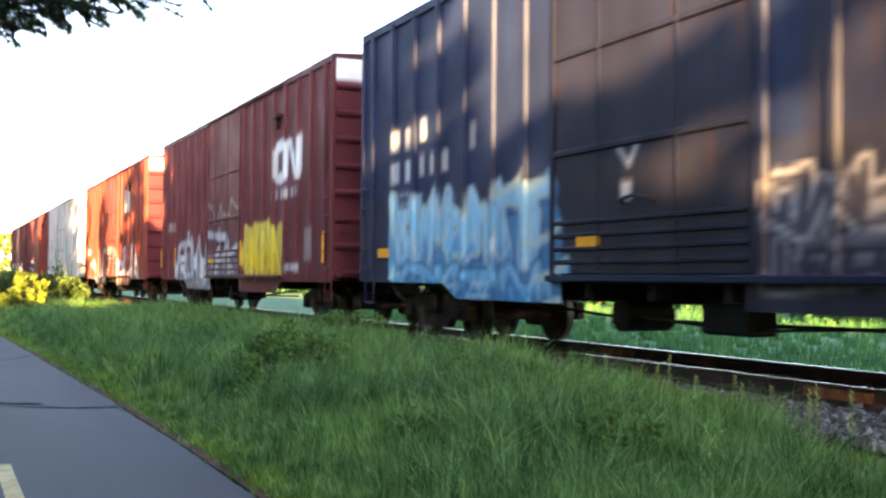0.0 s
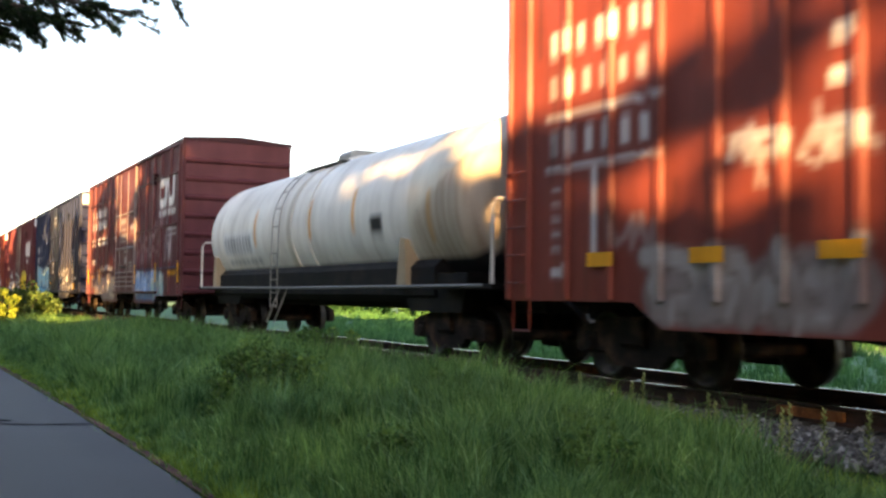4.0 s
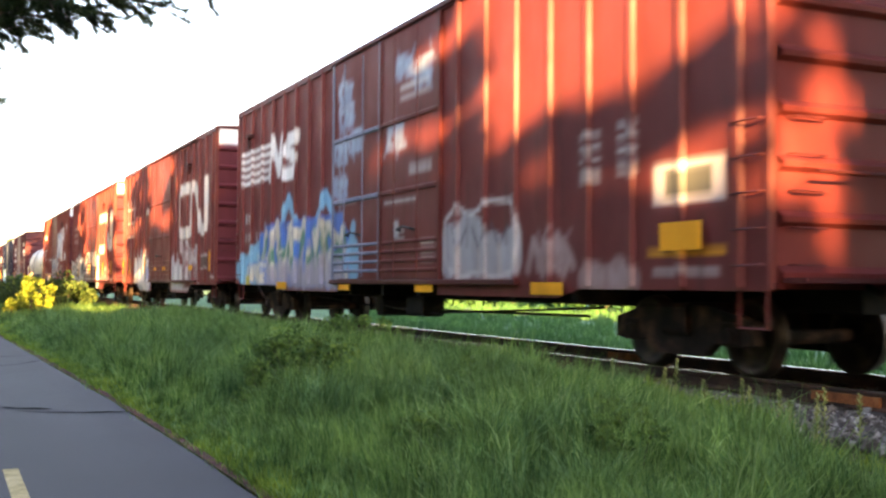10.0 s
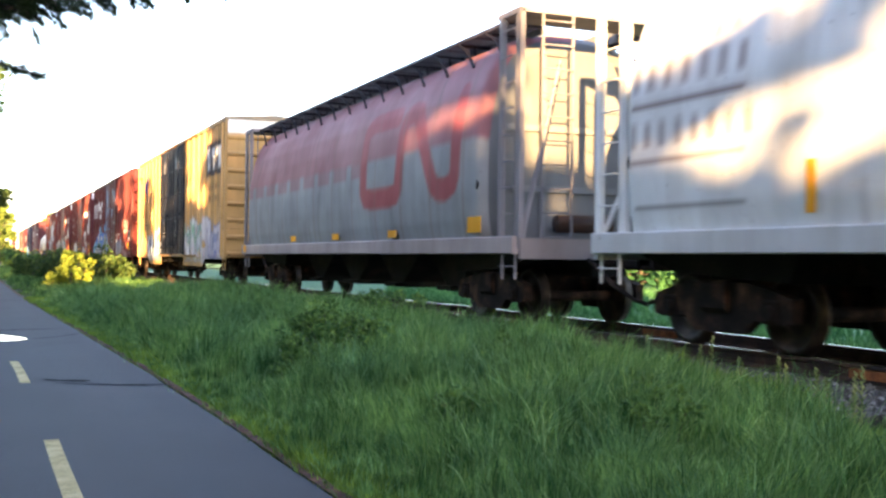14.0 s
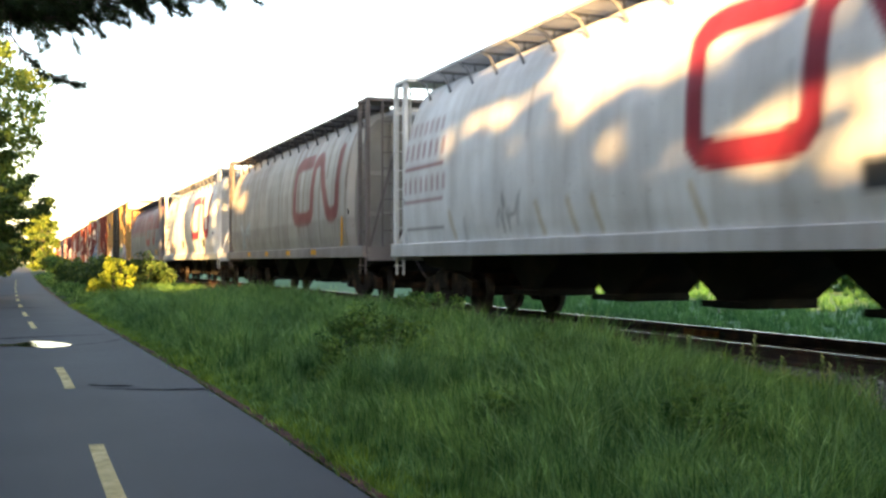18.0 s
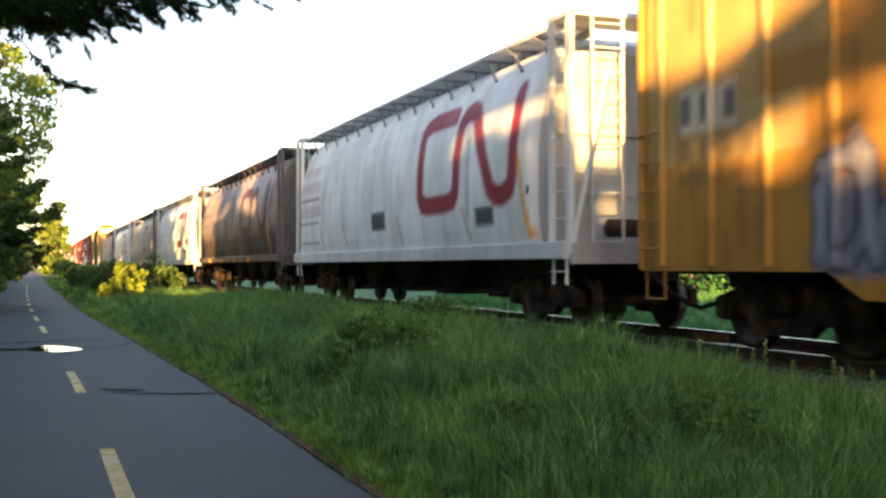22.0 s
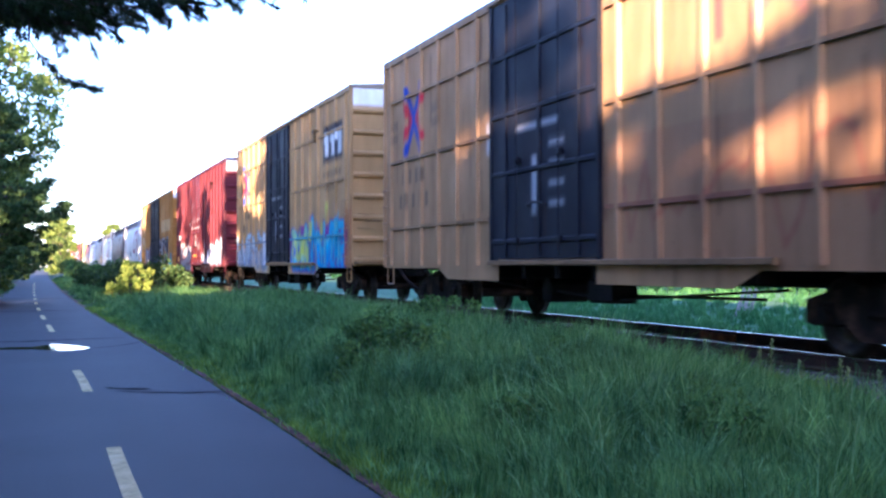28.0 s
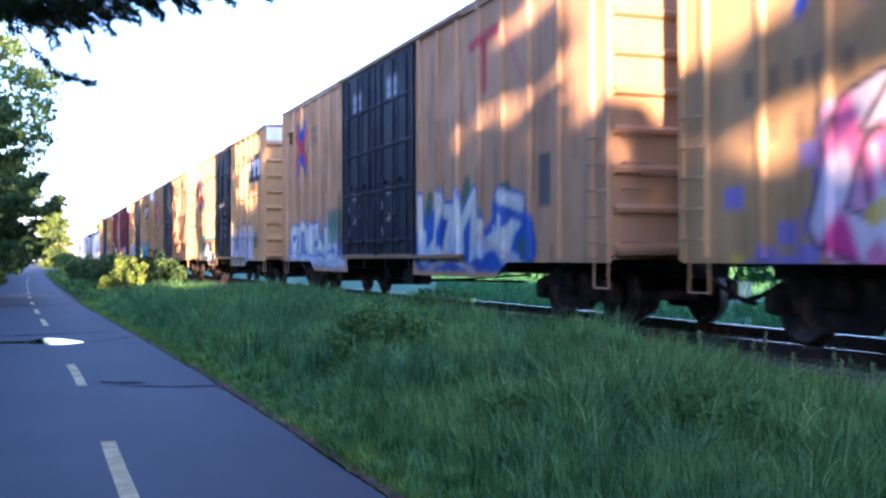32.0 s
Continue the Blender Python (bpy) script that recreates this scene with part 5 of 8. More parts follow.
def boxcar(spec):
    """A box car: painted side with posts, doors, ribbed ends, roof, sill, ladders and running gear."""
    L, col = spec["length"], spec["colour"]
    half, W, top = L / 2, 1.56, spec.get("top", 5.28)
    car = new("boxcar")
    tagged(car, spec["label"], "freight car", "cars of the freight train")
    cv = Canvas(L, col, spec["seed"])
    d0, d1 = spec["door"]
    dark = spec.get("door_colour")
    if dark:
        cv.rect(d0, d1, 0.85, top - 0.1, dark)
    spec["art"](cv)
    cv.wear(spec.get("drip", (0.05, 0.025, 0.02)), 60)
    drop = spec.get("drop", 3.4)
    base, deep = spec.get("sill", (0.76, 0.50))

    def low(u):
        return float(np.interp(u, (0, drop, drop + 0.5, L - drop - 0.5, L - drop, L), (base, base, deep, deep, base, base)))

    grain = 0.11 if spec["seed"] < 4 else 0.055
    us = np.unique(np.concatenate([np.linspace(0, L, int(L / grain)), [drop, drop + 0.5, L - drop - 0.5, L - drop]]))
    child("side_panel", sheet("side_panel", us, low, top - 0.05, -W, cv, half, grain, (d0 + 0.15, d1 - 0.15)), car, label=spec.get("side_label", ""))
    body = Build().box(-W + 0.012, W, -half + 0.02, half - 0.02, 0.86, top - 0.06)
    child("body", body.done("body", M_PAINT, colour=col), car)
    # posts
    lo_z, hi_z = 0.82, top - 0.09
    for u in spec["posts"]:
        if d0 - 0.03 < u < d1 + 0.03:
            continue
        child("side_post", post_mesh(u, spec.get("post_w", 0.16), 0.055, max(lo_z, low(u) + 0.03), hi_z, -W - 0.002, cv, half), car)
    for u in (0.05, L - 0.05):
        child("corner_post", post_mesh(u, 0.10, 0.05, base + 0.02, top - 0.02, -W - 0.002, cv, half), car)
    # horizontal belts
    for z in spec.get("belts", ()):
        for a, b_ in ((0.35, d0 - 0.15), (d1 + 0.15, L - 0.75)):
            me = Build().box(-W - 0.05, -W, half - b_, half - a, z - 0.03, z + 0.03).done("belt_rail", M_PAINT, colour=tuple(0.8 * c for c in cv.at(np.array([a + 0.5]), np.array([z]))[0]))
            child("belt_rail", me, car)
    # doors
    n_doors = spec.get("doors", 1)
    for k in range(n_doors):
        a = d0 + (d1 - d0) * k / n_doors + 0.02
        b_ = d0 + (d1 - d0) * (k + 1) / n_doors - 0.02
        du = np.linspace(a, b_, int((b_ - a) / 0.05))
        door = child("door", sheet("door", du, lambda u: 0.92, top - 0.16, -W - 0.045, cv, half), car, label=spec.get("door_label", ""))
        dc = cv.at(np.array([(a + b_) / 2]), np.array([3.3]))[0]
        for e in (a, b_):
            child("door_post", Build().box(-W - 0.07, -W - 0.003, half - e - 0.04, half - e + 0.04, 0.9, top - 0.14, 0.01).done("door_post", M_PAINT, colour=tuple(0.75 * dc)), door)
        for z in spec.get("door_belts", (1.2, 2.3, 3.25, 4.2) if dark else (1.06, 1.22, 1.38, 1.54, 2.4, 3.6)):
            bh = 0.5 if z < 1.6 and not dark else 0.8
            child("door_belt", Build().prism([(-W - 0.046, z - 0.06 * bh), (-W - 0.075, z - 0.03 * bh), (-W - 0.075, z + 0.03 * bh), (-W - 0.046, z + 0.06 * bh)], half - b_ + 0.06, half - a - 0.06).done("door_belt", M_PAINT, colour=tuple(0.85 * dc)), door)
        if dark:
            for e in (0.16, 0.5, 0.84):
                ye = half - (a + (b_ - a) * e)
                child("door_rib", Build().plate([(ye - 0.05, 0.96), (ye + 0.05, 0.96), (ye + 0.05, top - 0.24), (ye - 0.05, top - 0.24)], -W - 0.072, -W - 0.046).done("door_rib", M_PAINT, colour=tuple(0.9 * dc)), door)
            for e, z in ((0.3, 1.15), (0.7, 1.15), (0.3, 2.42), (0.7, 2.42)):
                ye = half - (a + (b_ - a) * e)
                child("rod_guide", Build().box(-W - 0.125, -W - 0.046, ye - 0.06, ye + 0.06, z, z + 0.1, 0.015).done("rod_guide", M_PAINT, colour=tuple(0.7 * dc)), door)
        for e in (a + (b_ - a) * 0.3, a + (b_ - a) * 0.7):
            child("lock_rod", Build().tube([(-W - 0.10, half - e, 0.95), (-W - 0.10, half - e, top - 0.25)], 0.012, 6).done("lock_rod", M_PAINT, colour=tuple(0.85 * dc)), door)
        yc = half - (a + b_) / 2
        hb = Build().tube([(-W - 0.05, yc - 0.3, 1.72), (-W - 0.13, yc - 0.28, 1.74), (-W - 0.14, yc, 1.78), (-W - 0.13, yc + 0.28, 1.74), (-W - 0.05, yc + 0.3, 1.72)], 0.022, 6)
        child("door_handle", hb.done("door_handle", M_PAINT, colour=(0.03, 0.03, 0.035)), door)
    # door track
    end = min(L - 0.5, d1 + (d1 - d0) / max(1, n_doors))
    for z0, z1 in ((0.82, 0.90), (top - 0.14, top - 0.06)):
        child("door_track", Build().box(-W - 0.09, -W - 0.01, half - end, half - d0 + 0.1, z0, z1, 0.01).done("door_track", M_PAINT, colour=tuple(0.6 * c for c in col)), car)
    # ends
    wt = spec.get("end_top", col)
    ec = spec.get("end", col)
    child("end_wall", end_mesh(2 * W - 0.06, 0.8, top - 0.03, ec, wt), car, (0, -half, 0))
    child("end_wall", end_mesh(2 * W - 0.06, 0.8, top - 0.03, ec, wt), car, (0, half, 0), (0, 0, math.pi))
    # roof
    rf = Build().prism([(-W - 0.03, top - 0.10), (-W - 0.03, top - 0.02), (0, top + 0.09), (W + 0.03, top - 0.02), (W + 0.03, top - 0.10)], -half - 0.03, half + 0.03)
    for i in range(14):
        y = -half + (i + 0.5) * L / 14
        rf.prism([(-W, top - 0.01), (0, top + 0.12), (W, top - 0.01), (0, top + 0.02)], y - 0.05, y + 0.05)
    child("roof", rf.done("roof", M_PAINT, colour=spec.get("roof", tuple(0.5 * c for c in col))), car)
    child("top_chord", Build().box(-W - 0.045, -W, -half, half, top - 0.17, top - 0.07).done("top_chord", M_PAINT, colour=tuple(0.72 * c for c in col)), car)
    # underframe
    un = Build().box(-0.35, 0.35, -half + 0.1, half - 0.1, 0.55, 0.86, 0.03).box(-W + 0.03, W - 0.03, -half + 0.05, half - 0.05, 0.80, 0.86)
    for i in range(9):
        y = -half + 3.6 + i * (L - 7.2) / 8
        un.box(-W + 0.05, W - 0.05, y - 0.06, y + 0.06, 0.62, 0.82)
    child("underframe", un.done("underframe", M_BLACK), car)
    gear = Build().lathe_x([(-1.1, 0), (-1.08, 0.2), (-0.4, 0.2), (-0.38, 0)], 1.2, 0.42, 14).box(-1.3, -0.9, -1.3, -0.6, 0.28, 0.62, 0.04)
    gear.tube([(-0.9, half - 4.2, 0.55), (-0.85, 1.2, 0.36), (-0.9, -half + 4.2, 0.42)], 0.022, 5).tube([(-1.2, -half + 3.4, 0.55), (-1.15, -1, 0.33), (-1.2, 0.6, 0.42)], 0.018, 5)
    child("brake_gear", gear.done("brake_gear", M_BLACK), car)
    # ladders and steps
    lc = spec.get("rail_colour", tuple(0.8 * c for c in col))
    grab = Build().tube([(0, -0.21, 0), (-0.07, -0.19, 0), (-0.07, 0.19, 0), (0, 0.21, 0)], 0.013, 5).done("grab_iron", M_PAINT, colour=lc)
    for s in (-1, 1):
        for k in range(5):
            child("grab_iron", grab, car, (-W - 0.03, s * (half - 0.30), 1.03 + 0.35 * k))
    for k in range(5):
        child("grab_iron", grab, car, (-W + 0.35, -half - 0.03, 1.03 + 0.35 * k), (0, 0, math.pi / 2))
    child("end_platform", Build().box(-W + 0.05, W - 0.05, -half - 0.35, -half - 0.02, 0.86, 0.91).tube([(-1.3, -half - 0.3, 1.9), (1.3, -half - 0.3, 1.9)], 0.02).done("end_platform", M_PAINT, colour=tuple(0.6 * c for c in col)), car)
    for s in (-1, 1):
        y = s * (half - 0.32)
        child("stirrup", Build().tube([(-W + 0.02, y - 0.2, 0.82), (-W + 0.02, y - 0.2, 0.42), (-W + 0.02, y + 0.2, 0.42), (-W + 0.02, y + 0.2, 0.82)], 0.018, 5).done("stirrup", M_PAINT, colour=lc), car)
    bw = Build()
    for k in range(16):
        w0, w1 = k * math.pi / 8, (k + 1) * math.pi / 8
        bw.tube([(0.22 * math.cos(w0), 0, 0.22 * math.sin(w0)), (0.22 * math.cos(w1), 0, 0.22 * math.sin(w1))], 0.012, 5)
    bw.tube([(-0.22, 0, 0), (0.22, 0, 0)], 0.013, 5).tube([(0, 0, -0.22), (0, 0, 0.22)], 0.013, 5)
    child("brake_wheel", bw.done("brake_wheel", M_PAINT, colour=tuple(0.7 * c for c in ec)), car, (0.35, -half - 0.14, 1.95))
    for u, z, w, h in spec.get("strips", ()):
        child("reflector", Build().box(-W - 0.066, -W - 0.058, half - u - w, half - u, z, z + h).done("reflector", M_PAINT, colour=SIGNAL), car, label="yellow reflective strip")
    if spec.get("hood", True):
        u = spec.get("hood_u", 1.2 if n_doors == 2 else L * 0.78)
        child("roof_lamp_hood", Build().box(-W - 0.16, -W - 0.01, half - u - 0.3, half - u, 4.45, 4.53).box(-W - 0.1, -W - 0.01, half - u - 0.08, half - u, 4.2, 4.45).done("bracket", M_PAINT, colour=tuple(0.35 * c for c in col)), car)
    running_gear(car, half, spec.get("setback", 2.1))
    return car


def section(k=28, roof=True):
    """The rounded cross-section of a covered hopper, from the near sill over the roof to the far sill."""
    side = [(-1.50, 1.10), (-1.57, 1.45), (-1.60, 1.85), (-1.60, 2.30), (-1.585, 2.75), (-1.53, 3.15), (-1.45, 3.52), (-1.33, 3.84), (-1.18, 4.10), (-0.98, 4.28), (-0.7, 4.38), (-0.35, 4.43), (0, 4.44)]
    return side + [(-x, z) for x, z in reversed(side[:-1])]


def hopper(spec):
    """A cylindrical covered hopper: bulging shell, end cages, sill, chutes, roof walk and running gear."""
    L, col = spec["length"], spec["colour"]
    half = L / 2
    car = new("covered_hopper")
    tagged(car, spec["label"], "freight car", "cars of the freight train")
    cv = Canvas(L, col, spec["seed"])
    spec["art"](cv)
    cv.wear((0.09, 0.06, 0.045), 8 if col[0] > 0.5 else 40, 1.5)
    sec = section()
    u0, u1 = 0.85, L - 1.30
    us = np.linspace(u0, u1, 230)
    # finer profile on the near side, so that the paint is sharp
    fine = []
    for (xa, za), (xb, zb) in zip(sec[:-1], sec[1:]):
        n = 7 if xa < -0.9 and xb < 0.1 else 2
        fine += [(xa + (xb - xa) * i / n, za + (zb - za) * i / n) for i in range(n)]
    fine.append(sec[-1])
    fx, fz = np.array(fine).T
    k = len(fine)
    u = np.repeat(us[:, None], k, 1)
    pinch = np.clip(np.minimum(us - u0, u1 - us) / 0.22, 0, 1)[:, None]
    pinch = 0.90 + 0.10 * np.sqrt(1 - (1 - pinch) ** 2)
    x = fx[None, :] * pinch
    z = 1.10 + (fz[None, :] - 1.10) * (0.965 + 0.035 * (pinch - 0.9) / 0.1)
    c = cv.at(u, np.repeat(fz[None, :], len(us), 0))
    c[:, fx > 0] = col
    v = np.stack([x.ravel(), (half - u).ravel(), z.ravel()], 1)
    i = np.arange(len(us) - 1)[:, None] * k + np.arange(k - 1)[None, :]
    f = np.stack([i, i + 1, i + k + 1, i + k], -1).reshape(-1, 4)
    me = mesh("shell", v.tolist(), f.tolist(), M_PAINT, True)
    child("shell", painted(me, c.reshape(-1, 3)), car)
    ends = []
    for s, pos in ((1, u0), (-1, u1)):
        pts = [(px * 0.9, 1.10 + (pz - 1.10) * 0.965) for px, pz in sec]
        b = Build()
        y = half - pos
        n = len(pts)
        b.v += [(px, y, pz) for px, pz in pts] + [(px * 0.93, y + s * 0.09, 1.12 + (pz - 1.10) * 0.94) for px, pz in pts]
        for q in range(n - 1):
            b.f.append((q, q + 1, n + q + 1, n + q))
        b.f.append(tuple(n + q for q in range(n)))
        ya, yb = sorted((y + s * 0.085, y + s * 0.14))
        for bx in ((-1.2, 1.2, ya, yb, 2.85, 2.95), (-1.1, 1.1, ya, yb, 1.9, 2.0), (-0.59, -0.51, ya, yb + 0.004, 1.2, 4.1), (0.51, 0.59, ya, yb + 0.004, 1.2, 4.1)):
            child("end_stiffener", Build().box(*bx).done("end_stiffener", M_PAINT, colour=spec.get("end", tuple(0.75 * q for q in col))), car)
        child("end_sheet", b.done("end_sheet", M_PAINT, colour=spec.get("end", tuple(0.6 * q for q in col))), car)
        lamp = Build().lathe_x([(-1.50, 0.0), (-1.50, 0.10), (-1.44, 0.11), (-1.44, 0.0)], y + s * 0.02 - s * 0.20, 2.0, 12)
        child("port", lamp.done("port", M_BLACK, True), car, (-0.085, 0, 0), label="round black port")
    sc = spec.get("sill_colour", OFF)
    sz = spec.get("sill_span", (0.92, 1.18))
    child("side_sill", Build().box(-1.60, -1.50, -half + 0.15, half - 0.15, *sz, 0.015).box(1.50, 1.60, -half + 0.15, half - 0.15, *sz).done("side_sill", M_PAINT, colour=sc), car)
    for s in (-1, 1):
        a, b_ = sorted((s * (half - 0.05), s * (half - 0.9)))
        child("end_platform", Build().plate([(s * (half - 0.05), 0.85), (s * (half - 0.05), 1.15), (s * (half - 0.15), 1.15), (s * (half - 0.15), 1.02), (s * (half - 0.9), 1.02), (s * (half - 0.9), 0.95), (s * (half - 0.15), 0.95), (s * (half - 0.15), 0.85)], -1.5, 1.5).done("end_platform", M_PAINT, colour=tuple(0.8 * q for q in sc)), car)
    fc = spec.get("frame", sc)
    for s in (-1, 1):
        y = s * (half - 0.15)
        for px in (-1.48, 1.48):
            child("corner_post", Build().box(px - 0.04, px + 0.04, y - 0.05, y + 0.05, 1.0, 4.48).box(px - 0.04, px + 0.04, y - s * 0.6 - 0.04, y - s * 0.6 + 0.04, 1.1, 4.46).done("corner_post", M_PAINT, colour=fc), car)
        top = Build().box(-1.5, 1.5, min(y + 0.05 * s, y - 0.75 * s), max(y + 0.05 * s, y - 0.75 * s), 4.44, 4.52)
        child("end_walkway", top.done("end_walkway", M_PAINT, colour=fc), car)
        child("ladder", ladder_mesh(0.55, 4.4, 10, 0.42, fc), car, (-1.50, y - s * 0.30, 0))
        child("end_ladder", ladder_mesh(1.0, 4.5, 10, 0.5, fc), car, (-0.9, y + s * 0.05, 0), (0, 0, math.pi / 2))
        br = Build().tube([(-1.45, y, 1.1), (-0.5, y - s * 0.6, 3.9)], 0.035, 5).tube([(1.45, y, 1.1), (0.5, y - s * 0.6, 3.9)], 0.035, 5)
        child("end_brace", br.done("end_brace", M_PAINT, colour=fc), car)
    tank = Build().lathe_x([(-0.5, 0.0), (-0.48, 0.14), (0.48, 0.14), (0.5, 0.0)], -half + 0.85, 1.4, 14)
    child("air_reservoir", tank.done("air_reservoir", M_PAINT, True, (0.05, 0.03, 0.022)), car)
    # roof walks
    rc = spec.get("walk", (0.22, 0.23, 0.24))
    for sx in (-1, 1):
        rb = Build()
        for q in range(8):
            xx = sx * (0.72 + 0.075 * q)
            rb.box(xx - 0.016, xx + 0.016, -half + 0.2, half - 0.2, 4.45, 4.485)
        for q in range(int(L / 0.6)):
            rb.box(sx * 0.98 - 0.28, sx * 0.98 + 0.28, -half + 0.4 + q * 0.6, -half + 0.43 + q * 0.6, 4.44, 4.47)
        child("running_board", rb.done("running_board", M_PAINT, colour=rc), car)
        for i in range(15):
            y = -half + 1.3 + i * (L - 2.8) / 14
            child("walk_bracket", Build().tube([(sx * 1.26, y - 0.1, 3.98), (sx * 1.24, y + 0.22, 4.3), (sx * 1.29, y + 0.5, 4.46)], 0.026, 5).tube([(sx * 0.95, y + 0.5, 4.30), (sx * 0.98, y + 0.5, 4.46)], 0.022, 4).box(sx * 0.98 - 0.27, sx * 0.98 + 0.30, y + 0.47, y + 0.53, 4.42, 4.465).done("walk_bracket", M_PAINT, colour=tuple(0.45 * q for q in rc)), car)
        child("walk_edge", Build().box(sx * 1.285 - 0.012, sx * 1.285 + 0.012, -half + 0.2, half - 0.2, 4.44, 4.50).done("walk_edge", M_PAINT, colour=rc), car)
    for sx in (-1, 1):
        child("roof_coaming", Build().box(sx * 0.67 - 0.012, sx * 0.67 + 0.012, -half + 1.0, half - 1.0, 4.34, 4.57).done("roof_coaming", M_PAINT, colour=tuple(0.7 * q for q in col)), car)
    child("hatch", Build().box(-0.32, 0.32, -half + 1.6, half - 1.6, 4.42, 4.56, 0.04).done("hatch", M_PAINT, colour=col), car)
    # chutes
    n = 4
    span = (L - 6.4) / n
    for i in range(n):
        y = -half + 3.2 + (i + 0.5) * span
        prof = [(y - span / 2 + 0.02, 1.08), (y + span / 2 - 0.02, 1.08), (y + 0.30, 0.36), (y + 0.30, 0.24), (y - 0.30, 0.24), (y - 0.30, 0.36)]
        b = Build().plate(prof, -0.55, 0.55).box(-0.75, -0.55, y - 0.32, y + 0.32, 0.26, 0.34)
        child("chute", b.done("chute", M_BLACK), car)
    un = Build().box(-0.3, 0.3, -half + 0.1, -half + 3.6, 0.60, 0.92, 0.03).box(-0.3, 0.3, half - 3.6, half - 0.1, 0.60, 0.92, 0.03).tube([(-1.0, -half + 2.6, 1.0), (-1.0, half - 2.6, 1.0)], 0.025, 5)
    for s in (-1, 1):
        un.plate([(s * (half - 0.4), 0.95), (s * (half - 3.4), 1.08), (s * (half - 3.2), 0.62), (s * (half - 1.2), 0.72)], -1.1, 1.1)
    child("underframe", un.done("underframe", M_BLACK), car)
    for u_, z, w, h in spec.get("strips", ()):
        child("reflector", Build().box(-1.612, -1.602, half - u_ - w, half - u_, z, z + h).done("reflector", M_PAINT, colour=SIGNAL), car, label="yellow reflective strip")
    running_gear(car, half, 2.0)
    return car


def tank_car(spec):
    """A cream tank car: domed tank, black sill, top platform, ladder, end rails and running gear."""
    L = spec["length"]
    half, R, zc = L / 2, 1.42, 2.28
    car = new("tank_car")
    tagged(car, spec["label"], "freight car", "cars of the freight train")
    cv = Canvas(L, CREAM, spec["seed"])
    spec["art"](cv)
    cv.wear((0.42, 0.34, 0.22), 24)
    u0, u1 = 0.35, L - 0.75
    ring, steps = 64, 190
    us = np.linspace(u0, u1, steps)
    d = np.minimum(us - u0, u1 - us)
    r = R * np.sqrt(np.clip(1 - (1 - np.clip(d / 0.62, 0, 1)) ** 2.2, 0.0004, 1))
    w = np.linspace(0, 2 * math.pi, ring, endpoint=False)
    x = -np.cos(w)[None, :] * r[:, None]
    z = zc + np.sin(w)[None, :] * r[:, None]
    u = np.repeat(us[:, None], ring, 1)
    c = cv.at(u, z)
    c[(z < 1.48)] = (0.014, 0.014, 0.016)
    v = np.stack([x.ravel(), (half - u).ravel(), z.ravel()], 1)
    i = np.arange(steps - 1)[:, None] * ring + np.arange(ring)[None, :]
    j = np.arange(steps - 1)[:, None] * ring + (np.arange(ring)[None, :] + 1) % ring
    f = np.stack([i, j, j + ring, i + ring], -1).reshape(-1, 4)
    me = mesh("tank", v.tolist(), f.tolist(), M_PAINT, True)
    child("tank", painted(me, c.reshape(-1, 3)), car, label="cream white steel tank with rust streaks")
    y = half - 7.55
    pf = Build().box(-0.80, -0.66, y - 1.1, y + 1.1, 3.53, 3.56)
    for dy in (-1.0, 0, 1.0):
        pf.box(-0.75, -0.71, y + dy - 0.02, y + dy + 0.02, 3.4, 3.55)
    child("top_platform", pf.done("top_platform", M_PAINT, colour=(0.07, 0.07, 0.065)), car)
    dm = Build().box(-0.35, 0.35, y - 0.35, y + 0.35, 3.6, 3.88, 0.08)
    child("dome_fitting", dm.done("dome_fitting", M_PAINT, colour=(0.3, 0.3, 0.28)), car)
    lad = Build()
    arc = [(-math.cos(a) * (R + 0.05), zc + math.sin(a) * (R + 0.05)) for a in np.linspace(-0.4, 1.1, 12)]
    for dy in (-0.22, 0.22):
        lad.tube([(px, half - 6.45 + dy, pz) for px, pz in [(-1.49, 0.55), (-1.49, 1.6)] + arc[3:]], 0.014, 5)
    for q in range(5):
        lad.tube([(-1.49, half - 6.67, 0.6 + q * 0.28), (-1.49, half - 6.23, 0.6 + q * 0.28)], 0.011, 5)
    for px, pz in arc[3::2]:
        lad.tube([(px, half - 6.67, pz), (px, half - 6.23, pz)], 0.011, 5)
    child("ladder", lad.done("ladder", M_PAINT, colour=(0.26, 0.25, 0.22)), car)
    for u_ in (7.35, 8.35):
        b = Build().tube([(-math.cos(a) * (R + 0.02), half - u_, zc + math.sin(a) * (R + 0.02)) for a in np.linspace(-0.9, 3.1, 24)], 0.02, 4)
        child("tank_band", b.done("tank_band", M_PAINT, colour=tuple(0.8 * q for q in CREAM)), car)
    child("centre_sill", Build().box(-0.55, 0.55, -half + 0.2, half - 0.2, 0.62, 1.02, 0.04).done("centre_sill", M_BLACK), car)
    child("skirt", Build().box(-1.3, 1.3, -half + 2.2, half - 0.9, 0.74, 1.42, 0.12).done("skirt", M_BLACK), car)
    for a, b_ in ((half - 1.5, half - 0.05), (-half + 0.05, -half + 1.9)):
        child("end_platform", Build().box(-1.5, 1.5, a, b_, 0.95, 1.02).done("end_platform", M_BLACK), car)
    child("bolster_plate", Build().plate([(half - 3.4, 1.2), (half - 1.0, 1.2), (half - 1.2, 0.6), (half - 3.0, 0.6)], -1.25, 1.25).done("bolster_plate", M_BLACK), car)
    child("bolster_plate", Build().plate([(-half + 1.2, 1.2), (-half + 3.6, 1.2), (-half + 3.2, 0.6), (-half + 1.4, 0.6)], -1.25, 1.25).done("bolster_plate", M_BLACK), car)
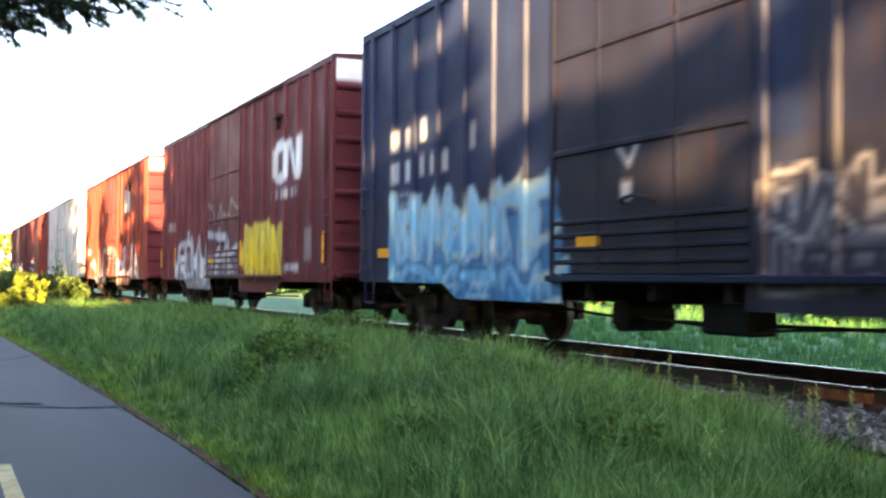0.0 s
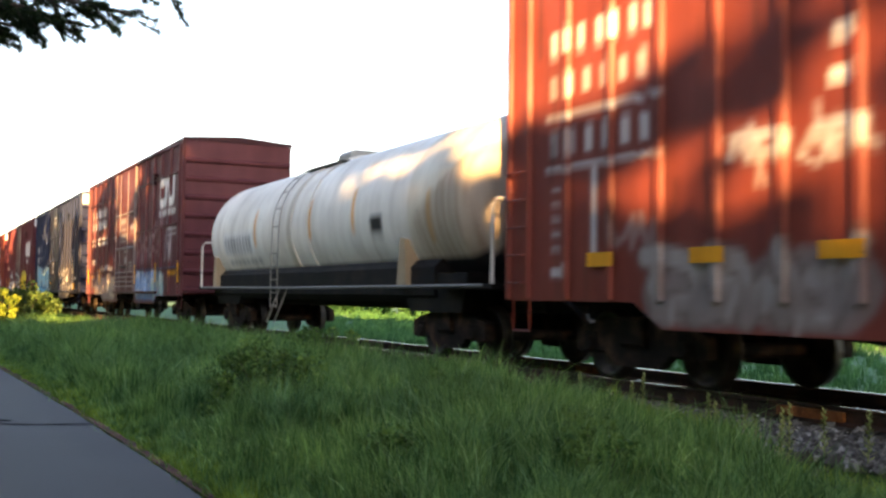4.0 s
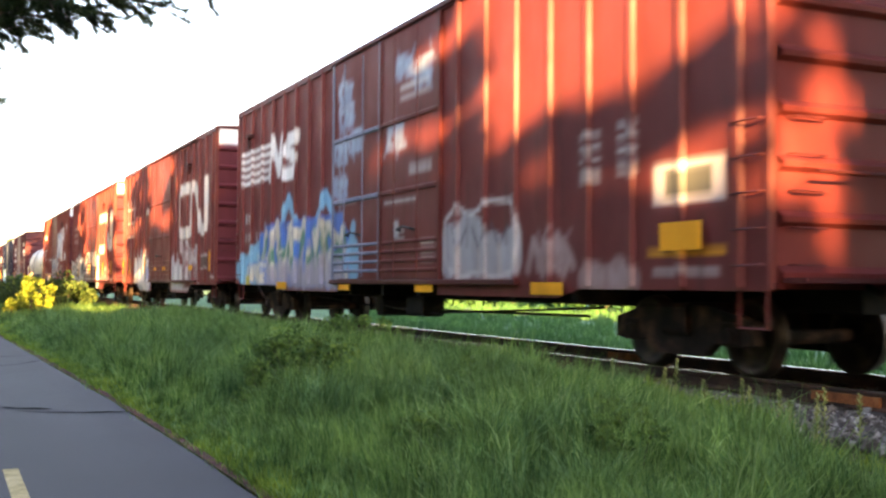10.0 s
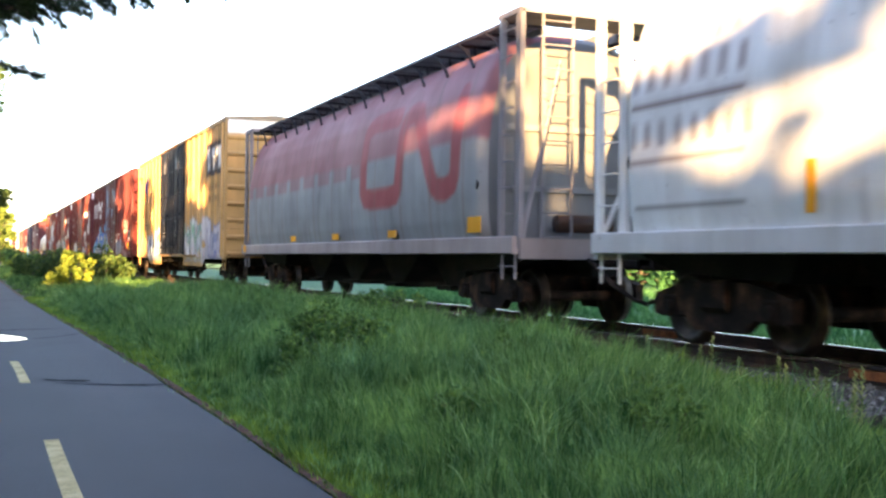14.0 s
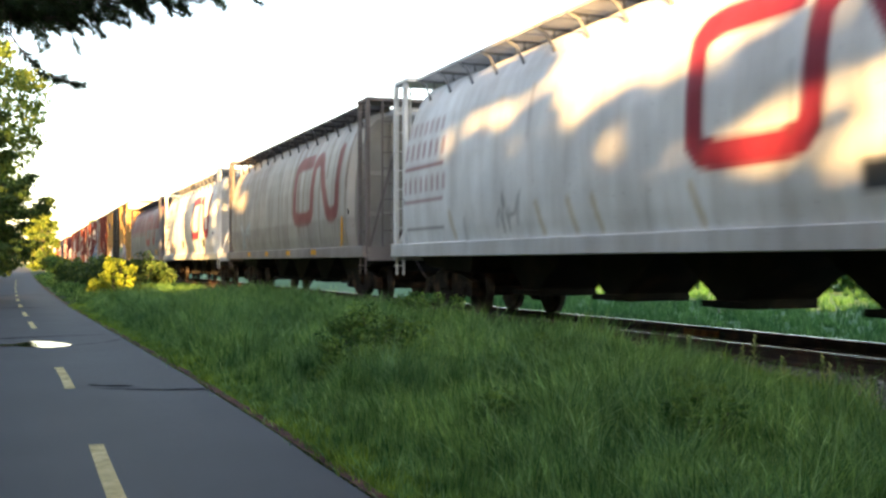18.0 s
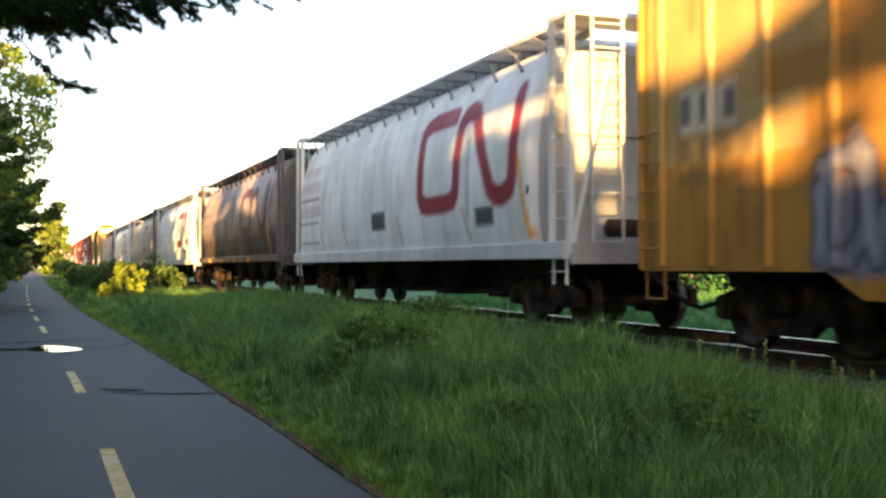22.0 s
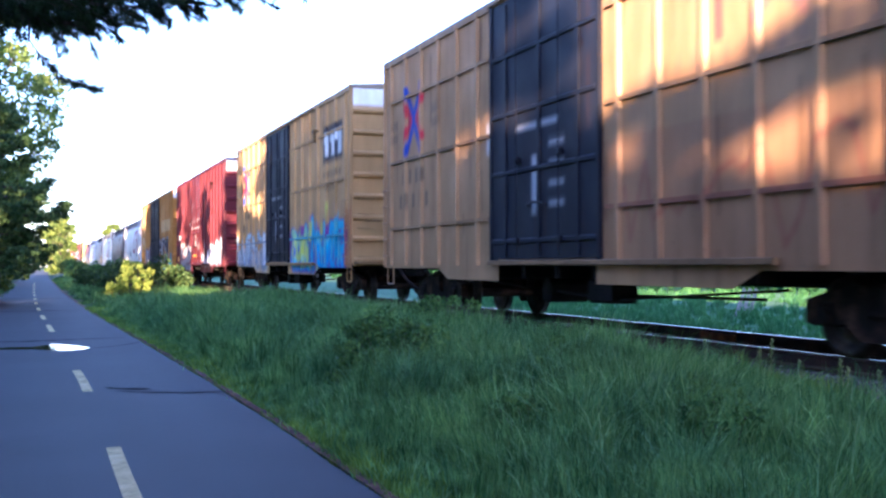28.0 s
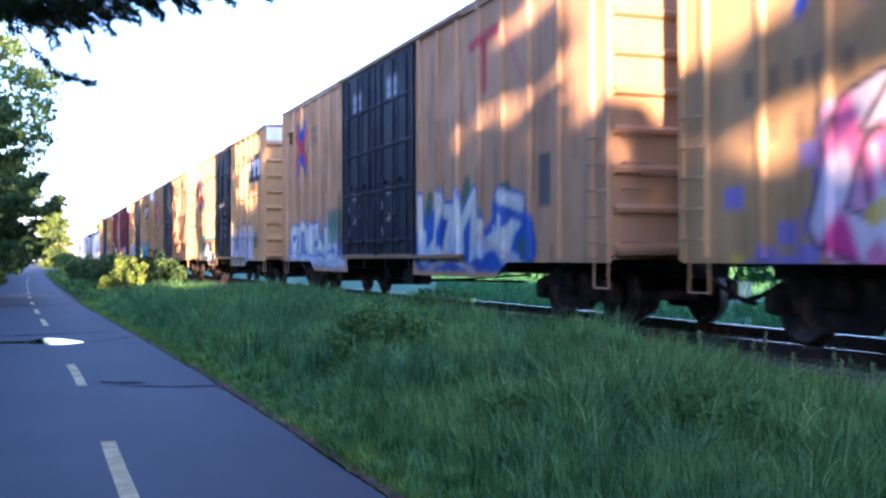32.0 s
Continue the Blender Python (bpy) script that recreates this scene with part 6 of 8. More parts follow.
    child("side_rail", Build().tube([(-1.5, -half + 0.3, 1.0), (-1.52, 0, 0.98), (-1.5, half - 0.3, 1.0)], 0.025, 6).done("side_rail", M_PAINT, colour=(0.22, 0.22, 0.21)), car, label="long grey handrail")
    for s in (-1, 1):
        y = s * (half - 0.12)
        child("end_rail", Build().tube([(-1.45, y, 0.98), (-1.45, y, 2.1), (-1.38, y - 0.02 * s, 2.2), (-0.4, y, 2.2)], 0.028, 6).tube([(1.45, y, 0.98), (1.45, y, 2.2), (0.4, y, 2.2)], 0.028, 6).done("end_rail", M_PAINT, colour=CREAM), car)
    st = Build().tube([(-1.5, half - 6.85, 0.95), (-1.6, half - 6.35, 0.25)], 0.02, 5).tube([(-1.5, half - 7.35, 0.95), (-1.6, half - 6.85, 0.25)], 0.02, 5)
    child("step_ladder", st.done("step_ladder", M_PAINT, colour=(0.22, 0.22, 0.20)), car)
    for u_ in (1.1, 12.65):
        child("saddle_bracket", Build().plate([(half - u_, 1.0), (half - u_ - 0.35, 1.0), (half - u_ - 0.3, 1.75), (half - u_ - 0.1, 1.8)], -1.4, -1.15).done("saddle_bracket", M_PAINT, colour=(0.42, 0.33, 0.22)), car)
    running_gear(car, half, 2.2)
    return car


def even(L, n, edge=0.55):
    return [edge + (L - 2 * edge) * i / (n - 1) for i in range(n)]


PALE, ICE, LILAC = (0.55, 0.57, 0.60), (0.42, 0.58, 0.66), (0.33, 0.32, 0.42)
YEL, TEAL, PINK, COBALT = (0.70, 0.52, 0.03), (0.02, 0.36, 0.52), (0.75, 0.18, 0.38), (0.04, 0.11, 0.46)


def cross_emblem(cv, u, z, s=1.0):
    """The red and blue crossed emblem."""
    red, blue = (0.50, 0.03, 0.05), (0.03, 0.07, 0.36)
    for side in (0, 1):
        x = lambda k: u + s * 1.25 * (k if side == 0 else 1 - k)
        cv.stroke([(x(0.02), z + 1.08 * s), (x(0.36), z + 0.68 * s), (x(0.02), z + 0.27 * s)], 0.19 * s, red)
    for up in (0, 1):
        y = lambda k: z + s * 1.35 * (k if up else 1 - k)
        cv.stroke([(u + 0.16 * s, y(1.0)), (u + 0.62 * s, y(0.54)), (u + 1.09 * s, y(1.0))], 0.19 * s, blue)


def name_block(cv, u0, u1, z0, z1):
    """A black name panel with three white marks."""
    cv.rect(u0, u1, z0, z1, (0.03, 0.03, 0.04))
    w = (u1 - u0) / 3
    for i in range(3):
        a = u0 + i * w + 0.12 * w
        cv.rect(a, a + 0.76 * w, z0 + 0.18 * (z1 - z0), z1 - 0.18 * (z1 - z0), WHITE)
        cv.rect(a, a + 0.24 * w, z0 + 0.18 * (z1 - z0), z1 - 0.45 * (z1 - z0), (0.03, 0.03, 0.04))


def door_notes(cv, d0, d1):
    """Small stencilled blocks on dark doors."""
    m = (d1 - d0) / 2
    for k in range(2):
        a = d0 + k * m
        for q in range(3):
            cv.rect(a + 0.9, a + 1.6, 4.25 + q * 0.16, 4.34 + q * 0.16, PALE, 0.7)
        for q in range(4):
            cv.rect(a + 0.35 + 0.5 * (q % 2), a + 0.62 + 0.5 * (q % 2), 1.35 + q * 0.28, 1.5 + q * 0.28, PALE, 0.6)
        cv.rect(a + 1.2, a + 1.36, 1.75, 2.05, WHITE, 0.8)


def art_plain_brown(cv):
    cv.bars(0.8, 3.6, 4, 0.2, 0.3, OFF)
    cv.scrawl(2, 14, 0.8, 2.0, [PALE, LILAC], BLACK, 8, 0.2)


def art_brown_two(cv):
    cv.rect(9, 16.5, 0.8, 5.2, (0.17, 0.03, 0.028))
    cv.scrawl(3, 8, 0.8, 2.0, [LILAC, PALE], BLACK, 4, 0.2)


def art_white_box(cv):
    cv.scrawl(2, 15, 0.7, 3.0, [WHITE, ICE, (0.2, 0.4, 0.25)], GREY, 6, 0.3)


def art_red_old(cv):
    cv.scrawl(0.8, 15.6, 0.55, 2.1, [LILAC, PALE, (0.5, 0.45, 0.4)], (0.12, 0.07, 0.08), 9, 0.22)
    cv.bars(12, 3.4, 2, 0.5, 0.9, OFF)


def art_maroon_emblem(cv):
    cv.ribbon(13.0, 15.0, 2.95, 3.95, 0.24, WHITE)
    cv.bars(12.7, 2.62, 6, 0.28, 0.2, OFF)
    cv.bars(0.8, 2.3, 6, 0.2, 0.3, OFF)
    cv.bars(13.9, 1.0, 3, 0.25, 0.16, OFF)
    cv.bars(15.2, 1.2, 2, 0.25, 0.7, OFF, alpha=0.5)
    cv.cloud(2.4, 10.0, 0.5, 1.6, (0.22, 0.23, 0.28), 14, 0.7)
    cv.piece(2.4, 10.0, 0.5, 2.2, [4, 8, 9, 1, 6, 5, 0], [(0.28, 0.31, 0.38), PALE, (0.42, 0.42, 0.45)], (0.06, 0.06, 0.08), 0.2, 0.06)
    cv.cloud(10.5, 13.5, 0.9, 2.2, (0.62, 0.50, 0.08), 7, 0.95)
    cv.piece(10.6, 13.5, 0.9, 2.3, [7, 9, 1], [YEL, (0.75, 0.62, 0.10)], (0.35, 0.24, 0.05), 0.24, 0.04)
    cv.tag(6.6, 10, 2.3, 2.9, OFF)


def art_blue(cv):
    cv.rect(0, 18, 0.4, 2.2, (0.024, 0.028, 0.05), 0.8)
    cv.rect(6.7, 10.4, 0.4, 5.2, (0.017, 0.015, 0.022), 0.7)
    cv.rect(11, 18, 0.4, 4.2, (0.020, 0.018, 0.026), 0.6)
    cv.bars(1.45, 3.0, 2, 0.36, 0.34, WHITE)
    cv.bars(2.55, 3.05, 1, 0.36, 0.36, WHITE)
    cv.bars(4.3, 2.75, 1, 0.3, 0.34, OFF, alpha=0.6)
    cv.bars(1.45, 2.45, 2, 0.36, 0.34, WHITE)
    cv.bars(3.35, 2.5, 1, 0.36, 0.32, OFF)
    cv.bars(2.5, 2.5, 2, 0.3, 0.32, OFF)
    for q in range(4):
        cv.rect(8.3, 9.2, 4.15 + q * 0.13, 4.21 + q * 0.13, OFF, 0.8)
    for q in range(7):
        cv.bars(1.5, 1.3 + q * 0.15, 3, 0.16, 0.07, OFF, alpha=0.5)
        cv.bars(15.0, 1.75 + q * 0.16, 3, 0.16, 0.06, OFF, alpha=0.55)
    for q in range(2):
        cv.rect(15.2, 16.4, 0.95 + 0.5 * q, 1.0 + 0.5 * q, PALE, 0.6)
        cv.rect(15.2 + 1.15 * q, 15.27 + 1.15 * q, 0.95, 1.5, PALE, 0.6)
    cv.cloud(1.5, 6.7, 0.5, 2.0, (0.07, 0.26, 0.46), 9, 0.85)
    cv.piece(1.5, 6.6, 0.95, 2.25, [1, 7, 9, 4, 7, 3, 2], [(0.08, 0.30, 0.55), (0.20, 0.52, 0.74), (0.36, 0.64, 0.78)], (0.42, 0.56, 0.55), 0.17, 0.06, shadow=(0.05, 0.14, 0.30), shine=(0.55, 0.70, 0.66))
    cv.piece(1.4, 6.9, 0.45, 1.10, [0, 5, 9, 1, 6, 7, 4, 9], [(0.04, 0.20, 0.42), (0.15, 0.46, 0.68)], (0.03, 0.12, 0.26), 0.16, 0.05, shine=(0.50, 0.64, 0.62))
    for a, b in ((6.6, 1.4), (6.8, 0.95), (6.95, 0.6), (5.6, 2.1)):
        cv.stroke([(a - 0.5, b - 0.1), (a, b), (a + 0.25, b + 0.12)], 0.13, (0.50, 0.62, 0.58), 0.85)
    cv.piece(10.5, 13.8, 1.25, 1.98, [8, 9, 1, 4, 4, 1], [(0.05, 0.05, 0.07), (0.025, 0.025, 0.04)], (0.34, 0.34, 0.36), 0.11, 0.05)
    cv.piece(10.5, 13.6, 0.75, 1.28, [2, 6, 4, 7, 7, 1], [(0.03, 0.03, 0.05), (0.02, 0.02, 0.035)], (0.20, 0.20, 0.23), 0.11, 0.045)
    cv.tag(13.0, 15.2, 0.62, 1.2, (0.26, 0.26, 0.28), 0.08, 4, 0.7)
    cv.rect(8.2, 8.4, 1.75, 1.95, PALE, 0.8)
    cv.stroke([(8.15, 2.35), (8.35, 2.15), (8.5, 2.35)], 0.07, PALE, 0.7)


def art_brown_grid(cv):
    for q in range(2):
        cv.bars(1.05, 3.78 - q * 0.46, 3, 0.34, 0.32, WHITE, 0.06)
        cv.bars(2.78, 3.78 - q * 0.46, 2, 0.34, 0.32, WHITE, 0.06)
        cv.bars(3.85, 3.78 - q * 0.46, 2, 0.3, 0.32, WHITE, 0.06)
    cv.bars(1.05, 2.68, 3, 0.34, 0.30, WHITE, 0.06)
    cv.bars(2.75, 2.68, 3, 0.26, 0.30, WHITE, 0.06)
    cv.bars(3.9, 2.68, 3, 0.26, 0.30, WHITE, 0.06)
    for z in (1.95, 2.08):
        cv.rect(1.0, 2.05, z, z + 0.05, OFF, 0.7)
    for q in range(4):
        cv.rect(1.0, 1.9, 1.05 + q * 0.14, 1.10 + q * 0.14, OFF, 0.6)
    cv.rect(1.0, 1.9, 1.42, 1.47, SIGNAL, 0.7)
    for u, z, w, n in ((7.6, 3.05, 1.0, 4), (7.6, 2.62, 1.1, 3), (9.4, 2.9, 1.0, 3), (8.3, 2.25, 0.7, 2), (8.5, 1.55, 0.5, 2), (9.2, 1.6, 0.6, 3)):
        for q in range(n):
            cv.rect(u, u + w, z + q * 0.12, z + 0.05 + q * 0.12, OFF, 0.6)
    cv.rect(8.45, 8.75, 1.85, 2.1, PALE, 0.7)
    cv.ribbon(13.8, 15.8, 3.42, 4.35, 0.25, WHITE)
    cv.bars(13.75, 3.18, 4, 0.2, 0.17, WHITE)
    cv.bars(15.0, 3.18, 4, 0.18, 0.17, WHITE)
    cv.cloud(10.4, 13.0, 1.75, 2.6, (0.16, 0.07, 0.085), 9, 0.5)
    for u0, z0, n in ((10.5, 1.75, 9), (11.5, 1.9, 8), (12.4, 2.1, 9), (13.4, 2.2, 8)):
        for q in range(n):
            a, b = u0 + cv.rng.uniform(0, 1.1), z0 + cv.rng.uniform(0, 0.85)
            cv.stroke([(a, b), (a + cv.rng.uniform(-0.08, 0.12), b + cv.rng.uniform(0.05, 0.35))], cv.rng.uniform(0.06, 0.15), (0.42, 0.34, 0.35), cv.rng.uniform(0.3, 0.65))
    cv.tag(11.0, 13.9, 1.9, 2.7, (0.42, 0.34, 0.35), 0.06, 4, 0.45)
    cv.tag(14.6, 15.6, 1.7, 3.2, PALE, 0.06, 4, 0.5)
    for q in range(2):
        cv.rect(15.0, 16.1, 2.55 + q * 0.16, 2.61 + q * 0.16, OFF, 0.7)
    cv.rect(15.1, 16.2, 1.38, 1.50, SIGNAL, 0.8)
    cv.cloud(10.35, 14.5, 0.62, 1.68, (0.13, 0.25, 0.47), 9, 0.9)
    cv.rect(10.35, 14.5, 0.62, 1.15, (0.13, 0.25, 0.47), 0.8)
    cv.piece(10.4, 13.2, 0.66, 1.62, [5, 9, 1, 4, 3], [(0.12, 0.25, 0.50), (0.20, 0.38, 0.66), (0.42, 0.48, 0.58)], (0.08, 0.15, 0.32), 0.17, 0.04, shine=(0.55, 0.56, 0.60))
    cv.piece(12.9, 14.5, 0.66, 1.62, [2, 1, 6], [(0.24, 0.40, 0.40), (0.42, 0.44, 0.40)], (0.12, 0.22, 0.40), 0.17, 0.04)
    cv.rect(12.7, 13.25, 1.22, 1.55, PALE, 0.7)
    cv.rect(12.78, 13.17, 1.28, 1.49, (0.10, 0.22, 0.48), 0.9)
    cv.dots(13.4, 14.4, 0.65, 0.9, [(0.6, 0.12, 0.2), (0.2, 0.5, 0.4)], 4)
    cv.cloud(2.0, 6.35, 0.58, 1.72, (0.25, 0.20, 0.205), 9, 0.95)
    cv.rect(2.0, 6.35, 0.58, 1.3, (0.25, 0.20, 0.205), 0.95)
    cv.stroke([(3.1, 1.70), (3.6, 1.85), (4.0, 1.72), (4.6, 1.86), (5.3, 1.72), (5.9, 1.75)], 0.14, (0.48, 0.44, 0.42), 0.9)
    for a, h in ((2.6, 0.25), (3.55, 0.35), (4.6, 0.5), (5.1, 0.3), (5.5, 0.35), (5.9, 0.7), (6.15, 0.4)):
        cv.stroke([(a, 0.95), (a + 0.08, 0.95 + h)], 0.17, (0.52, 0.46, 0.36), 0.85)
    cv.stroke([(5.3, 0.8), (6.2, 0.7)], 0.10, (0.52, 0.46, 0.36), 0.8)


def art_tank(cv):
    cv.rect(2.05, 4.55, 1.78, 2.28, WHITE, 0.9)
    cv.bars(2.2, 1.86, 9, 0.2, 0.32, BLACK, 0.25)
    cv.bars(2.25, 1.6, 8, 0.25, 0.06, (0.3, 0.3, 0.3))
    for u, z in ((4.65, 2.15), (8.35, 2.15), (10.65, 2.2), (13.75, 1.9)):
        cv.rect(u, u + 0.13, z - 0.2, z + 0.55, SIGNAL)
    cv.rect(11.5, 12.0, 1.88, 2.25, BLACK)
    cv.stroke([(7.05, 1.3), (7.25, 3.5)], 0.3, (0.42, 0.36, 0.24), 0.5)
    cv.rect(13.05, 17, 0.8, 4.0, (0.50, 0.44, 0.30), 0.5)
    for q in range(10):
        cv.stroke([(13.4 + 0.2 * q, 2.0 + 0.12 * q), (13.5 + 0.2 * q, 1.3)], 0.3, (0.22, 0.11, 0.05), 0.35)


def art_red_tagged(cv):
    cv.bars(1.0, 3.78, 3, 0.26, 0.30, WHITE, 0.1, alpha=0.8)
    cv.bars(1.95, 3.78, 2, 0.26, 0.30, WHITE, 0.1, alpha=0.9)
    cv.bars(2.6, 3.78, 2, 0.24, 0.30, WHITE, 0.1, alpha=0.8)
    cv.bars(1.0, 3.25, 6, 0.26, 0.30, WHITE, alpha=0.5)
    cv.rect(0.9, 3.2, 3.0, 3.04, WHITE, 0.8)
    cv.bars(1.0, 2.55, 2, 0.28, 0.30, WHITE, alpha=0.5)
    cv.bars(1.75, 2.55, 4, 0.26, 0.30, WHITE, alpha=0.75)
    cv.rect(0.9, 3.2, 2.38, 2.42, WHITE, 0.8)
    cv.rect(1.90, 1.99, 1.28, 2.36, WHITE, 0.8)
    for q in range(5):
        cv.rect(1.05, 1.3, 1.4 + q * 0.18, 1.46 + q * 0.18, OFF, 0.5)
    cv.rect(1.05, 1.4, 1.1, 1.2, WHITE, 0.7)
    for u, z in ((5.5, 3.08), (5.45, 2.70), (6.3, 3.05), (6.2, 2.5)):
        cv.rect(u, u + 0.28, z, z + 0.13, WHITE, 0.85)
    cv.piece(4.2, 4.95, 2.1, 2.5, [4, 8], [(0.42, 0.36, 0.34), PALE], (0.30, 0.20, 0.18), 0.10, 0.02, alpha=0.6)
    cv.piece(5.2, 5.9, 2.05, 2.45, [1, 4], [(0.42, 0.36, 0.34), PALE], (0.30, 0.20, 0.18), 0.10, 0.02, alpha=0.55)
    cv.tag(2.3, 3.2, 1.2, 1.8, (0.36, 0.31, 0.30), 0.09, 3, 0.5)
    cv.cloud(3.0, 5.8, 0.55, 1.35, (0.24, 0.20, 0.19), 7, 0.8)
    cv.piece(3.0, 5.7, 0.55, 1.4, [8, 5, 9, 1], [(0.26, 0.22, 0.21), (0.40, 0.36, 0.34)], (0.16, 0.11, 0.10), 0.2, 0.04, alpha=0.85)
    cv.cloud(6.4, 10.2, 1.05, 2.55, (0.34, 0.35, 0.36), 9, 0.8)
    cv.rect(6.4, 10.2, 1.05, 1.9, (0.34, 0.35, 0.36), 0.75)
    cv.piece(6.5, 10.2, 1.75, 2.55, [3, 9, 0, 1, 7], [(0.44, 0.46, 0.47), PALE], (0.09, 0.20, 0.34), 0.18, 0.06)
    cv.piece(6.5, 9.4, 1.08, 1.8, [8, 9, 1, 4], [(0.30, 0.31, 0.33), PALE], (0.12, 0.24, 0.36), 0.17, 0.05)
    cv.stroke([(9.2, 1.3), (9.6, 1.8), (10.0, 1.4)], 0.25, (0.40, 0.24, 0.16), 0.8)
    cv.rect(9.8, 10.2, 1.1, 2.5, (0.52, 0.45, 0.36), 0.6)
    cv.rect(6.6, 6.68, 1.0, 3.2, (0.5, 0.42, 0.36), 0.8)
    cv.cloud(10.4, 12.9, 2.35, 4.1, (0.36, 0.42, 0.46), 5, 0.8)
    cv.piece(10.4, 12.9, 2.4, 4.1, [1, 4, 8], [(0.36, 0.42, 0.48), PALE, ICE], (0.18, 0.24, 0.32), 0.3, 0.06)
    cv.ribbon(11.3, 15.5, 2.1, 4.2, 0.42, OFF, 0.5)
    cv.stroke([(13.0, 2.3), (13.2, 4.0), (13.7, 4.1), (14.6, 2.4), (15.1, 2.3), (15.4, 4.2)], 0.38, OFF)
    cv.piece(10.8, 13.2, 0.7, 2.1, [6, 4, 5], [(0.30, 0.16, 0.11), (0.5, 0.34, 0.24)], (0.12, 0.15, 0.2), 0.16, 0.05, alpha=0.7)
    cv.tag(13, 16, 0.8, 2.0, (0.45, 0.35, 0.3), 0.08, 5, 0.4)


def art_red_mural(cv):
    cv.ribbon(11.35, 15.65, 2.15, 4.05, 0.36, (0.62, 0.60, 0.56))
    for q in range(3):
        cv.bars(1.4, 2.95 + 0.36 * q, 4, 0.22, 0.22, OFF, alpha=0.35)
    cv.cloud(0.0, 10.9, 0.48, 2.1, (0.42, 0.43, 0.41), 20, 0.95)
    cv.rect(0.0, 10.9, 0.48, 1.5, (0.42, 0.43, 0.41), 0.9)
    cv.piece(0.1, 5.8, 0.62, 2.35, [4, 9, 5, 8, 7, 0], [(0.36, 0.37, 0.36), (0.56, 0.56, 0.53)], (0.014, 0.014, 0.018), 0.20, 0.075, shadow=(0.28, 0.29, 0.28), shine=(0.66, 0.66, 0.63))
    cv.piece(5.7, 10.8, 1.05, 2.55, [2, 6, 9, 1, 4], [(0.34, 0.35, 0.34), (0.54, 0.54, 0.52)], (0.014, 0.014, 0.018), 0.22, 0.075, shadow=(0.30, 0.31, 0.30), shine=(0.64, 0.64, 0.61))
    for z in (0.8, 0.95, 1.1):
        cv.stroke([(6.2, z), (9.4, z - 0.02)], 0.05, (0.05, 0.05, 0.055), 0.8)
    cv.stroke([(3.4, 0.7), (4.0, 0.55), (5.5, 0.6), (6.4, 0.85)], 0.09, (0.03, 0.03, 0.035), 0.9)
    for u, z in ((2.4, 1.05), (7.6, 1.35), (10.35, 1.2), (0.2, 1.35)):
        cv.rect(u, u + 0.3, z, z + 0.34, (0.74, 0.58, 0.06), 0.85)
    for z in (0.72, 1.02, 1.32, 1.66, 1.95):
        cv.rect(10.75, 11.15 + 0.5 * math.sin(z * 9) ** 2, z - 0.05, z + 0.14, (0.16, 0.50, 0.58), 0.95)
    cv.cloud(10.55, 11.2, 0.6, 2.2, (0.26, 0.56, 0.62), 2, 0.8)
    cv.rect(0.0, 0.32, 0.75, 1.75, ICE, 0.8)
    cv.piece(12.0, 14.6, 0.8, 1.55, [1, 4, 7], [(0.24, 0.10, 0.10), (0.30, 0.20, 0.21)], (0.30, 0.24, 0.26), 0.12, 0.03, alpha=0.45)
    cv.rect(14.6, 15.2, 1.3, 1.62, (0.10, 0.07, 0.06), 0.9)
    for z in (1.28, 1.62):
        cv.rect(14.55, 15.25, z, z + 0.05, PALE, 0.8)
    cv.rect(15.4, 16.1, 0.9, 0.98, OFF, 0.7)


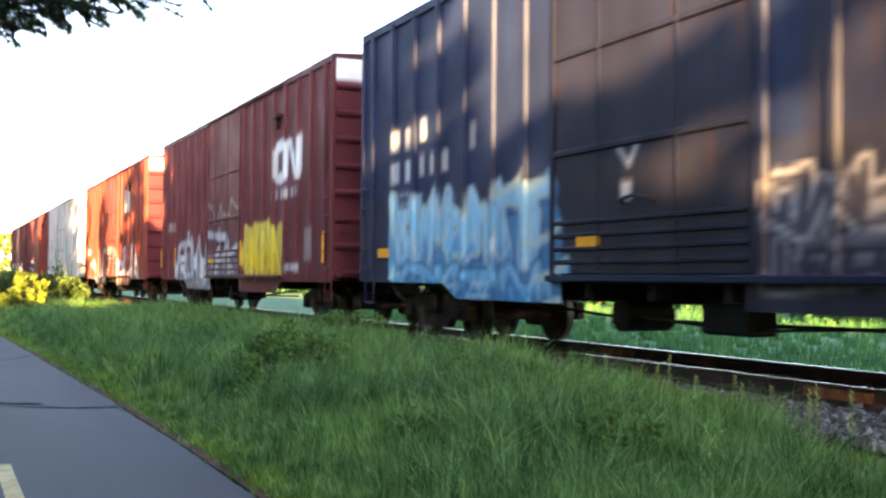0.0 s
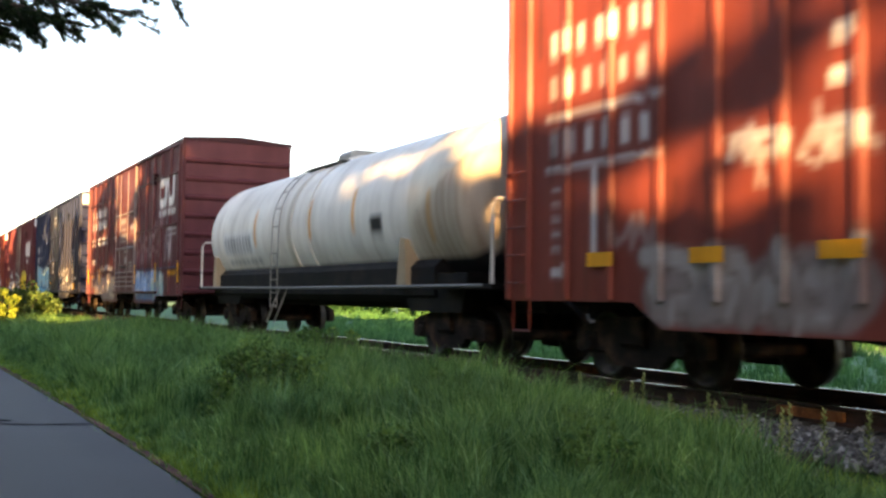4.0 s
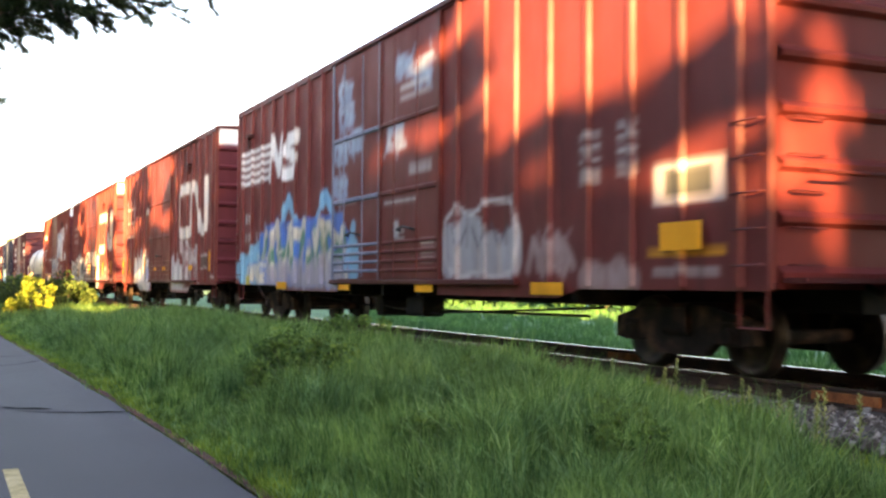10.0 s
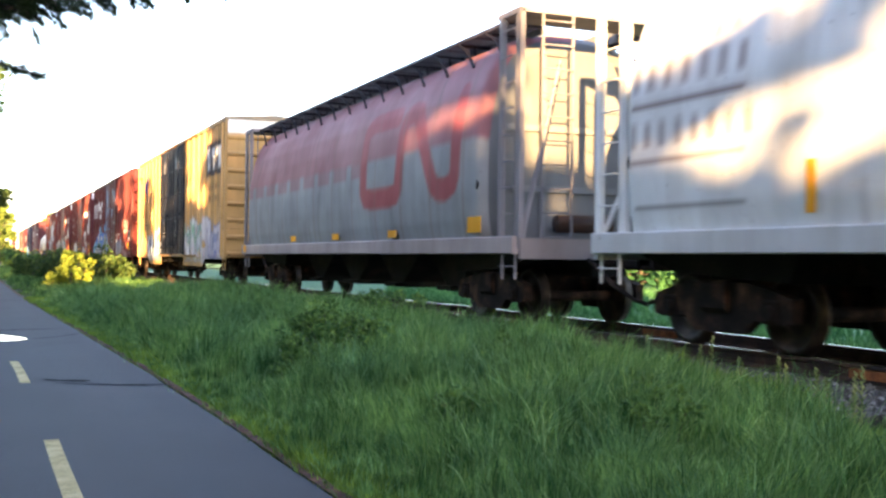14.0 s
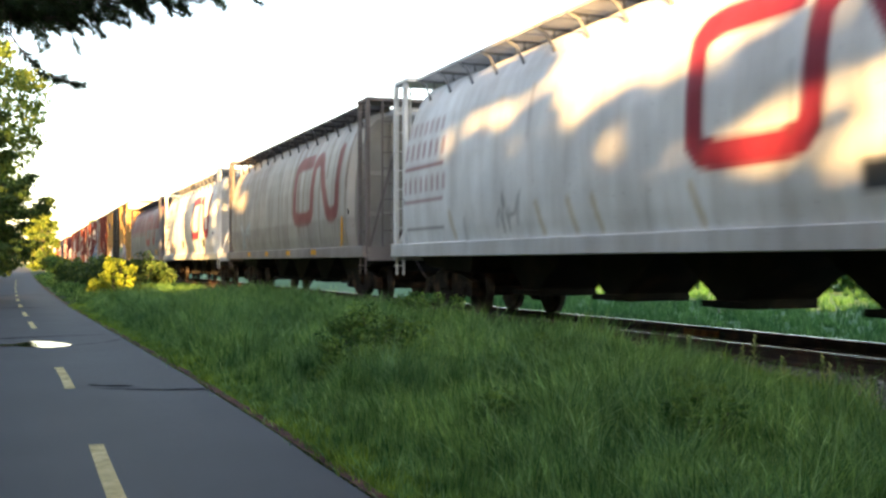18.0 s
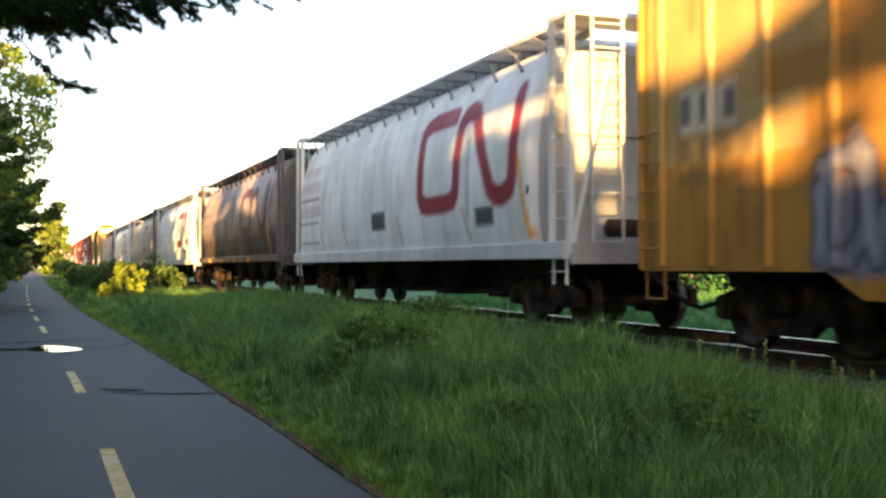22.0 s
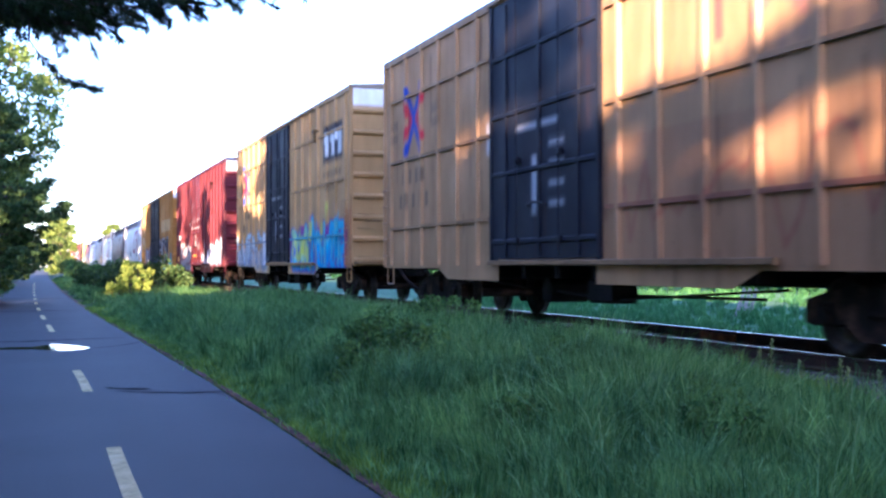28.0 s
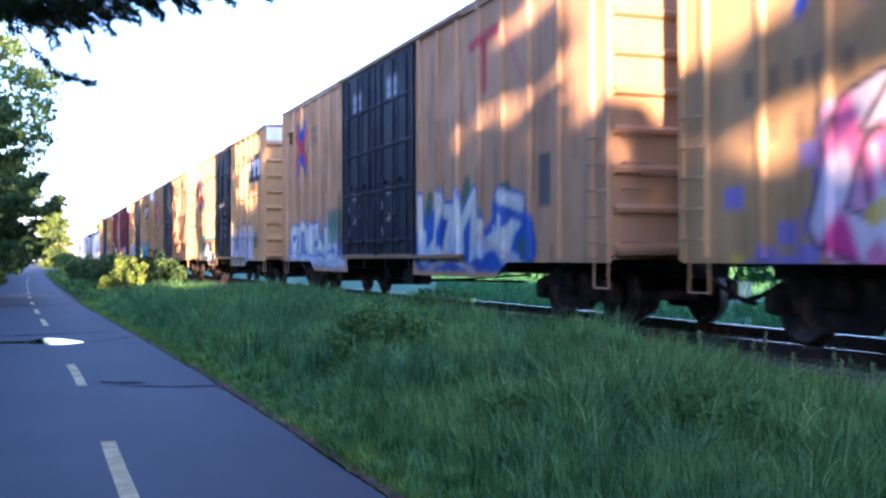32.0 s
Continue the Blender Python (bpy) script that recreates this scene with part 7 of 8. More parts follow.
def art_red_silver(cv):
    cv.ribbon(11.4, 15.6, 2.17, 3.98, 0.36, (0.66, 0.64, 0.60))
    for q in range(3):
        cv.bars(0.75, 3.85 - q * 0.55, 5, 0.3, 0.28, OFF, alpha=0.55)
        cv.rect(0.7, 3.0, 3.72 - q * 0.55, 3.76 - q * 0.55, OFF, 0.7)
    cv.rect(1.7, 1.8, 1.2, 2.4, OFF, 0.6)
    for q in range(6):
        cv.rect(0.9, 1.2, 1.1 + 0.2 * q, 1.17 + 0.2 * q, OFF, 0.45)
    cv.rect(5.2, 6.0, 3.35, 3.55, WHITE, 0.8)
    silver = (0.40, 0.42, 0.44)
    cv.rect(2.9, 6.0, 0.5, 1.15, (0.34, 0.36, 0.38), 0.9)
    cv.cloud(2.9, 6.1, 0.5, 1.9, (0.36, 0.38, 0.40), 6, 0.9)
    cv.piece(2.9, 6.0, 0.6, 2.1, [9, 6, 7, 1], [(0.36, 0.38, 0.40), (0.52, 0.53, 0.54)], (0.17, 0.15, 0.17), 0.26, 0.04, shine=(0.62, 0.63, 0.63))
    cv.rect(5.7, 6.2, 0.55, 1.4, COBALT, 0.45)
    cv.cloud(10.2, 12.0, 0.6, 1.9, silver, 4, 0.9)
    for a in (10.55, 11.1, 11.6):
        cv.stroke([(a, 0.75), (a + 0.05, 1.75)], 0.10, PALE, 0.8)
    # pale post strips: silver spray with the sun's glint painted in
    for u, z in ((3.1, 1.8), (4.0, 1.75), (4.9, 1.4), (5.85, 0.95)):
        cv.rect(u - 0.12, u + 0.14, z - 0.85 if z > 1 else 0.62, z, (0.66, 0.65, 0.62), 0.9)
    cv.piece(11.9, 14.0, 0.7, 2.15, [4, 1, 4], [(0.22, 0.07, 0.07), (0.32, 0.25, 0.26)], (0.48, 0.48, 0.48), 0.16, 0.07)
    cv.stroke([(13.0, 1.4), (13.9, 1.55), (14.4, 1.2), (14.35, 0.75)], 0.10, PALE, 0.7)
    cv.rect(10.2, 14.3, 0.56, 0.66, PALE, 0.5)
    cv.rect(14.7, 15.5, 1.25, 1.6, (0.09, 0.07, 0.06), 0.9)
    for z in (1.22, 1.6):
        cv.rect(14.65, 15.55, z, z + 0.05, PALE, 0.8)
    cv.stroke([(13.6, 0.85), (14.0, 0.85)], 0.14, (0.55, 0.08, 0.10), 0.7)
    cv.rect(16.0, 16.4, 0.95, 1.03, OFF, 0.7)


def art_striped_emblem(cv):
    for q in range(5):
        cv.rect(0.45, 3.0, 3.30 + q * 0.185, 3.39 + q * 0.185, WHITE)
    cv.stroke([(2.95, 3.35), (3.2, 4.15), (3.65, 3.4), (3.95, 4.15)], 0.30, WHITE)
    cv.stroke([(5.1, 4.05), (4.4, 4.05), (4.25, 3.8), (4.95, 3.6), (4.85, 3.32), (4.05, 3.3)], 0.30, WHITE)
    cv.bars(0.75, 2.32, 2, 0.26, 0.24, WHITE, 0.2)
    cv.bars(0.75, 1.85, 3, 0.2, 0.22, OFF, alpha=0.6)
    cv.bars(1.75, 1.85, 3, 0.2, 0.22, OFF, alpha=0.6)
    cv.bars(1.0, 1.5, 4, 0.2, 0.12, OFF, alpha=0.6)
    cobalt, sand = (0.05, 0.17, 0.50), (0.60, 0.55, 0.42)
    cv.cloud(0.15, 2.5, 0.75, 1.5, (0.16, 0.42, 0.58), 4, 0.85)
    for a, t in ((4.45, 2.72), (7.0, 2.62)):
        cv.stroke([(a - 0.55, 2.1), (a, t), (a + 0.65, 2.1)], 0.28, SKYBLUE)
    cv.cloud(2.3, 8.5, 0.72, 2.25, cobalt, 12, 0.95)
    cv.rect(2.5, 8.2, 0.8, 2.2, cobalt, 0.9)
    cv.cloud(7.9, 8.9, 0.8, 2.1, SKYBLUE, 3, 0.9)
    cv.piece(2.5, 8.3, 0.75, 2.28, [0, 1, 2, 3, 1, 4], [(0.32, 0.30, 0.36), (0.36, 0.34, 0.38), (0.08, 0.22, 0.14), sand, (0.66, 0.62, 0.50)], cobalt, 0.30, 0.03, shine=(0.70, 0.66, 0.52), wave=0.05)
    cv.cloud(2.6, 8.2, 0.70, 1.0, (0.34, 0.32, 0.37), 16, 0.6)
    cv.piece(0.9, 2.5, 0.8, 1.35, [3, 1, 6], [sand, (0.5, 0.5, 0.46)], cobalt, 0.14, 0.04)
    cv.rect(0.8, 1.25, 0.7, 1.0, YEL, 0.9)
    cv.stroke([(8.3, 1.2), (8.6, 1.5), (8.75, 1.9)], 0.25, SKYBLUE, 0.9)
    silver = (0.36, 0.37, 0.40)
    cv.cloud(12.7, 15.1, 0.9, 1.95, silver, 5, 0.95)
    cv.stroke([(12.75, 1.2), (12.7, 1.8), (13.1, 2.0), (13.6, 1.85), (14.2, 2.02), (14.9, 1.98), (15.1, 1.5), (14.95, 1.0), (14.3, 0.92), (13.8, 1.0), (13.3, 0.92), (12.85, 1.05), (12.75, 1.2)], 0.07, (0.55, 0.55, 0.56), 0.9)
    for a, b in ((13.2, 1.5), (13.9, 1.45), (14.5, 1.5)):
        cv.stroke([(a - 0.25, b + 0.2), (a, b - 0.15), (a + 0.25, b + 0.15)], 0.06, (0.10, 0.10, 0.12), 0.8)
        cv.stroke([(a, b - 0.15), (a + 0.02, b - 0.45)], 0.14, (0.52, 0.44, 0.40), 0.6)
    for u, z in ((8.2, 4.55), (8.3, 4.05), (7.95, 3.4), (7.95, 2.75), (8.7, 3.55), (10.75, 3.4), (11.1, 4.55), (11.9, 4.3)):
        cv.piece(u - 0.3, u + 0.4, z - 0.3, z + 0.22, [8, 6], [(0.22, 0.30, 0.42), (0.30, 0.42, 0.55)], (0.20, 0.14, 0.20), 0.13, 0.02, alpha=0.8)
    for u, z, w, n in ((11.0, 3.95, 1.2, 2), (7.9, 2.35, 1.0, 1), (10.3, 2.2, 1.4, 1), (11.4, 2.65, 0.9, 2), (10.9, 1.55, 0.3, 2), (11.9, 1.2, 0.5, 3)):
        for q in range(n):
            cv.rect(u, u + w, z + q * 0.14, z + 0.06 + q * 0.14, OFF, 0.65)
    for z in (2.05, 2.15, 2.3, 2.45, 2.6):
        cv.rect(16.6, 17.05, z, z + 0.06, OFF, 0.65)
        cv.rect(17.4, 17.8, z + 0.05, z + 0.11, OFF, 0.6)
    cv.rect(10.75, 10.95, 1.6, 1.9, PALE, 0.8)
    cv.piece(15.4, 16.4, 0.95, 1.5, [7, 9, 1], [(0.30, 0.20, 0.20), (0.38, 0.28, 0.28)], (0.32, 0.22, 0.22), 0.12, 0.02, alpha=0.7)
    cv.rect(18.1, 19.3, 1.70, 2.15, PALE, 0.8)
    cv.rect(18.3, 19.1, 1.77, 2.08, (0.05, 0.06, 0.05), 0.9)
    cv.rect(18.0, 19.3, 1.15, 1.22, SIGNAL, 0.8)
    cv.rect(18.1, 19.2, 0.95, 1.0, OFF, 0.7)
    cv.cloud(16.6, 17.8, 0.72, 1.15, (0.40, 0.30, 0.30), 5, 0.6)


def art_tan_cross(cv):
    cross_emblem(cv, 1.95, 3.3, 1.0)
    for q in range(4):
        cv.rect(1.1, 1.45, 3.5 + q * 0.14, 3.57 + q * 0.14, (0.1, 0.08, 0.06), 0.7)
        cv.rect(3.9, 4.6, 3.6 + q * 0.14, 3.67 + q * 0.14, (0.1, 0.08, 0.06), 0.7)
    cv.bars(1.6, 2.55, 2, 0.34, 0.34, (0.12, 0.09, 0.06))
    cv.bars(2.7, 2.55, 2, 0.34, 0.34, (0.12, 0.09, 0.06))
    cv.bars(1.1, 2.0, 6, 0.34, 0.34, (0.12, 0.09, 0.06))
    name_block(cv, 16.9, 19.4, 3.55, 4.65)
    cv.bars(17.0, 3.05, 7, 0.24, 0.22, (0.16, 0.10, 0.05))
    cv.bars(17.6, 2.65, 5, 0.24, 0.22, (0.16, 0.10, 0.05))
    cv.cloud(3.2, 6.95, 0.62, 1.75, (0.26, 0.31, 0.40), 8, 0.75)
    cv.piece(3.0, 7.0, 0.66, 2.1, [3, 1, 9, 6, 4], [(0.22, 0.27, 0.37), (0.34, 0.40, 0.48)], (0.15, 0.18, 0.26), 0.2, 0.04, shine=(0.46, 0.50, 0.55))
    for a in (0.9, 1.9):
        cv.stroke([(a, 0.75), (a + 0.1, 1.6), (a + 0.5, 1.65), (a + 0.45, 0.9)], 0.12, (0.55, 0.55, 0.56), 0.5)
    cv.cloud(12.75, 16.3, 0.62, 1.9, (0.38, 0.39, 0.40), 9, 0.8)
    cv.piece(12.75, 16.3, 0.6, 2.2, [1, 4, 7, 5, 8], [(0.46, 0.28, 0.09), PALE, (0.14, 0.30, 0.20), (0.55, 0.58, 0.62)], (0.22, 0.25, 0.31), 0.2, 0.05, shine=WHITE)
    cv.piece(16.45, 17.55, 0.66, 2.15, [5], [(0.40, 0.38, 0.44), (0.58, 0.57, 0.60)], (0.44, 0.44, 0.50), 0.36, 0.05, shadow=(0.24, 0.25, 0.36))
    cv.piece(17.6, 19.35, 0.62, 2.05, [3, 4], [(0.36, 0.35, 0.42), (0.48, 0.48, 0.55)], (0.17, 0.18, 0.30), 0.22, 0.07, shadow=(0.24, 0.25, 0.36))
    cv.rect(16.3, 19.4, 0.58, 0.75, (0.40, 0.40, 0.50), 0.7)
    door_notes(cv, 7.0, 12.7)


def art_hopper_red(cv):
    cv.rect(0, 18, 2.75, 5.4, (0.30, 0.115, 0.125), 0.9)
    for q in range(9):
        cv.rect(0.6 + q * 1.2, 1.5 + q * 1.2, 2.45, 2.8, (0.30, 0.115, 0.125), 0.6)
    cv.ribbon(10.8, 15.8, 1.75, 3.72, 0.40, (0.34, 0.08, 0.085))
    for q in range(11):
        cv.stroke([(1.9 + q * 1.4, 1.2), (1.9 + q * 1.4, 4.2)], 0.07, (0.20, 0.12, 0.10), 0.5)


def hopper_marks(cv, ink):
    cv.bars(1.0, 3.25, 7, 0.22, 0.26, ink, alpha=0.6)
    cv.bars(1.0, 2.8, 7, 0.24, 0.3, ink, alpha=0.75)
    cv.rect(1.0, 3.1, 2.6, 2.66, ink, 0.85)
    cv.bars(1.0, 2.15, 8, 0.22, 0.28, ink, alpha=0.7)
    cv.rect(1.0, 3.1, 1.95, 2.01, ink, 0.85)
    cv.rect(1.1, 3.1, 1.42, 1.48, (0.12, 0.09, 0.09), 0.8)


def art_hopper_white(cv):
    hopper_marks(cv, (0.18, 0.10, 0.10))
    cv.ribbon(10.7, 15.6, 1.75, 3.72, 0.37, (0.30, 0.035, 0.06))
    cv.rect(7.5, 8.3, 1.45, 1.8, (0.08, 0.09, 0.10))
    cv.rect(13.8, 14.5, 1.45, 1.8, (0.08, 0.09, 0.10))


def art_hopper_beige(cv):
    for q in range(38):
        u, w = cv.rng.uniform(1.2, 16.2), cv.rng.uniform(0.035, 0.10)
        cv.stroke([(u, 4.6), (u + 0.03, cv.rng.uniform(1.4, 3.0))], w, (0.19, 0.11, 0.085), cv.rng.uniform(0.35, 0.8))
    for q in range(13):
        cv.stroke([(1.6 + q * 1.2, 4.6), (1.62 + q * 1.2, 1.3)], 0.05, (0.16, 0.09, 0.07), 0.75)
    cv.ribbon(10.7, 15.5, 1.75, 3.72, 0.38, (0.25, 0.075, 0.07))
    cv.bars(1.0, 3.0, 6, 0.25, 0.25, (0.24, 0.12, 0.1), alpha=0.5)
    cv.scrawl(2.8, 4.6, 1.3, 2.2, [ICE, PALE], (0.25, 0.3, 0.35), 2, 0.16, alpha=0.55)
    cv.rect(0, 18, 0.9, 1.9, (0.18, 0.16, 0.14), 0.35)
    cv.stroke([(0.9, 1.2), (1.0, 2.2)], 0.14, SIGNAL, 0.9)


def art_hopper_national(cv):
    hopper_marks(cv, (0.28, 0.05, 0.06))
    cv.ribbon(10.8, 15.7, 1.78, 3.70, 0.36, (0.30, 0.03, 0.055))
    cv.tag(5.4, 6.4, 1.3, 1.9, (0.2, 0.2, 0.2), 0.05, 5, 0.8)
    cv.rect(13.6, 14.3, 1.45, 1.75, (0.06, 0.07, 0.08))
    cv.rect(14.5, 14.7, 1.5, 1.7, (0.06, 0.07, 0.08))
    for u in (3.4, 6.9, 7.9, 8.6, 10.9):
        cv.stroke([(u, 1.7), (u + 0.2, 1.25)], 0.1, (0.45, 0.33, 0.12), 0.6)
    cv.stroke([(15.8, 1.3), (15.6, 2.4)], 0.12, SIGNAL, 0.9)


def art_hopper_dusk(cv):
    # the shell's colour pales in steps towards the top
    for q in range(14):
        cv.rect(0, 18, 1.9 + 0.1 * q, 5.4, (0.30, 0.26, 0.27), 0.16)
    for q in range(36):
        u, w = cv.rng.uniform(1.2, 16.4), cv.rng.uniform(0.04, 0.14)
        cv.stroke([(u, 4.6), (u + 0.03, cv.rng.uniform(1.5, 3.2))], w, (0.05, 0.03, 0.032), cv.rng.uniform(0.35, 0.8))
    for q in range(13):
        cv.stroke([(1.6 + q * 1.2, 4.6), (1.62 + q * 1.2, 1.3)], 0.05, (0.03, 0.02, 0.022), 0.75)
    cv.ribbon(10.6, 15.5, 1.85, 3.66, 0.37, (0.10, 0.032, 0.038))
    cv.bars(1.2, 2.85, 7, 0.26, 0.28, (0.04, 0.03, 0.03), alpha=0.8)
    cv.rect(1.2, 3.4, 2.5, 2.56, (0.04, 0.03, 0.03), 0.8)
    # darker band along the bottom
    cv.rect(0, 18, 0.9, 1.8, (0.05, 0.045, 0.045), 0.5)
    cv.stroke([(0.9, 1.25), (0.95, 2.0)], 0.13, SIGNAL, 0.8)
    cv.stroke([(16.0, 1.3), (15.7, 2.3)], 0.13, SIGNAL, 0.8)


def art_hopper_last(cv):
    hopper_marks(cv, (0.28, 0.05, 0.06))
    cv.ribbon(11.0, 15.8, 1.75, 3.78, 0.37, (0.30, 0.03, 0.055))
    cv.rect(7.9, 8.9, 1.6, 2.0, (0.07, 0.08, 0.09))
    cv.rect(14.0, 14.8, 1.5, 1.82, (0.07, 0.08, 0.09))
    for u in (9.7, 13.4, 3.2, 5.5):
        cv.stroke([(u, 1.85), (u + 0.3, 1.3)], 0.1, (0.42, 0.33, 0.14), 0.7)
    cv.stroke([(16.1, 1.3), (15.8, 2.5)], 0.12, SIGNAL, 0.9)


def art_gold(cv):
    cv.rect(0.2, 2.4, 2.0, 5.2, (0.50, 0.33, 0.13), 0.75)
    cv.rect(2.4, 3.5, 3.0, 5.2, (0.50, 0.33, 0.13), 0.75)
    cv.rect(3.6, 4.4, 3.7, 4.6, (0.52, 0.36, 0.15), 0.8)
    cv.rect(2.0, 3.1, 2.0, 2.6, (0.52, 0.36, 0.15), 0.8)
    cv.rect(14.0, 19.3, 2.9, 3.6, (0.55, 0.44, 0.25), 0.8)
    cv.rect(14.0, 16.0, 3.6, 4.6, (0.46, 0.27, 0.09), 0.8)
    cv.rect(0.85, 2.0, 2.36, 2.84, (0.62, 0.56, 0.44), 0.85)
    cv.bars(0.9, 2.45, 2, 0.36, 0.34, (0.03, 0.03, 0.05), 0.1)
    cv.bars(1.75, 2.45, 1, 0.36, 0.34, (0.03, 0.03, 0.05))
    cv.bars(0.9, 2.02, 2, 0.3, 0.26, (0.14, 0.09, 0.05), alpha=0.7)
    cv.bars(1.7, 2.02, 2, 0.3, 0.26, (0.14, 0.09, 0.05), alpha=0.6)
    cv.bars(0.85, 1.75, 5, 0.24, 0.14, (0.14, 0.09, 0.05), alpha=0.5)
    cv.cloud(3.3, 6.5, 0.72, 1.75, (0.20, 0.20, 0.25), 8, 0.92)
    cv.rect(3.4, 6.5, 0.72, 1.3, (0.20, 0.20, 0.25), 0.85)
    cv.cloud(6.4, 7.3, 0.85, 1.6, (0.40, 0.36, 0.24), 3, 0.6)
    cv.piece(3.3, 6.5, 0.72, 2.25, [8, 9, 1, 4, 4], [(0.22, 0.22, 0.28), (0.30, 0.30, 0.36)], (0.055, 0.045, 0.07), 0.17, 0.05, shine=(0.46, 0.44, 0.46))
    cv.stroke([(6.4, 1.7), (6.9, 1.95), (6.5, 1.5), (7.2, 0.9)], 0.07, (0.14, 0.06, 0.10), 0.8)
    for u, t, r in ((12.5, 1.3, 0.25), (12.9, 0.95, 0.3), (13.6, 0.9, 0.25), (14.8, 1.05, 0.35), (15.2, 0.95, 0.3), (15.9, 1.35, 0.28), (16.2, 1.0, 0.36), (16.8, 0.95, 0.3), (17.0, 1.2, 0.25), (18.0, 1.0, 0.36), (18.6, 0.95, 0.3), (19.5, 1.5, 0.16), (19.6, 0.95, 0.2)):
        cv.stroke([(u, 0.62), (u + 0.05, t - r / 2)], 2 * r, TEAL, 0.95)
    cv.letters("PANTS!!", 12.75, 1.02, 2.5, 0.96, -0.02, 0.30, (0.020, 0.022, 0.034), (0.60, 0.60, 0.64), 0.055)
    for u, z in ((13.1, 1.2), (16.95, 1.6), (14.35, 1.2), (18.9, 1.0)):
        cv.rect(u, u + 0.16, z, z + 0.3, YEL, 0.7)
    door_notes(cv, 7.35, 12.8)


def art_ns_red(cv):
    cv.bars(0.75, 2.68, 2, 0.24, 0.22, WHITE, 0.1)
    cv.bars(0.65, 2.18, 3, 0.2, 0.24, WHITE, 0.1)
    cv.bars(1.4, 2.18, 3, 0.2, 0.24, WHITE, 0.1)
    for q in range(5):
        cv.rect(0.75, 1.15, 1.15 + 0.2 * q, 1.21 + 0.2 * q, OFF, 0.4)
        cv.rect(1.5, 1.85, 1.0 + 0.2 * q, 1.06 + 0.2 * q, OFF, 0.4)
    ash = (0.34, 0.32, 0.35)
    cv.cloud(1.7, 5.85, 0.58, 1.45, ash, 9, 0.95)
    cv.rect(1.75, 5.8, 0.58, 1.05, ash, 0.95)
    cv.piece(1.75, 4.3, 1.0, 1.95, [1, 8, 7, 1, 4], [(0.22, 0.10, 0.14), (0.36, 0.33, 0.36)], (0.50, 0.48, 0.48), 0.15, 0.06, shine=(0.62, 0.60, 0.58))
    cv.piece(3.9, 5.9, 0.95, 1.85, [6, 5, 4], [(0.36, 0.33, 0.36), (0.50, 0.48, 0.48)], (0.42, 0.40, 0.42), 0.17, 0.05, shadow=(0.15, 0.06, 0.08))
    for a in (2.1, 2.75, 3.5, 4.3, 5.1):
        cv.stroke([(a, 0.98), (a + 0.2, 0.95)], 0.06, (0.06, 0.05, 0.06), 0.8)
    cv.rect(4.3, 5.0, 1.4, 1.62, (0.05, 0.05, 0.06), 0.7)
    cv.stroke([(5.5, 1.75), (5.75, 1.6), (6.0, 1.78)], 0.11, PALE, 0.85)
    cv.stroke([(5.6, 1.5), (5.78, 1.85)], 0.11, PALE, 0.85)
    cv.piece(9.8, 15.7, 0.7, 2.0, [9, 3, 1, 6, 4, 7], [LILAC, PALE, ICE], (0.2, 0.2, 0.28), 0.18, 0.05)
    for u, z, w, h in ((5.5, 2.82, 0.45, 0.14), (6.1, 2.95, 0.2, 0.1), (6.75, 2.98, 0.3, 0.13), (6.4, 2.6, 0.4, 0.14), (7.3, 2.9, 0.3, 0.15), (6.75, 3.6, 0.2, 0.28), (8.5, 2.9, 0.2, 0.2)):
        cv.rect(u, u + w, z, z + h, (0.60, 0.58, 0.62), 0.85)
    cv.rect(7.3, 9.6, 2.62, 2.68, WHITE, 0.75)
    cv.rect(8.6, 9.9, 3.0, 3.05, WHITE, 0.6)
    cv.rect(7.85, 8.15, 1.75, 2.05, WHITE, 0.8)
    cv.stroke([(7.85, 2.3), (8.0, 2.15), (8.15, 2.3)], 0.10, PALE, 0.8)
    cv.rect(7.9, 8.1, 2.12, 2.22, PALE, 0.7)
    for q in range(3):
        cv.rect(8.7, 9.4, 1.6 + q * 0.1, 1.65 + q * 0.1, OFF, 0.6)


def tan_common(cv, L, d0, d1, block=None):
    cross_emblem(cv, 1.35, 3.15, 0.95)
    for q in range(4):
        cv.rect(0.55, 0.9, 3.4 + q * 0.14, 3.47 + q * 0.14, (0.12, 0.09, 0.06), 0.7)
        cv.rect(3.0, 3.5, 3.5 + q * 0.14, 3.57 + q * 0.14, (0.12, 0.09, 0.06), 0.7)
    cv.bars(1.2, 2.5, 4, 0.3, 0.3, (0.14, 0.10, 0.06))
    cv.bars(1.0, 2.0, 5, 0.3, 0.3, (0.14, 0.10, 0.06))
    if block:
        name_block(cv, *block)
        cv.bars(block[0], block[2] - 0.4, 7, 0.2, 0.18, (0.16, 0.11, 0.06), alpha=0.7)
        cv.bars(block[0] + 0.4, block[2] - 0.75, 4, 0.2, 0.18, (0.16, 0.11, 0.06), alpha=0.7)
    m = (d0 + d1) / 2
    cv.rect(m - 0.9, m + 0.6, 2.95, 3.0, PALE, 0.7)
    cv.rect(m - 0.3, m - 0.05, 1.6, 2.5, PALE, 0.7)
    for q in range(4):
        cv.rect(m + 0.3, m + 0.8, 1.7 + q * 0.3, 1.78 + q * 0.3, PALE, 0.6)
    cv.rect(d0 - 0.3, d0 - 0.1, 2.7, 3.2, WHITE, 0.8)


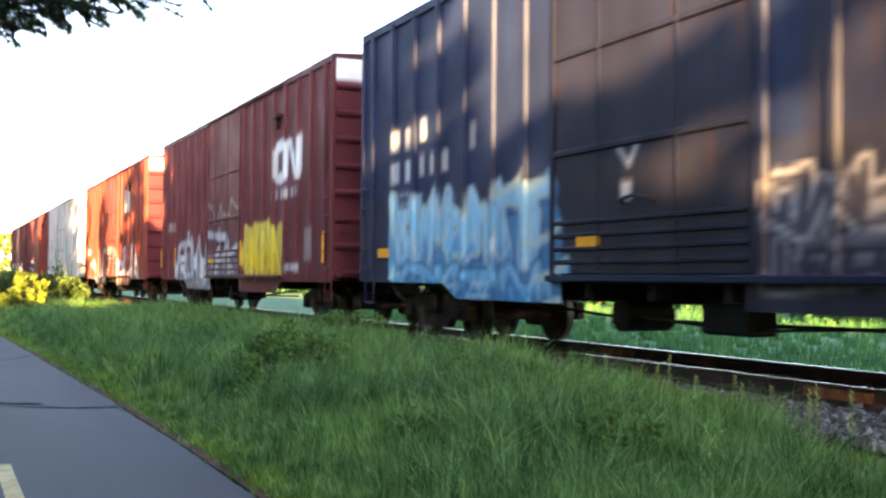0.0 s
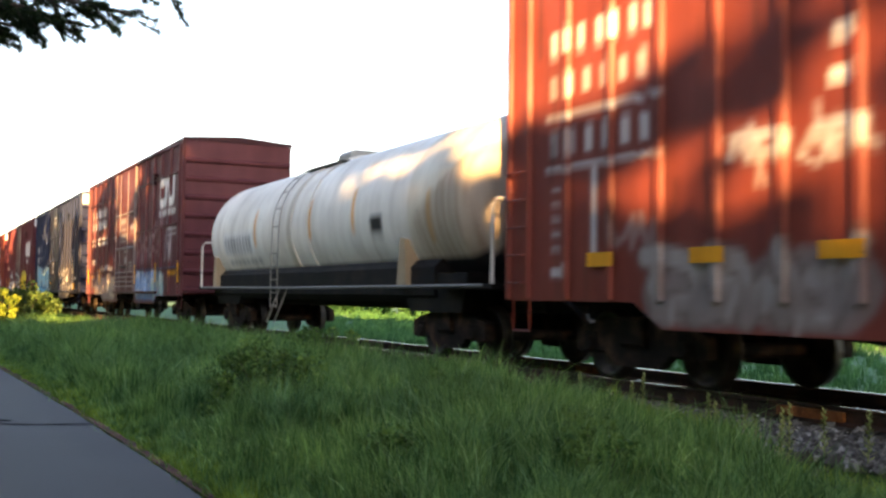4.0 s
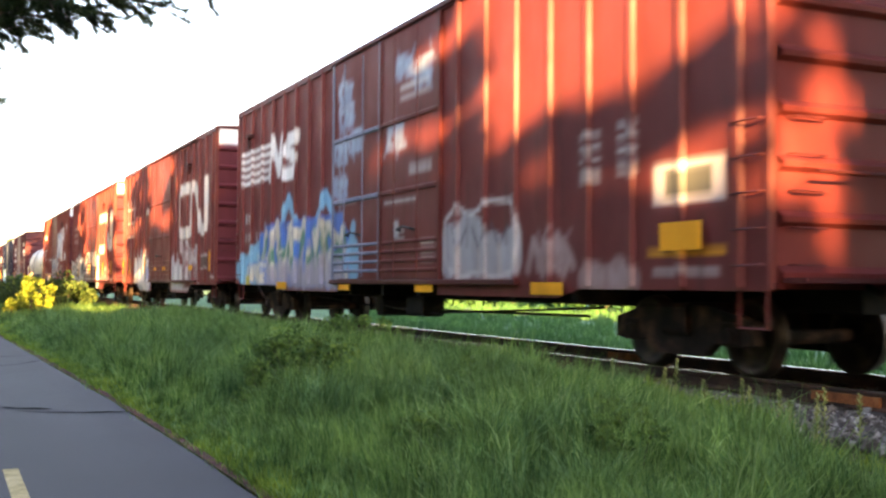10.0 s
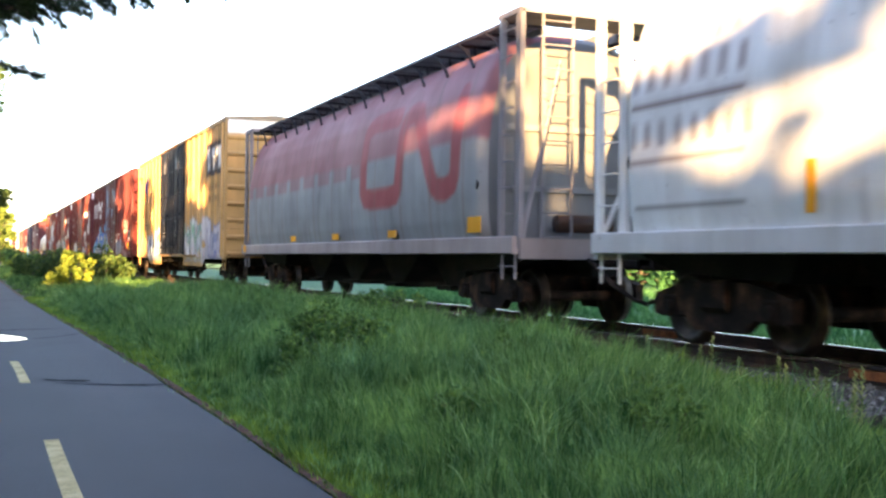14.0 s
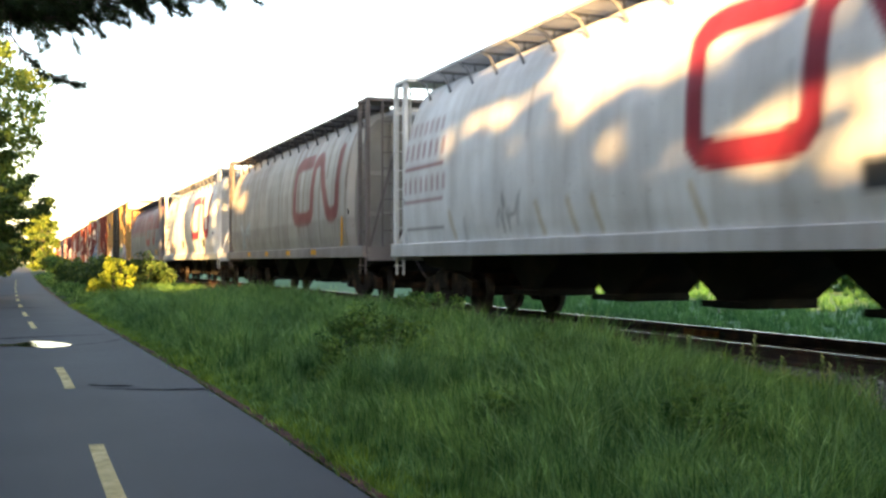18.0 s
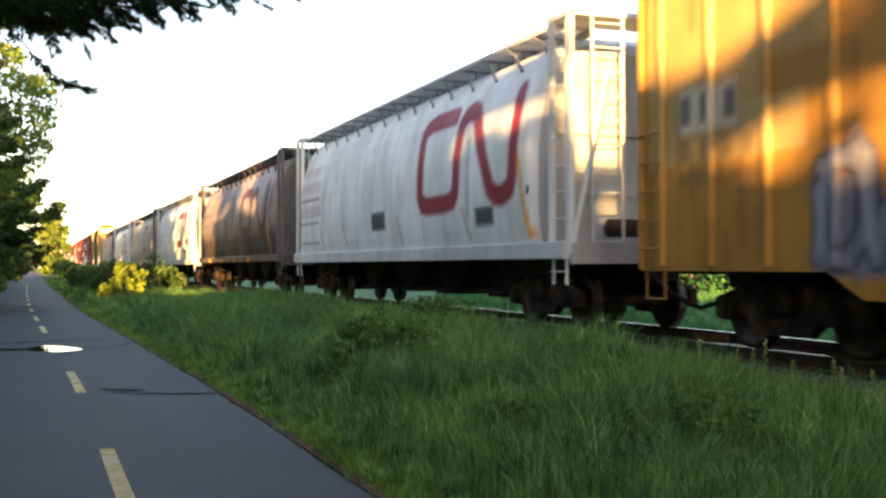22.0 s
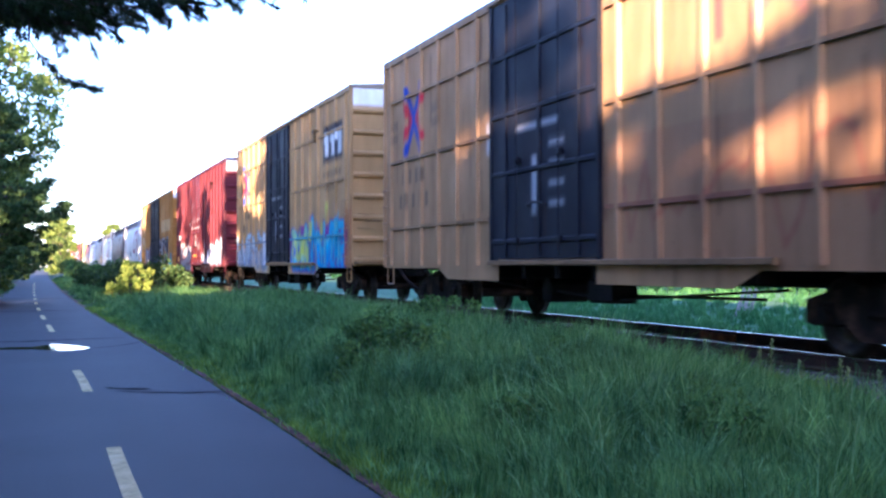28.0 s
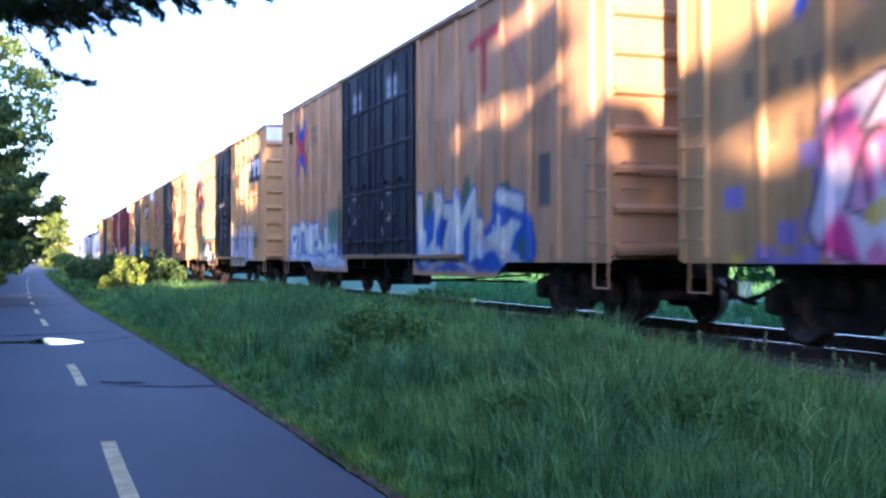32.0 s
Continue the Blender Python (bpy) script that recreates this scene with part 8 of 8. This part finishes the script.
def art_tan_bluegraf(cv):
    tan_common(cv, 16.3, 6.0, 9.3, (13.5, 15.5, 3.55, 4.5))
    plum, azure, sea, lime = (0.17, 0.05, 0.26), (0.03, 0.20, 0.62), (0.05, 0.42, 0.66), (0.52, 0.62, 0.10)
    cv.cloud(9.55, 15.8, 0.6, 2.0, plum, 14, 0.95)
    cv.rect(9.9, 15.7, 0.62, 1.3, plum, 0.8)
    cv.cloud(9.65, 15.65, 0.62, 1.9, azure, 13, 0.9)
    cv.piece(9.7, 12.4, 0.66, 2.1, [8, 9, 1, 5], [sea, lime, (0.30, 0.55, 0.30), sea], (0.06, 0.08, 0.42), 0.24, 0.05, shine=(0.62, 0.66, 0.22))
    cv.piece(12.3, 15.6, 0.62, 2.2, [9, 4, 1, 8, 4], [(0.03, 0.30, 0.66), sea, (0.06, 0.50, 0.70)], plum, 0.24, 0.05, shine=(0.30, 0.62, 0.50))
    for a, b in ((11.2, 0.8), (12.1, 1.6), (13.3, 1.5), (13.9, 2.0), (12.8, 0.7)):
        cv.stroke([(a, b), (a + 0.08, b + 0.4)], 0.16, lime, 0.8)
    cv.stroke([(12.6, 0.6), (12.75, 1.4)], 0.12, (0.5, 0.16, 0.06), 0.7)
    cv.rect(15.7, 16.4, 0.7, 2.2, (0.30, 0.09, 0.04), 0.5)
    cv.cloud(0.2, 5.8, 0.6, 1.5, (0.42, 0.44, 0.46), 12, 0.5)
    cv.piece(0.2, 5.8, 0.6, 2.0, [7, 9, 6, 4, 1, 3, 2], [(0.16, 0.22, 0.36), (0.36, 0.44, 0.50), (0.40, 0.55, 0.62)], (0.14, 0.18, 0.28), 0.15, 0.04, shine=WHITE)


def art_tan_plain(cv):
    tan_common(cv, 16.7, 6.1, 9.9)
    cv.stroke([(12.1, 4.2), (13.0, 4.2), (12.55, 4.2), (12.55, 3.4)], 0.17, (0.30, 0.06, 0.07), 0.8)
    cv.stroke([(13.2, 4.2), (14.0, 3.4)], 0.15, (0.30, 0.10, 0.12), 0.6)
    cv.stroke([(14.0, 4.2), (13.2, 3.4)], 0.15, (0.30, 0.10, 0.12), 0.6)
    cv.bars(11.0, 3.05, 13, 0.24, 0.24, (0.26, 0.16, 0.10), alpha=0.55)
    cv.rect(9.9, 16.5, 0.7, 2.5, (0.30, 0.13, 0.07), 0.35)
    cv.tag(10.4, 16, 1.0, 2.3, (0.28, 0.06, 0.05), 0.08, 7, 0.45)


def art_tan_panel(cv):
    tan_common(cv, 16.5, 6.3, 9.7, (13.4, 15.6, 3.5, 4.4))
    cv.rect(2.45, 6.1, 0.58, 1.72, (0.022, 0.022, 0.036))
    cv.rect(2.4, 6.15, 1.70, 1.86, (0.08, 0.27, 0.22), 0.85)
    cv.rect(2.35, 2.55, 0.6, 1.72, (0.09, 0.25, 0.24), 0.7)
    for u, z0, z1, w, c in ((2.75, 0.9, 1.5, 0.16, PALE), (3.1, 0.75, 1.6, 0.22, LILAC), (3.45, 0.95, 1.55, 0.12, (0.4, 0.4, 0.5)), (3.6, 1.0, 1.4, 0.5, PALE), (3.75, 0.6, 1.2, 0.28, PALE), (4.35, 0.85, 1.0, 0.3, PALE), (5.05, 1.2, 1.65, 0.2, PALE),
                            (5.35, 1.05, 1.65, 0.26, (0.5, 0.34, 0.06)), (5.75, 1.0, 1.5, 0.22, LILAC), (5.5, 0.75, 1.05, 0.22, WHITE), (3.0, 0.7, 0.85, 0.3, PALE), (4.55, 1.35, 1.6, 0.1, LILAC)):
        cv.stroke([(u + w / 2, z0 + w / 2), (u + w / 2 + 0.04, z1 - w / 2)], w, c, 0.85)
    cv.stroke([(3.55, 1.3), (4.1, 1.35)], 0.12, PALE, 0.8)
    cv.stroke([(1.5, 0.7), (1.6, 1.2), (1.75, 0.75)], 0.12, PALE, 0.5)
    cv.cloud(10.1, 14.1, 0.62, 2.15, (0.36, 0.38, 0.46), 8, 0.92)
    cv.rect(10.3, 14.0, 0.62, 1.5, (0.36, 0.38, 0.46), 0.92)
    # white post strips: spray paint, whitened to paint in sunlight on the posts
    for u in (10.85, 11.75, 12.7, 13.6):
        cv.rect(u - 0.11, u + 0.13, 0.8, 2.0, WHITE, 0.95)
        cv.rect(u - 0.13, u + 0.15, 0.66, 0.8, (0.05, 0.06, 0.09), 0.85)
        for q in range(5):
            a, b = u + cv.rng.uniform(-0.42, 0.42), cv.rng.uniform(0.9, 1.85)
            cv.stroke([(a, b), (a + 0.04, b + 0.2)], cv.rng.uniform(0.10, 0.2), (0.09, 0.09, 0.14), 0.8)
    cv.stroke([(10.3, 2.0), (10.8, 2.12), (11.4, 2.0), (12.2, 2.12), (13.1, 2.05), (13.9, 2.1)], 0.10, (0.15, 0.15, 0.22), 0.8)
    cv.rect(14.4, 15.1, 1.2, 1.7, (0.05, 0.06, 0.07), 0.8)


def art_tan_whitegraf(cv):
    cross_emblem(cv, 1.7, 3.25, 1.05)
    for q in range(4):
        cv.rect(3.6, 4.2, 3.9 + q * 0.14, 3.97 + q * 0.14, (0.12, 0.09, 0.06), 0.7)
    cv.cloud(1.0, 6.8, 0.6, 1.5, (0.10, 0.17, 0.36), 10, 0.8)
    cv.piece(1.2, 6.4, 0.75, 2.0, [8, 3, 5, 3, 9], [(0.40, 0.48, 0.50), (0.60, 0.62, 0.46), PALE], (0.06, 0.12, 0.36), 0.26, 0.06, shine=WHITE)
    cv.piece(0.8, 7.0, 0.58, 0.98, [5, 9, 8, 7, 9, 6, 4], [(0.50, 0.54, 0.56), PALE], (0.08, 0.15, 0.40), 0.12, 0.04)
    cv.cloud(5.5, 6.9, 1.2, 1.75, (0.06, 0.15, 0.10), 3, 0.6)
    cv.stroke([(15.2, 4.5), (16.4, 4.6), (15.8, 4.55), (15.8, 3.7)], 0.2, (0.42, 0.05, 0.06), 0.9)
    cv.stroke([(16.7, 4.5), (17.3, 3.7)], 0.16, (0.42, 0.12, 0.12), 0.5)
    cv.bars(13.6, 3.15, 15, 0.24, 0.26, (0.25, 0.17, 0.11), alpha=0.7)
    navy, bone = (0.035, 0.10, 0.38), (0.64, 0.63, 0.50)
    cv.cloud(12.35, 17.6, 0.58, 1.95, navy, 12, 0.95)
    cv.rect(12.5, 17.4, 0.6, 1.3, navy, 0.8)
    for a, b in ((12.5, 1.5), (13.0, 1.95), (16.6, 1.9), (17.2, 1.0), (14.9, 2.1)):
        cv.stroke([(a, b - 0.2), (a + 0.1, b)], 0.34, (0.03, 0.12, 0.06), 0.85)
    cv.piece(12.45, 17.2, 0.65, 2.15, [3, 8, 9, 3, 5], [(0.42, 0.50, 0.56), bone, (0.72, 0.70, 0.56)], navy, 0.27, 0.06, shine=WHITE, wave=0.12)
    for q in ([(13.0, 0.65), (14.2, 0.85), (15.3, 0.6)], [(15.4, 1.2), (16.6, 0.9), (17.5, 0.65)]):
        cv.stroke(q, 0.12, (0.50, 0.40, 0.38), 0.8)
    cv.stroke([(16.3, 1.65), (17.6, 1.4)], 0.16, navy, 0.9)
    cv.rect(17.9, 18.3, 1.6, 2.4, (0.05, 0.07, 0.07), 0.8)
    door_notes(cv, 7.0, 12.25)


def art_tan_pink(cv):
    cv.bars(1.2, 2.52, 3, 0.3, 0.28, (0.14, 0.10, 0.07), alpha=0.75)
    cv.bars(2.3, 2.52, 2, 0.3, 0.28, (0.14, 0.10, 0.07), alpha=0.75)
    cv.bars(1.2, 2.02, 3, 0.3, 0.28, (0.20, 0.13, 0.09), alpha=0.7)
    cv.bars(2.3, 2.02, 2, 0.3, 0.28, (0.20, 0.13, 0.09), alpha=0.7)
    cross_emblem(cv, 1.95, 3.3, 1.0)
    violet = (0.25, 0.20, 0.52)
    for u, z in ((0.85, 1.35), (2.1, 1.72), (2.3, 1.45), (2.15, 1.05), (1.75, 0.95), (1.4, 0.68), (2.05, 0.72), (1.75, 0.62), (2.35, 0.85), (1.0, 0.55)):
        cv.rect(u, u + 0.33, z, z + 0.24, violet, 0.9)
    cv.rect(0.95, 1.2, 0.72, 0.86, YEL, 0.8)
    cv.cloud(2.6, 6.9, 0.6, 2.4, (0.66, 0.34, 0.50), 8, 0.95)
    cv.piece(2.6, 6.9, 0.62, 2.5, [8, 1, 9, 6], [(0.62, 0.06, 0.24), (0.75, 0.66, 0.72), PINK, (0.72, 0.62, 0.68)], (0.06, 0.05, 0.06), 0.4, 0.06, shine=WHITE)
    cv.stroke([(2.95, 2.0), (3.3, 2.4), (3.9, 2.5)], 0.08, (0.04, 0.03, 0.04), 0.9)
    cv.stroke([(3.1, 1.2), (3.3, 1.3)], 0.2, YEL, 0.8)
    cv.piece(13, 19, 0.6, 2.2, [1, 9, 4, 8, 7], [LILAC, ICE], COBALT, 0.26, 0.06)


def fifty(L, n=19):
    return even(L, n, 0.5)


def train_specs():
    """The cars from the train's head to its tail: leading end's place at the start, and how each one is built."""
    white_top = (0.80, 0.80, 0.80)
    strips = lambda *us: [(u, 1.15, 0.13, 0.62) for u in us]
    flat = lambda *us: [(u, 1.2, 0.5, 0.16) for u in us]
    box = lambda front, L, colour, art, seed, label, **k: (boxcar, front, dict(dict(length=L, colour=colour, art=art, seed=seed, label=label, posts=fifty(L), door=(6.6, 10.1)), **k))
    hop = lambda front, L, colour, art, seed, label, **k: (hopper, front, dict(dict(length=L, colour=colour, art=art, seed=seed, label=label), **k))
    sixty = dict(doors=2, door_colour=INK, door_label="dark navy plug door with lock rods", posts=even(20.1, 20, 0.5))
    panel = dict(doors=1, door_colour=INK, door_label="dark navy plug door", belts=(1.6, 3.0, 4.3), end_top=(0.80, 0.79, 0.76), roof=(0.25, 0.2, 0.15), sill=(0.76, 0.56))
    return [
        box(112.0, 16.9, BROWN, art_plain_brown, 1, "dull brown box car covered with faded spray paint"),
        box(92.9, 16.9, MAROON, art_brown_two, 2, "red-brown box car with scrawled lower panels", end_top=white_top),
        box(76.6, 16.9, OFF, art_white_box, 3, "grey-white box car with pale spray paint", end=(0.4, 0.4, 0.4)),
        box(56.9, 16.9, RED, art_red_old, 4, "weathered red box car with sprayed lower side", end_top=white_top, end=MAROON),
        box(37.0, 17.0, MAROON, art_maroon_emblem, 5, "maroon box car with yellow and grey spray paint", end_top=white_top, strips=strips(0.0, 2.2, 10.2, 16.5) + flat(6.9)),
        box(18.4, 17.3, NAVY, art_blue, 6, "dark blue box car with a light blue sprayed mural", end_top=white_top, end=(0.013, 0.018, 0.05), door=(6.7, 10.4), strips=flat(0.9, 7.3) + [(15.5, 0.95, 0.6, 0.3)], sill=(0.78, 0.55)),
        box(-1.1, 17.0, BROWN, art_brown_grid, 7, "red-brown panelled box car with blue spray paint", door=(6.7, 10.2), belts=(1.6, 2.85, 4.35), strips=strips(0.45, 3.2, 6.6, 10.3, 13.6, 16.6), posts=fifty(17.0, 15)),
        (tank_car, -19.75, dict(length=16.05, art=art_tank, seed=8, label="cream white tank car on a black frame")),
        box(-36.3, 16.9, RED, art_red_tagged, 9, "red box car with a grey sprayed door", end=MAROON, end_top=white_top, strips=flat(1.9, 3.7, 5.4, 11.2, 13.0) + strips(16.2), drop=2.7, sill=(0.80, 0.52)),
        box(-55.3, 16.7, (0.16, 0.036, 0.033), art_red_mural, 10, "red box car with a long grey sprayed mural", end=MAROON, end_top=white_top, door=(6.25, 10.6), strips=strips(0.0, 3.6, 8.1, 10.8, 13.0, 15.6)),
        box(-74.4, 16.7, (0.15, 0.035, 0.032), art_red_silver, 11, "maroon box car with silver sprayed letters", end=MAROON, end_top=white_top, door=(6.25, 10.2), strips=strips(0.1, 1.8, 5.3, 16.0) + flat(7.2, 8.9, 13.2)),
        box(-93.5, 20.0, (0.14, 0.031, 0.030), art_striped_emblem, 12, "long red box car with a striped emblem and mural", end=(0.16, 0.03, 0.028), door=(7.6, 12.6), doors=2, posts=even(20.0, 22, 0.5), sill=(0.78, 0.66), strips=[(3.8, 0.7, 0.7, 0.15), (8.0, 0.7, 0.6, 0.13), (11.7, 0.7, 0.7, 0.15), (15.5, 0.7, 0.8, 0.16), (18.3, 1.2, 0.7, 0.3)]),
        box(-115.8, 20.2, TAN, art_tan_cross, 13, "long tan box car with dark navy double doors", end_top=(0.80, 0.79, 0.76), door=(7.05, 12.7), roof=(0.3, 0.24, 0.17), **sixty),
        hop(-138.3, 17.8, GREY, art_hopper_red, 14, "grey covered hopper with a faded red upper half", sill_colour=(0.36, 0.30, 0.29), eave=(0.10, 0.045, 0.055), walk=(0.035, 0.03, 0.04), frame=(0.22, 0.21, 0.23), strips=[(5.6, 1.22, 0.45, 0.14), (9.0, 1.22, 0.45, 0.14), (12.5, 1.22, 0.45, 0.14), (16.1, 1.25, 0.5, 0.25), (0.4, 0.98, 0.3, 0.2)]),
        hop(-158.0, 17.9, WHITE, art_hopper_white, 15, "white covered hopper with a crimson ribbon emblem", frame=WHITE, walk=(0.48, 0.49, 0.50), strips=[(4.0, 1.3, 0.12, 0.5)]),
        hop(-177.8, 17.6, BEIGE, art_hopper_beige, 16, "dusty beige covered hopper with rust lines", sill_colour=(0.27, 0.24, 0.23), frame=(0.15, 0.13, 0.13), eave=(0.46, 0.44, 0.41), walk=(0.08, 0.07, 0.07), strips=[(4.2, 1.0, 0.4, 0.14), (7.0, 1.0, 0.4, 0.14), (9.9, 1.0, 0.45, 0.14), (12.8, 1.0, 0.5, 0.14), (15.7, 1.2, 0.12, 0.7)]),
        hop(-197.1, 17.6, WHITE, art_hopper_national, 17, "white covered hopper with a crimson ribbon emblem", frame=WHITE, walk=(0.48, 0.49, 0.50), end=(0.5, 0.5, 0.47)),
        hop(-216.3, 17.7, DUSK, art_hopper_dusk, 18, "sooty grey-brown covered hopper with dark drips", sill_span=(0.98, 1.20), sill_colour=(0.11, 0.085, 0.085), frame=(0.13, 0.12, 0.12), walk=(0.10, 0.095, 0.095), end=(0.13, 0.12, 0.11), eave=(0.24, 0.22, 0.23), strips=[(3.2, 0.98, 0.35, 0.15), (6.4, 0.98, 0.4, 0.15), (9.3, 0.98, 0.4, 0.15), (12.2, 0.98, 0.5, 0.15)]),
        hop(-235.8, 17.5, WHITE, art_hopper_last, 19, "white covered hopper with a crimson ribbon emblem", frame=WHITE, walk=(0.48, 0.49, 0.50), end=(0.45, 0.45, 0.44)),
        box(-255.2, 20.4, GOLD, art_gold, 20, "ochre box car with black and white mural", end_top=(0.80, 0.79, 0.76), door=(7.35, 12.8), roof=(0.16, 0.11, 0.06), **sixty),
        box(-277.90, 17.0, (0.13, 0.022, 0.030), art_ns_red, 21, "dark red box car with grey spray paint", end_top=white_top, door=(6.4, 9.7), strips=[(0.8, 1.0, 0.6, 0.3)] + flat(7.3, 8.0)),
        box(-297.86, 16.4, TAN, art_tan_bluegraf, 22, "tan box car with a bright blue mural", door=(6.0, 9.3), posts=even(16.4, 17, 0.5), **panel),
        box(-317.02, 16.7, (0.42, 0.25, 0.115), art_tan_plain, 23, "rusty tan box car with a navy door", door=(6.1, 9.85), posts=even(16.7, 17, 0.5), **panel),
        box(-336.42, 16.5, (0.50, 0.31, 0.13), art_tan_panel, 24, "tan box car with white spray paint beside a navy door", door=(6.3, 9.7), posts=even(16.5, 17, 0.5), **panel),
        box(-355.72, 20.1, (0.46, 0.27, 0.13), art_tan_whitegraf, 25, "long tan box car with blue and white mural", end_top=(0.80, 0.79, 0.76), door=(7.0, 12.25), roof=(0.2, 0.15, 0.1), **sixty),
        box(-377.48, 20.1, TAN, art_tan_pink, 26, "long tan box car with a pink and violet mural", end_top=(0.80, 0.79, 0.76), door=(7.0, 12.3), **sixty),
    ]


CARS = []


def build_train():
    for make, front, spec in train_specs():
        CARS.append((make(spec), front - spec["length"] / 2))


def motions():
    for car, y in CARS:
        walk(car, [(t, pose(TRACK_X, y + SPEED * t, CAR_Z)) for t in (0.0, 16.0, 32.0)])


build_ground()
build_path()
build_track()
build_plants()
build_train()
build_grass()
motions()
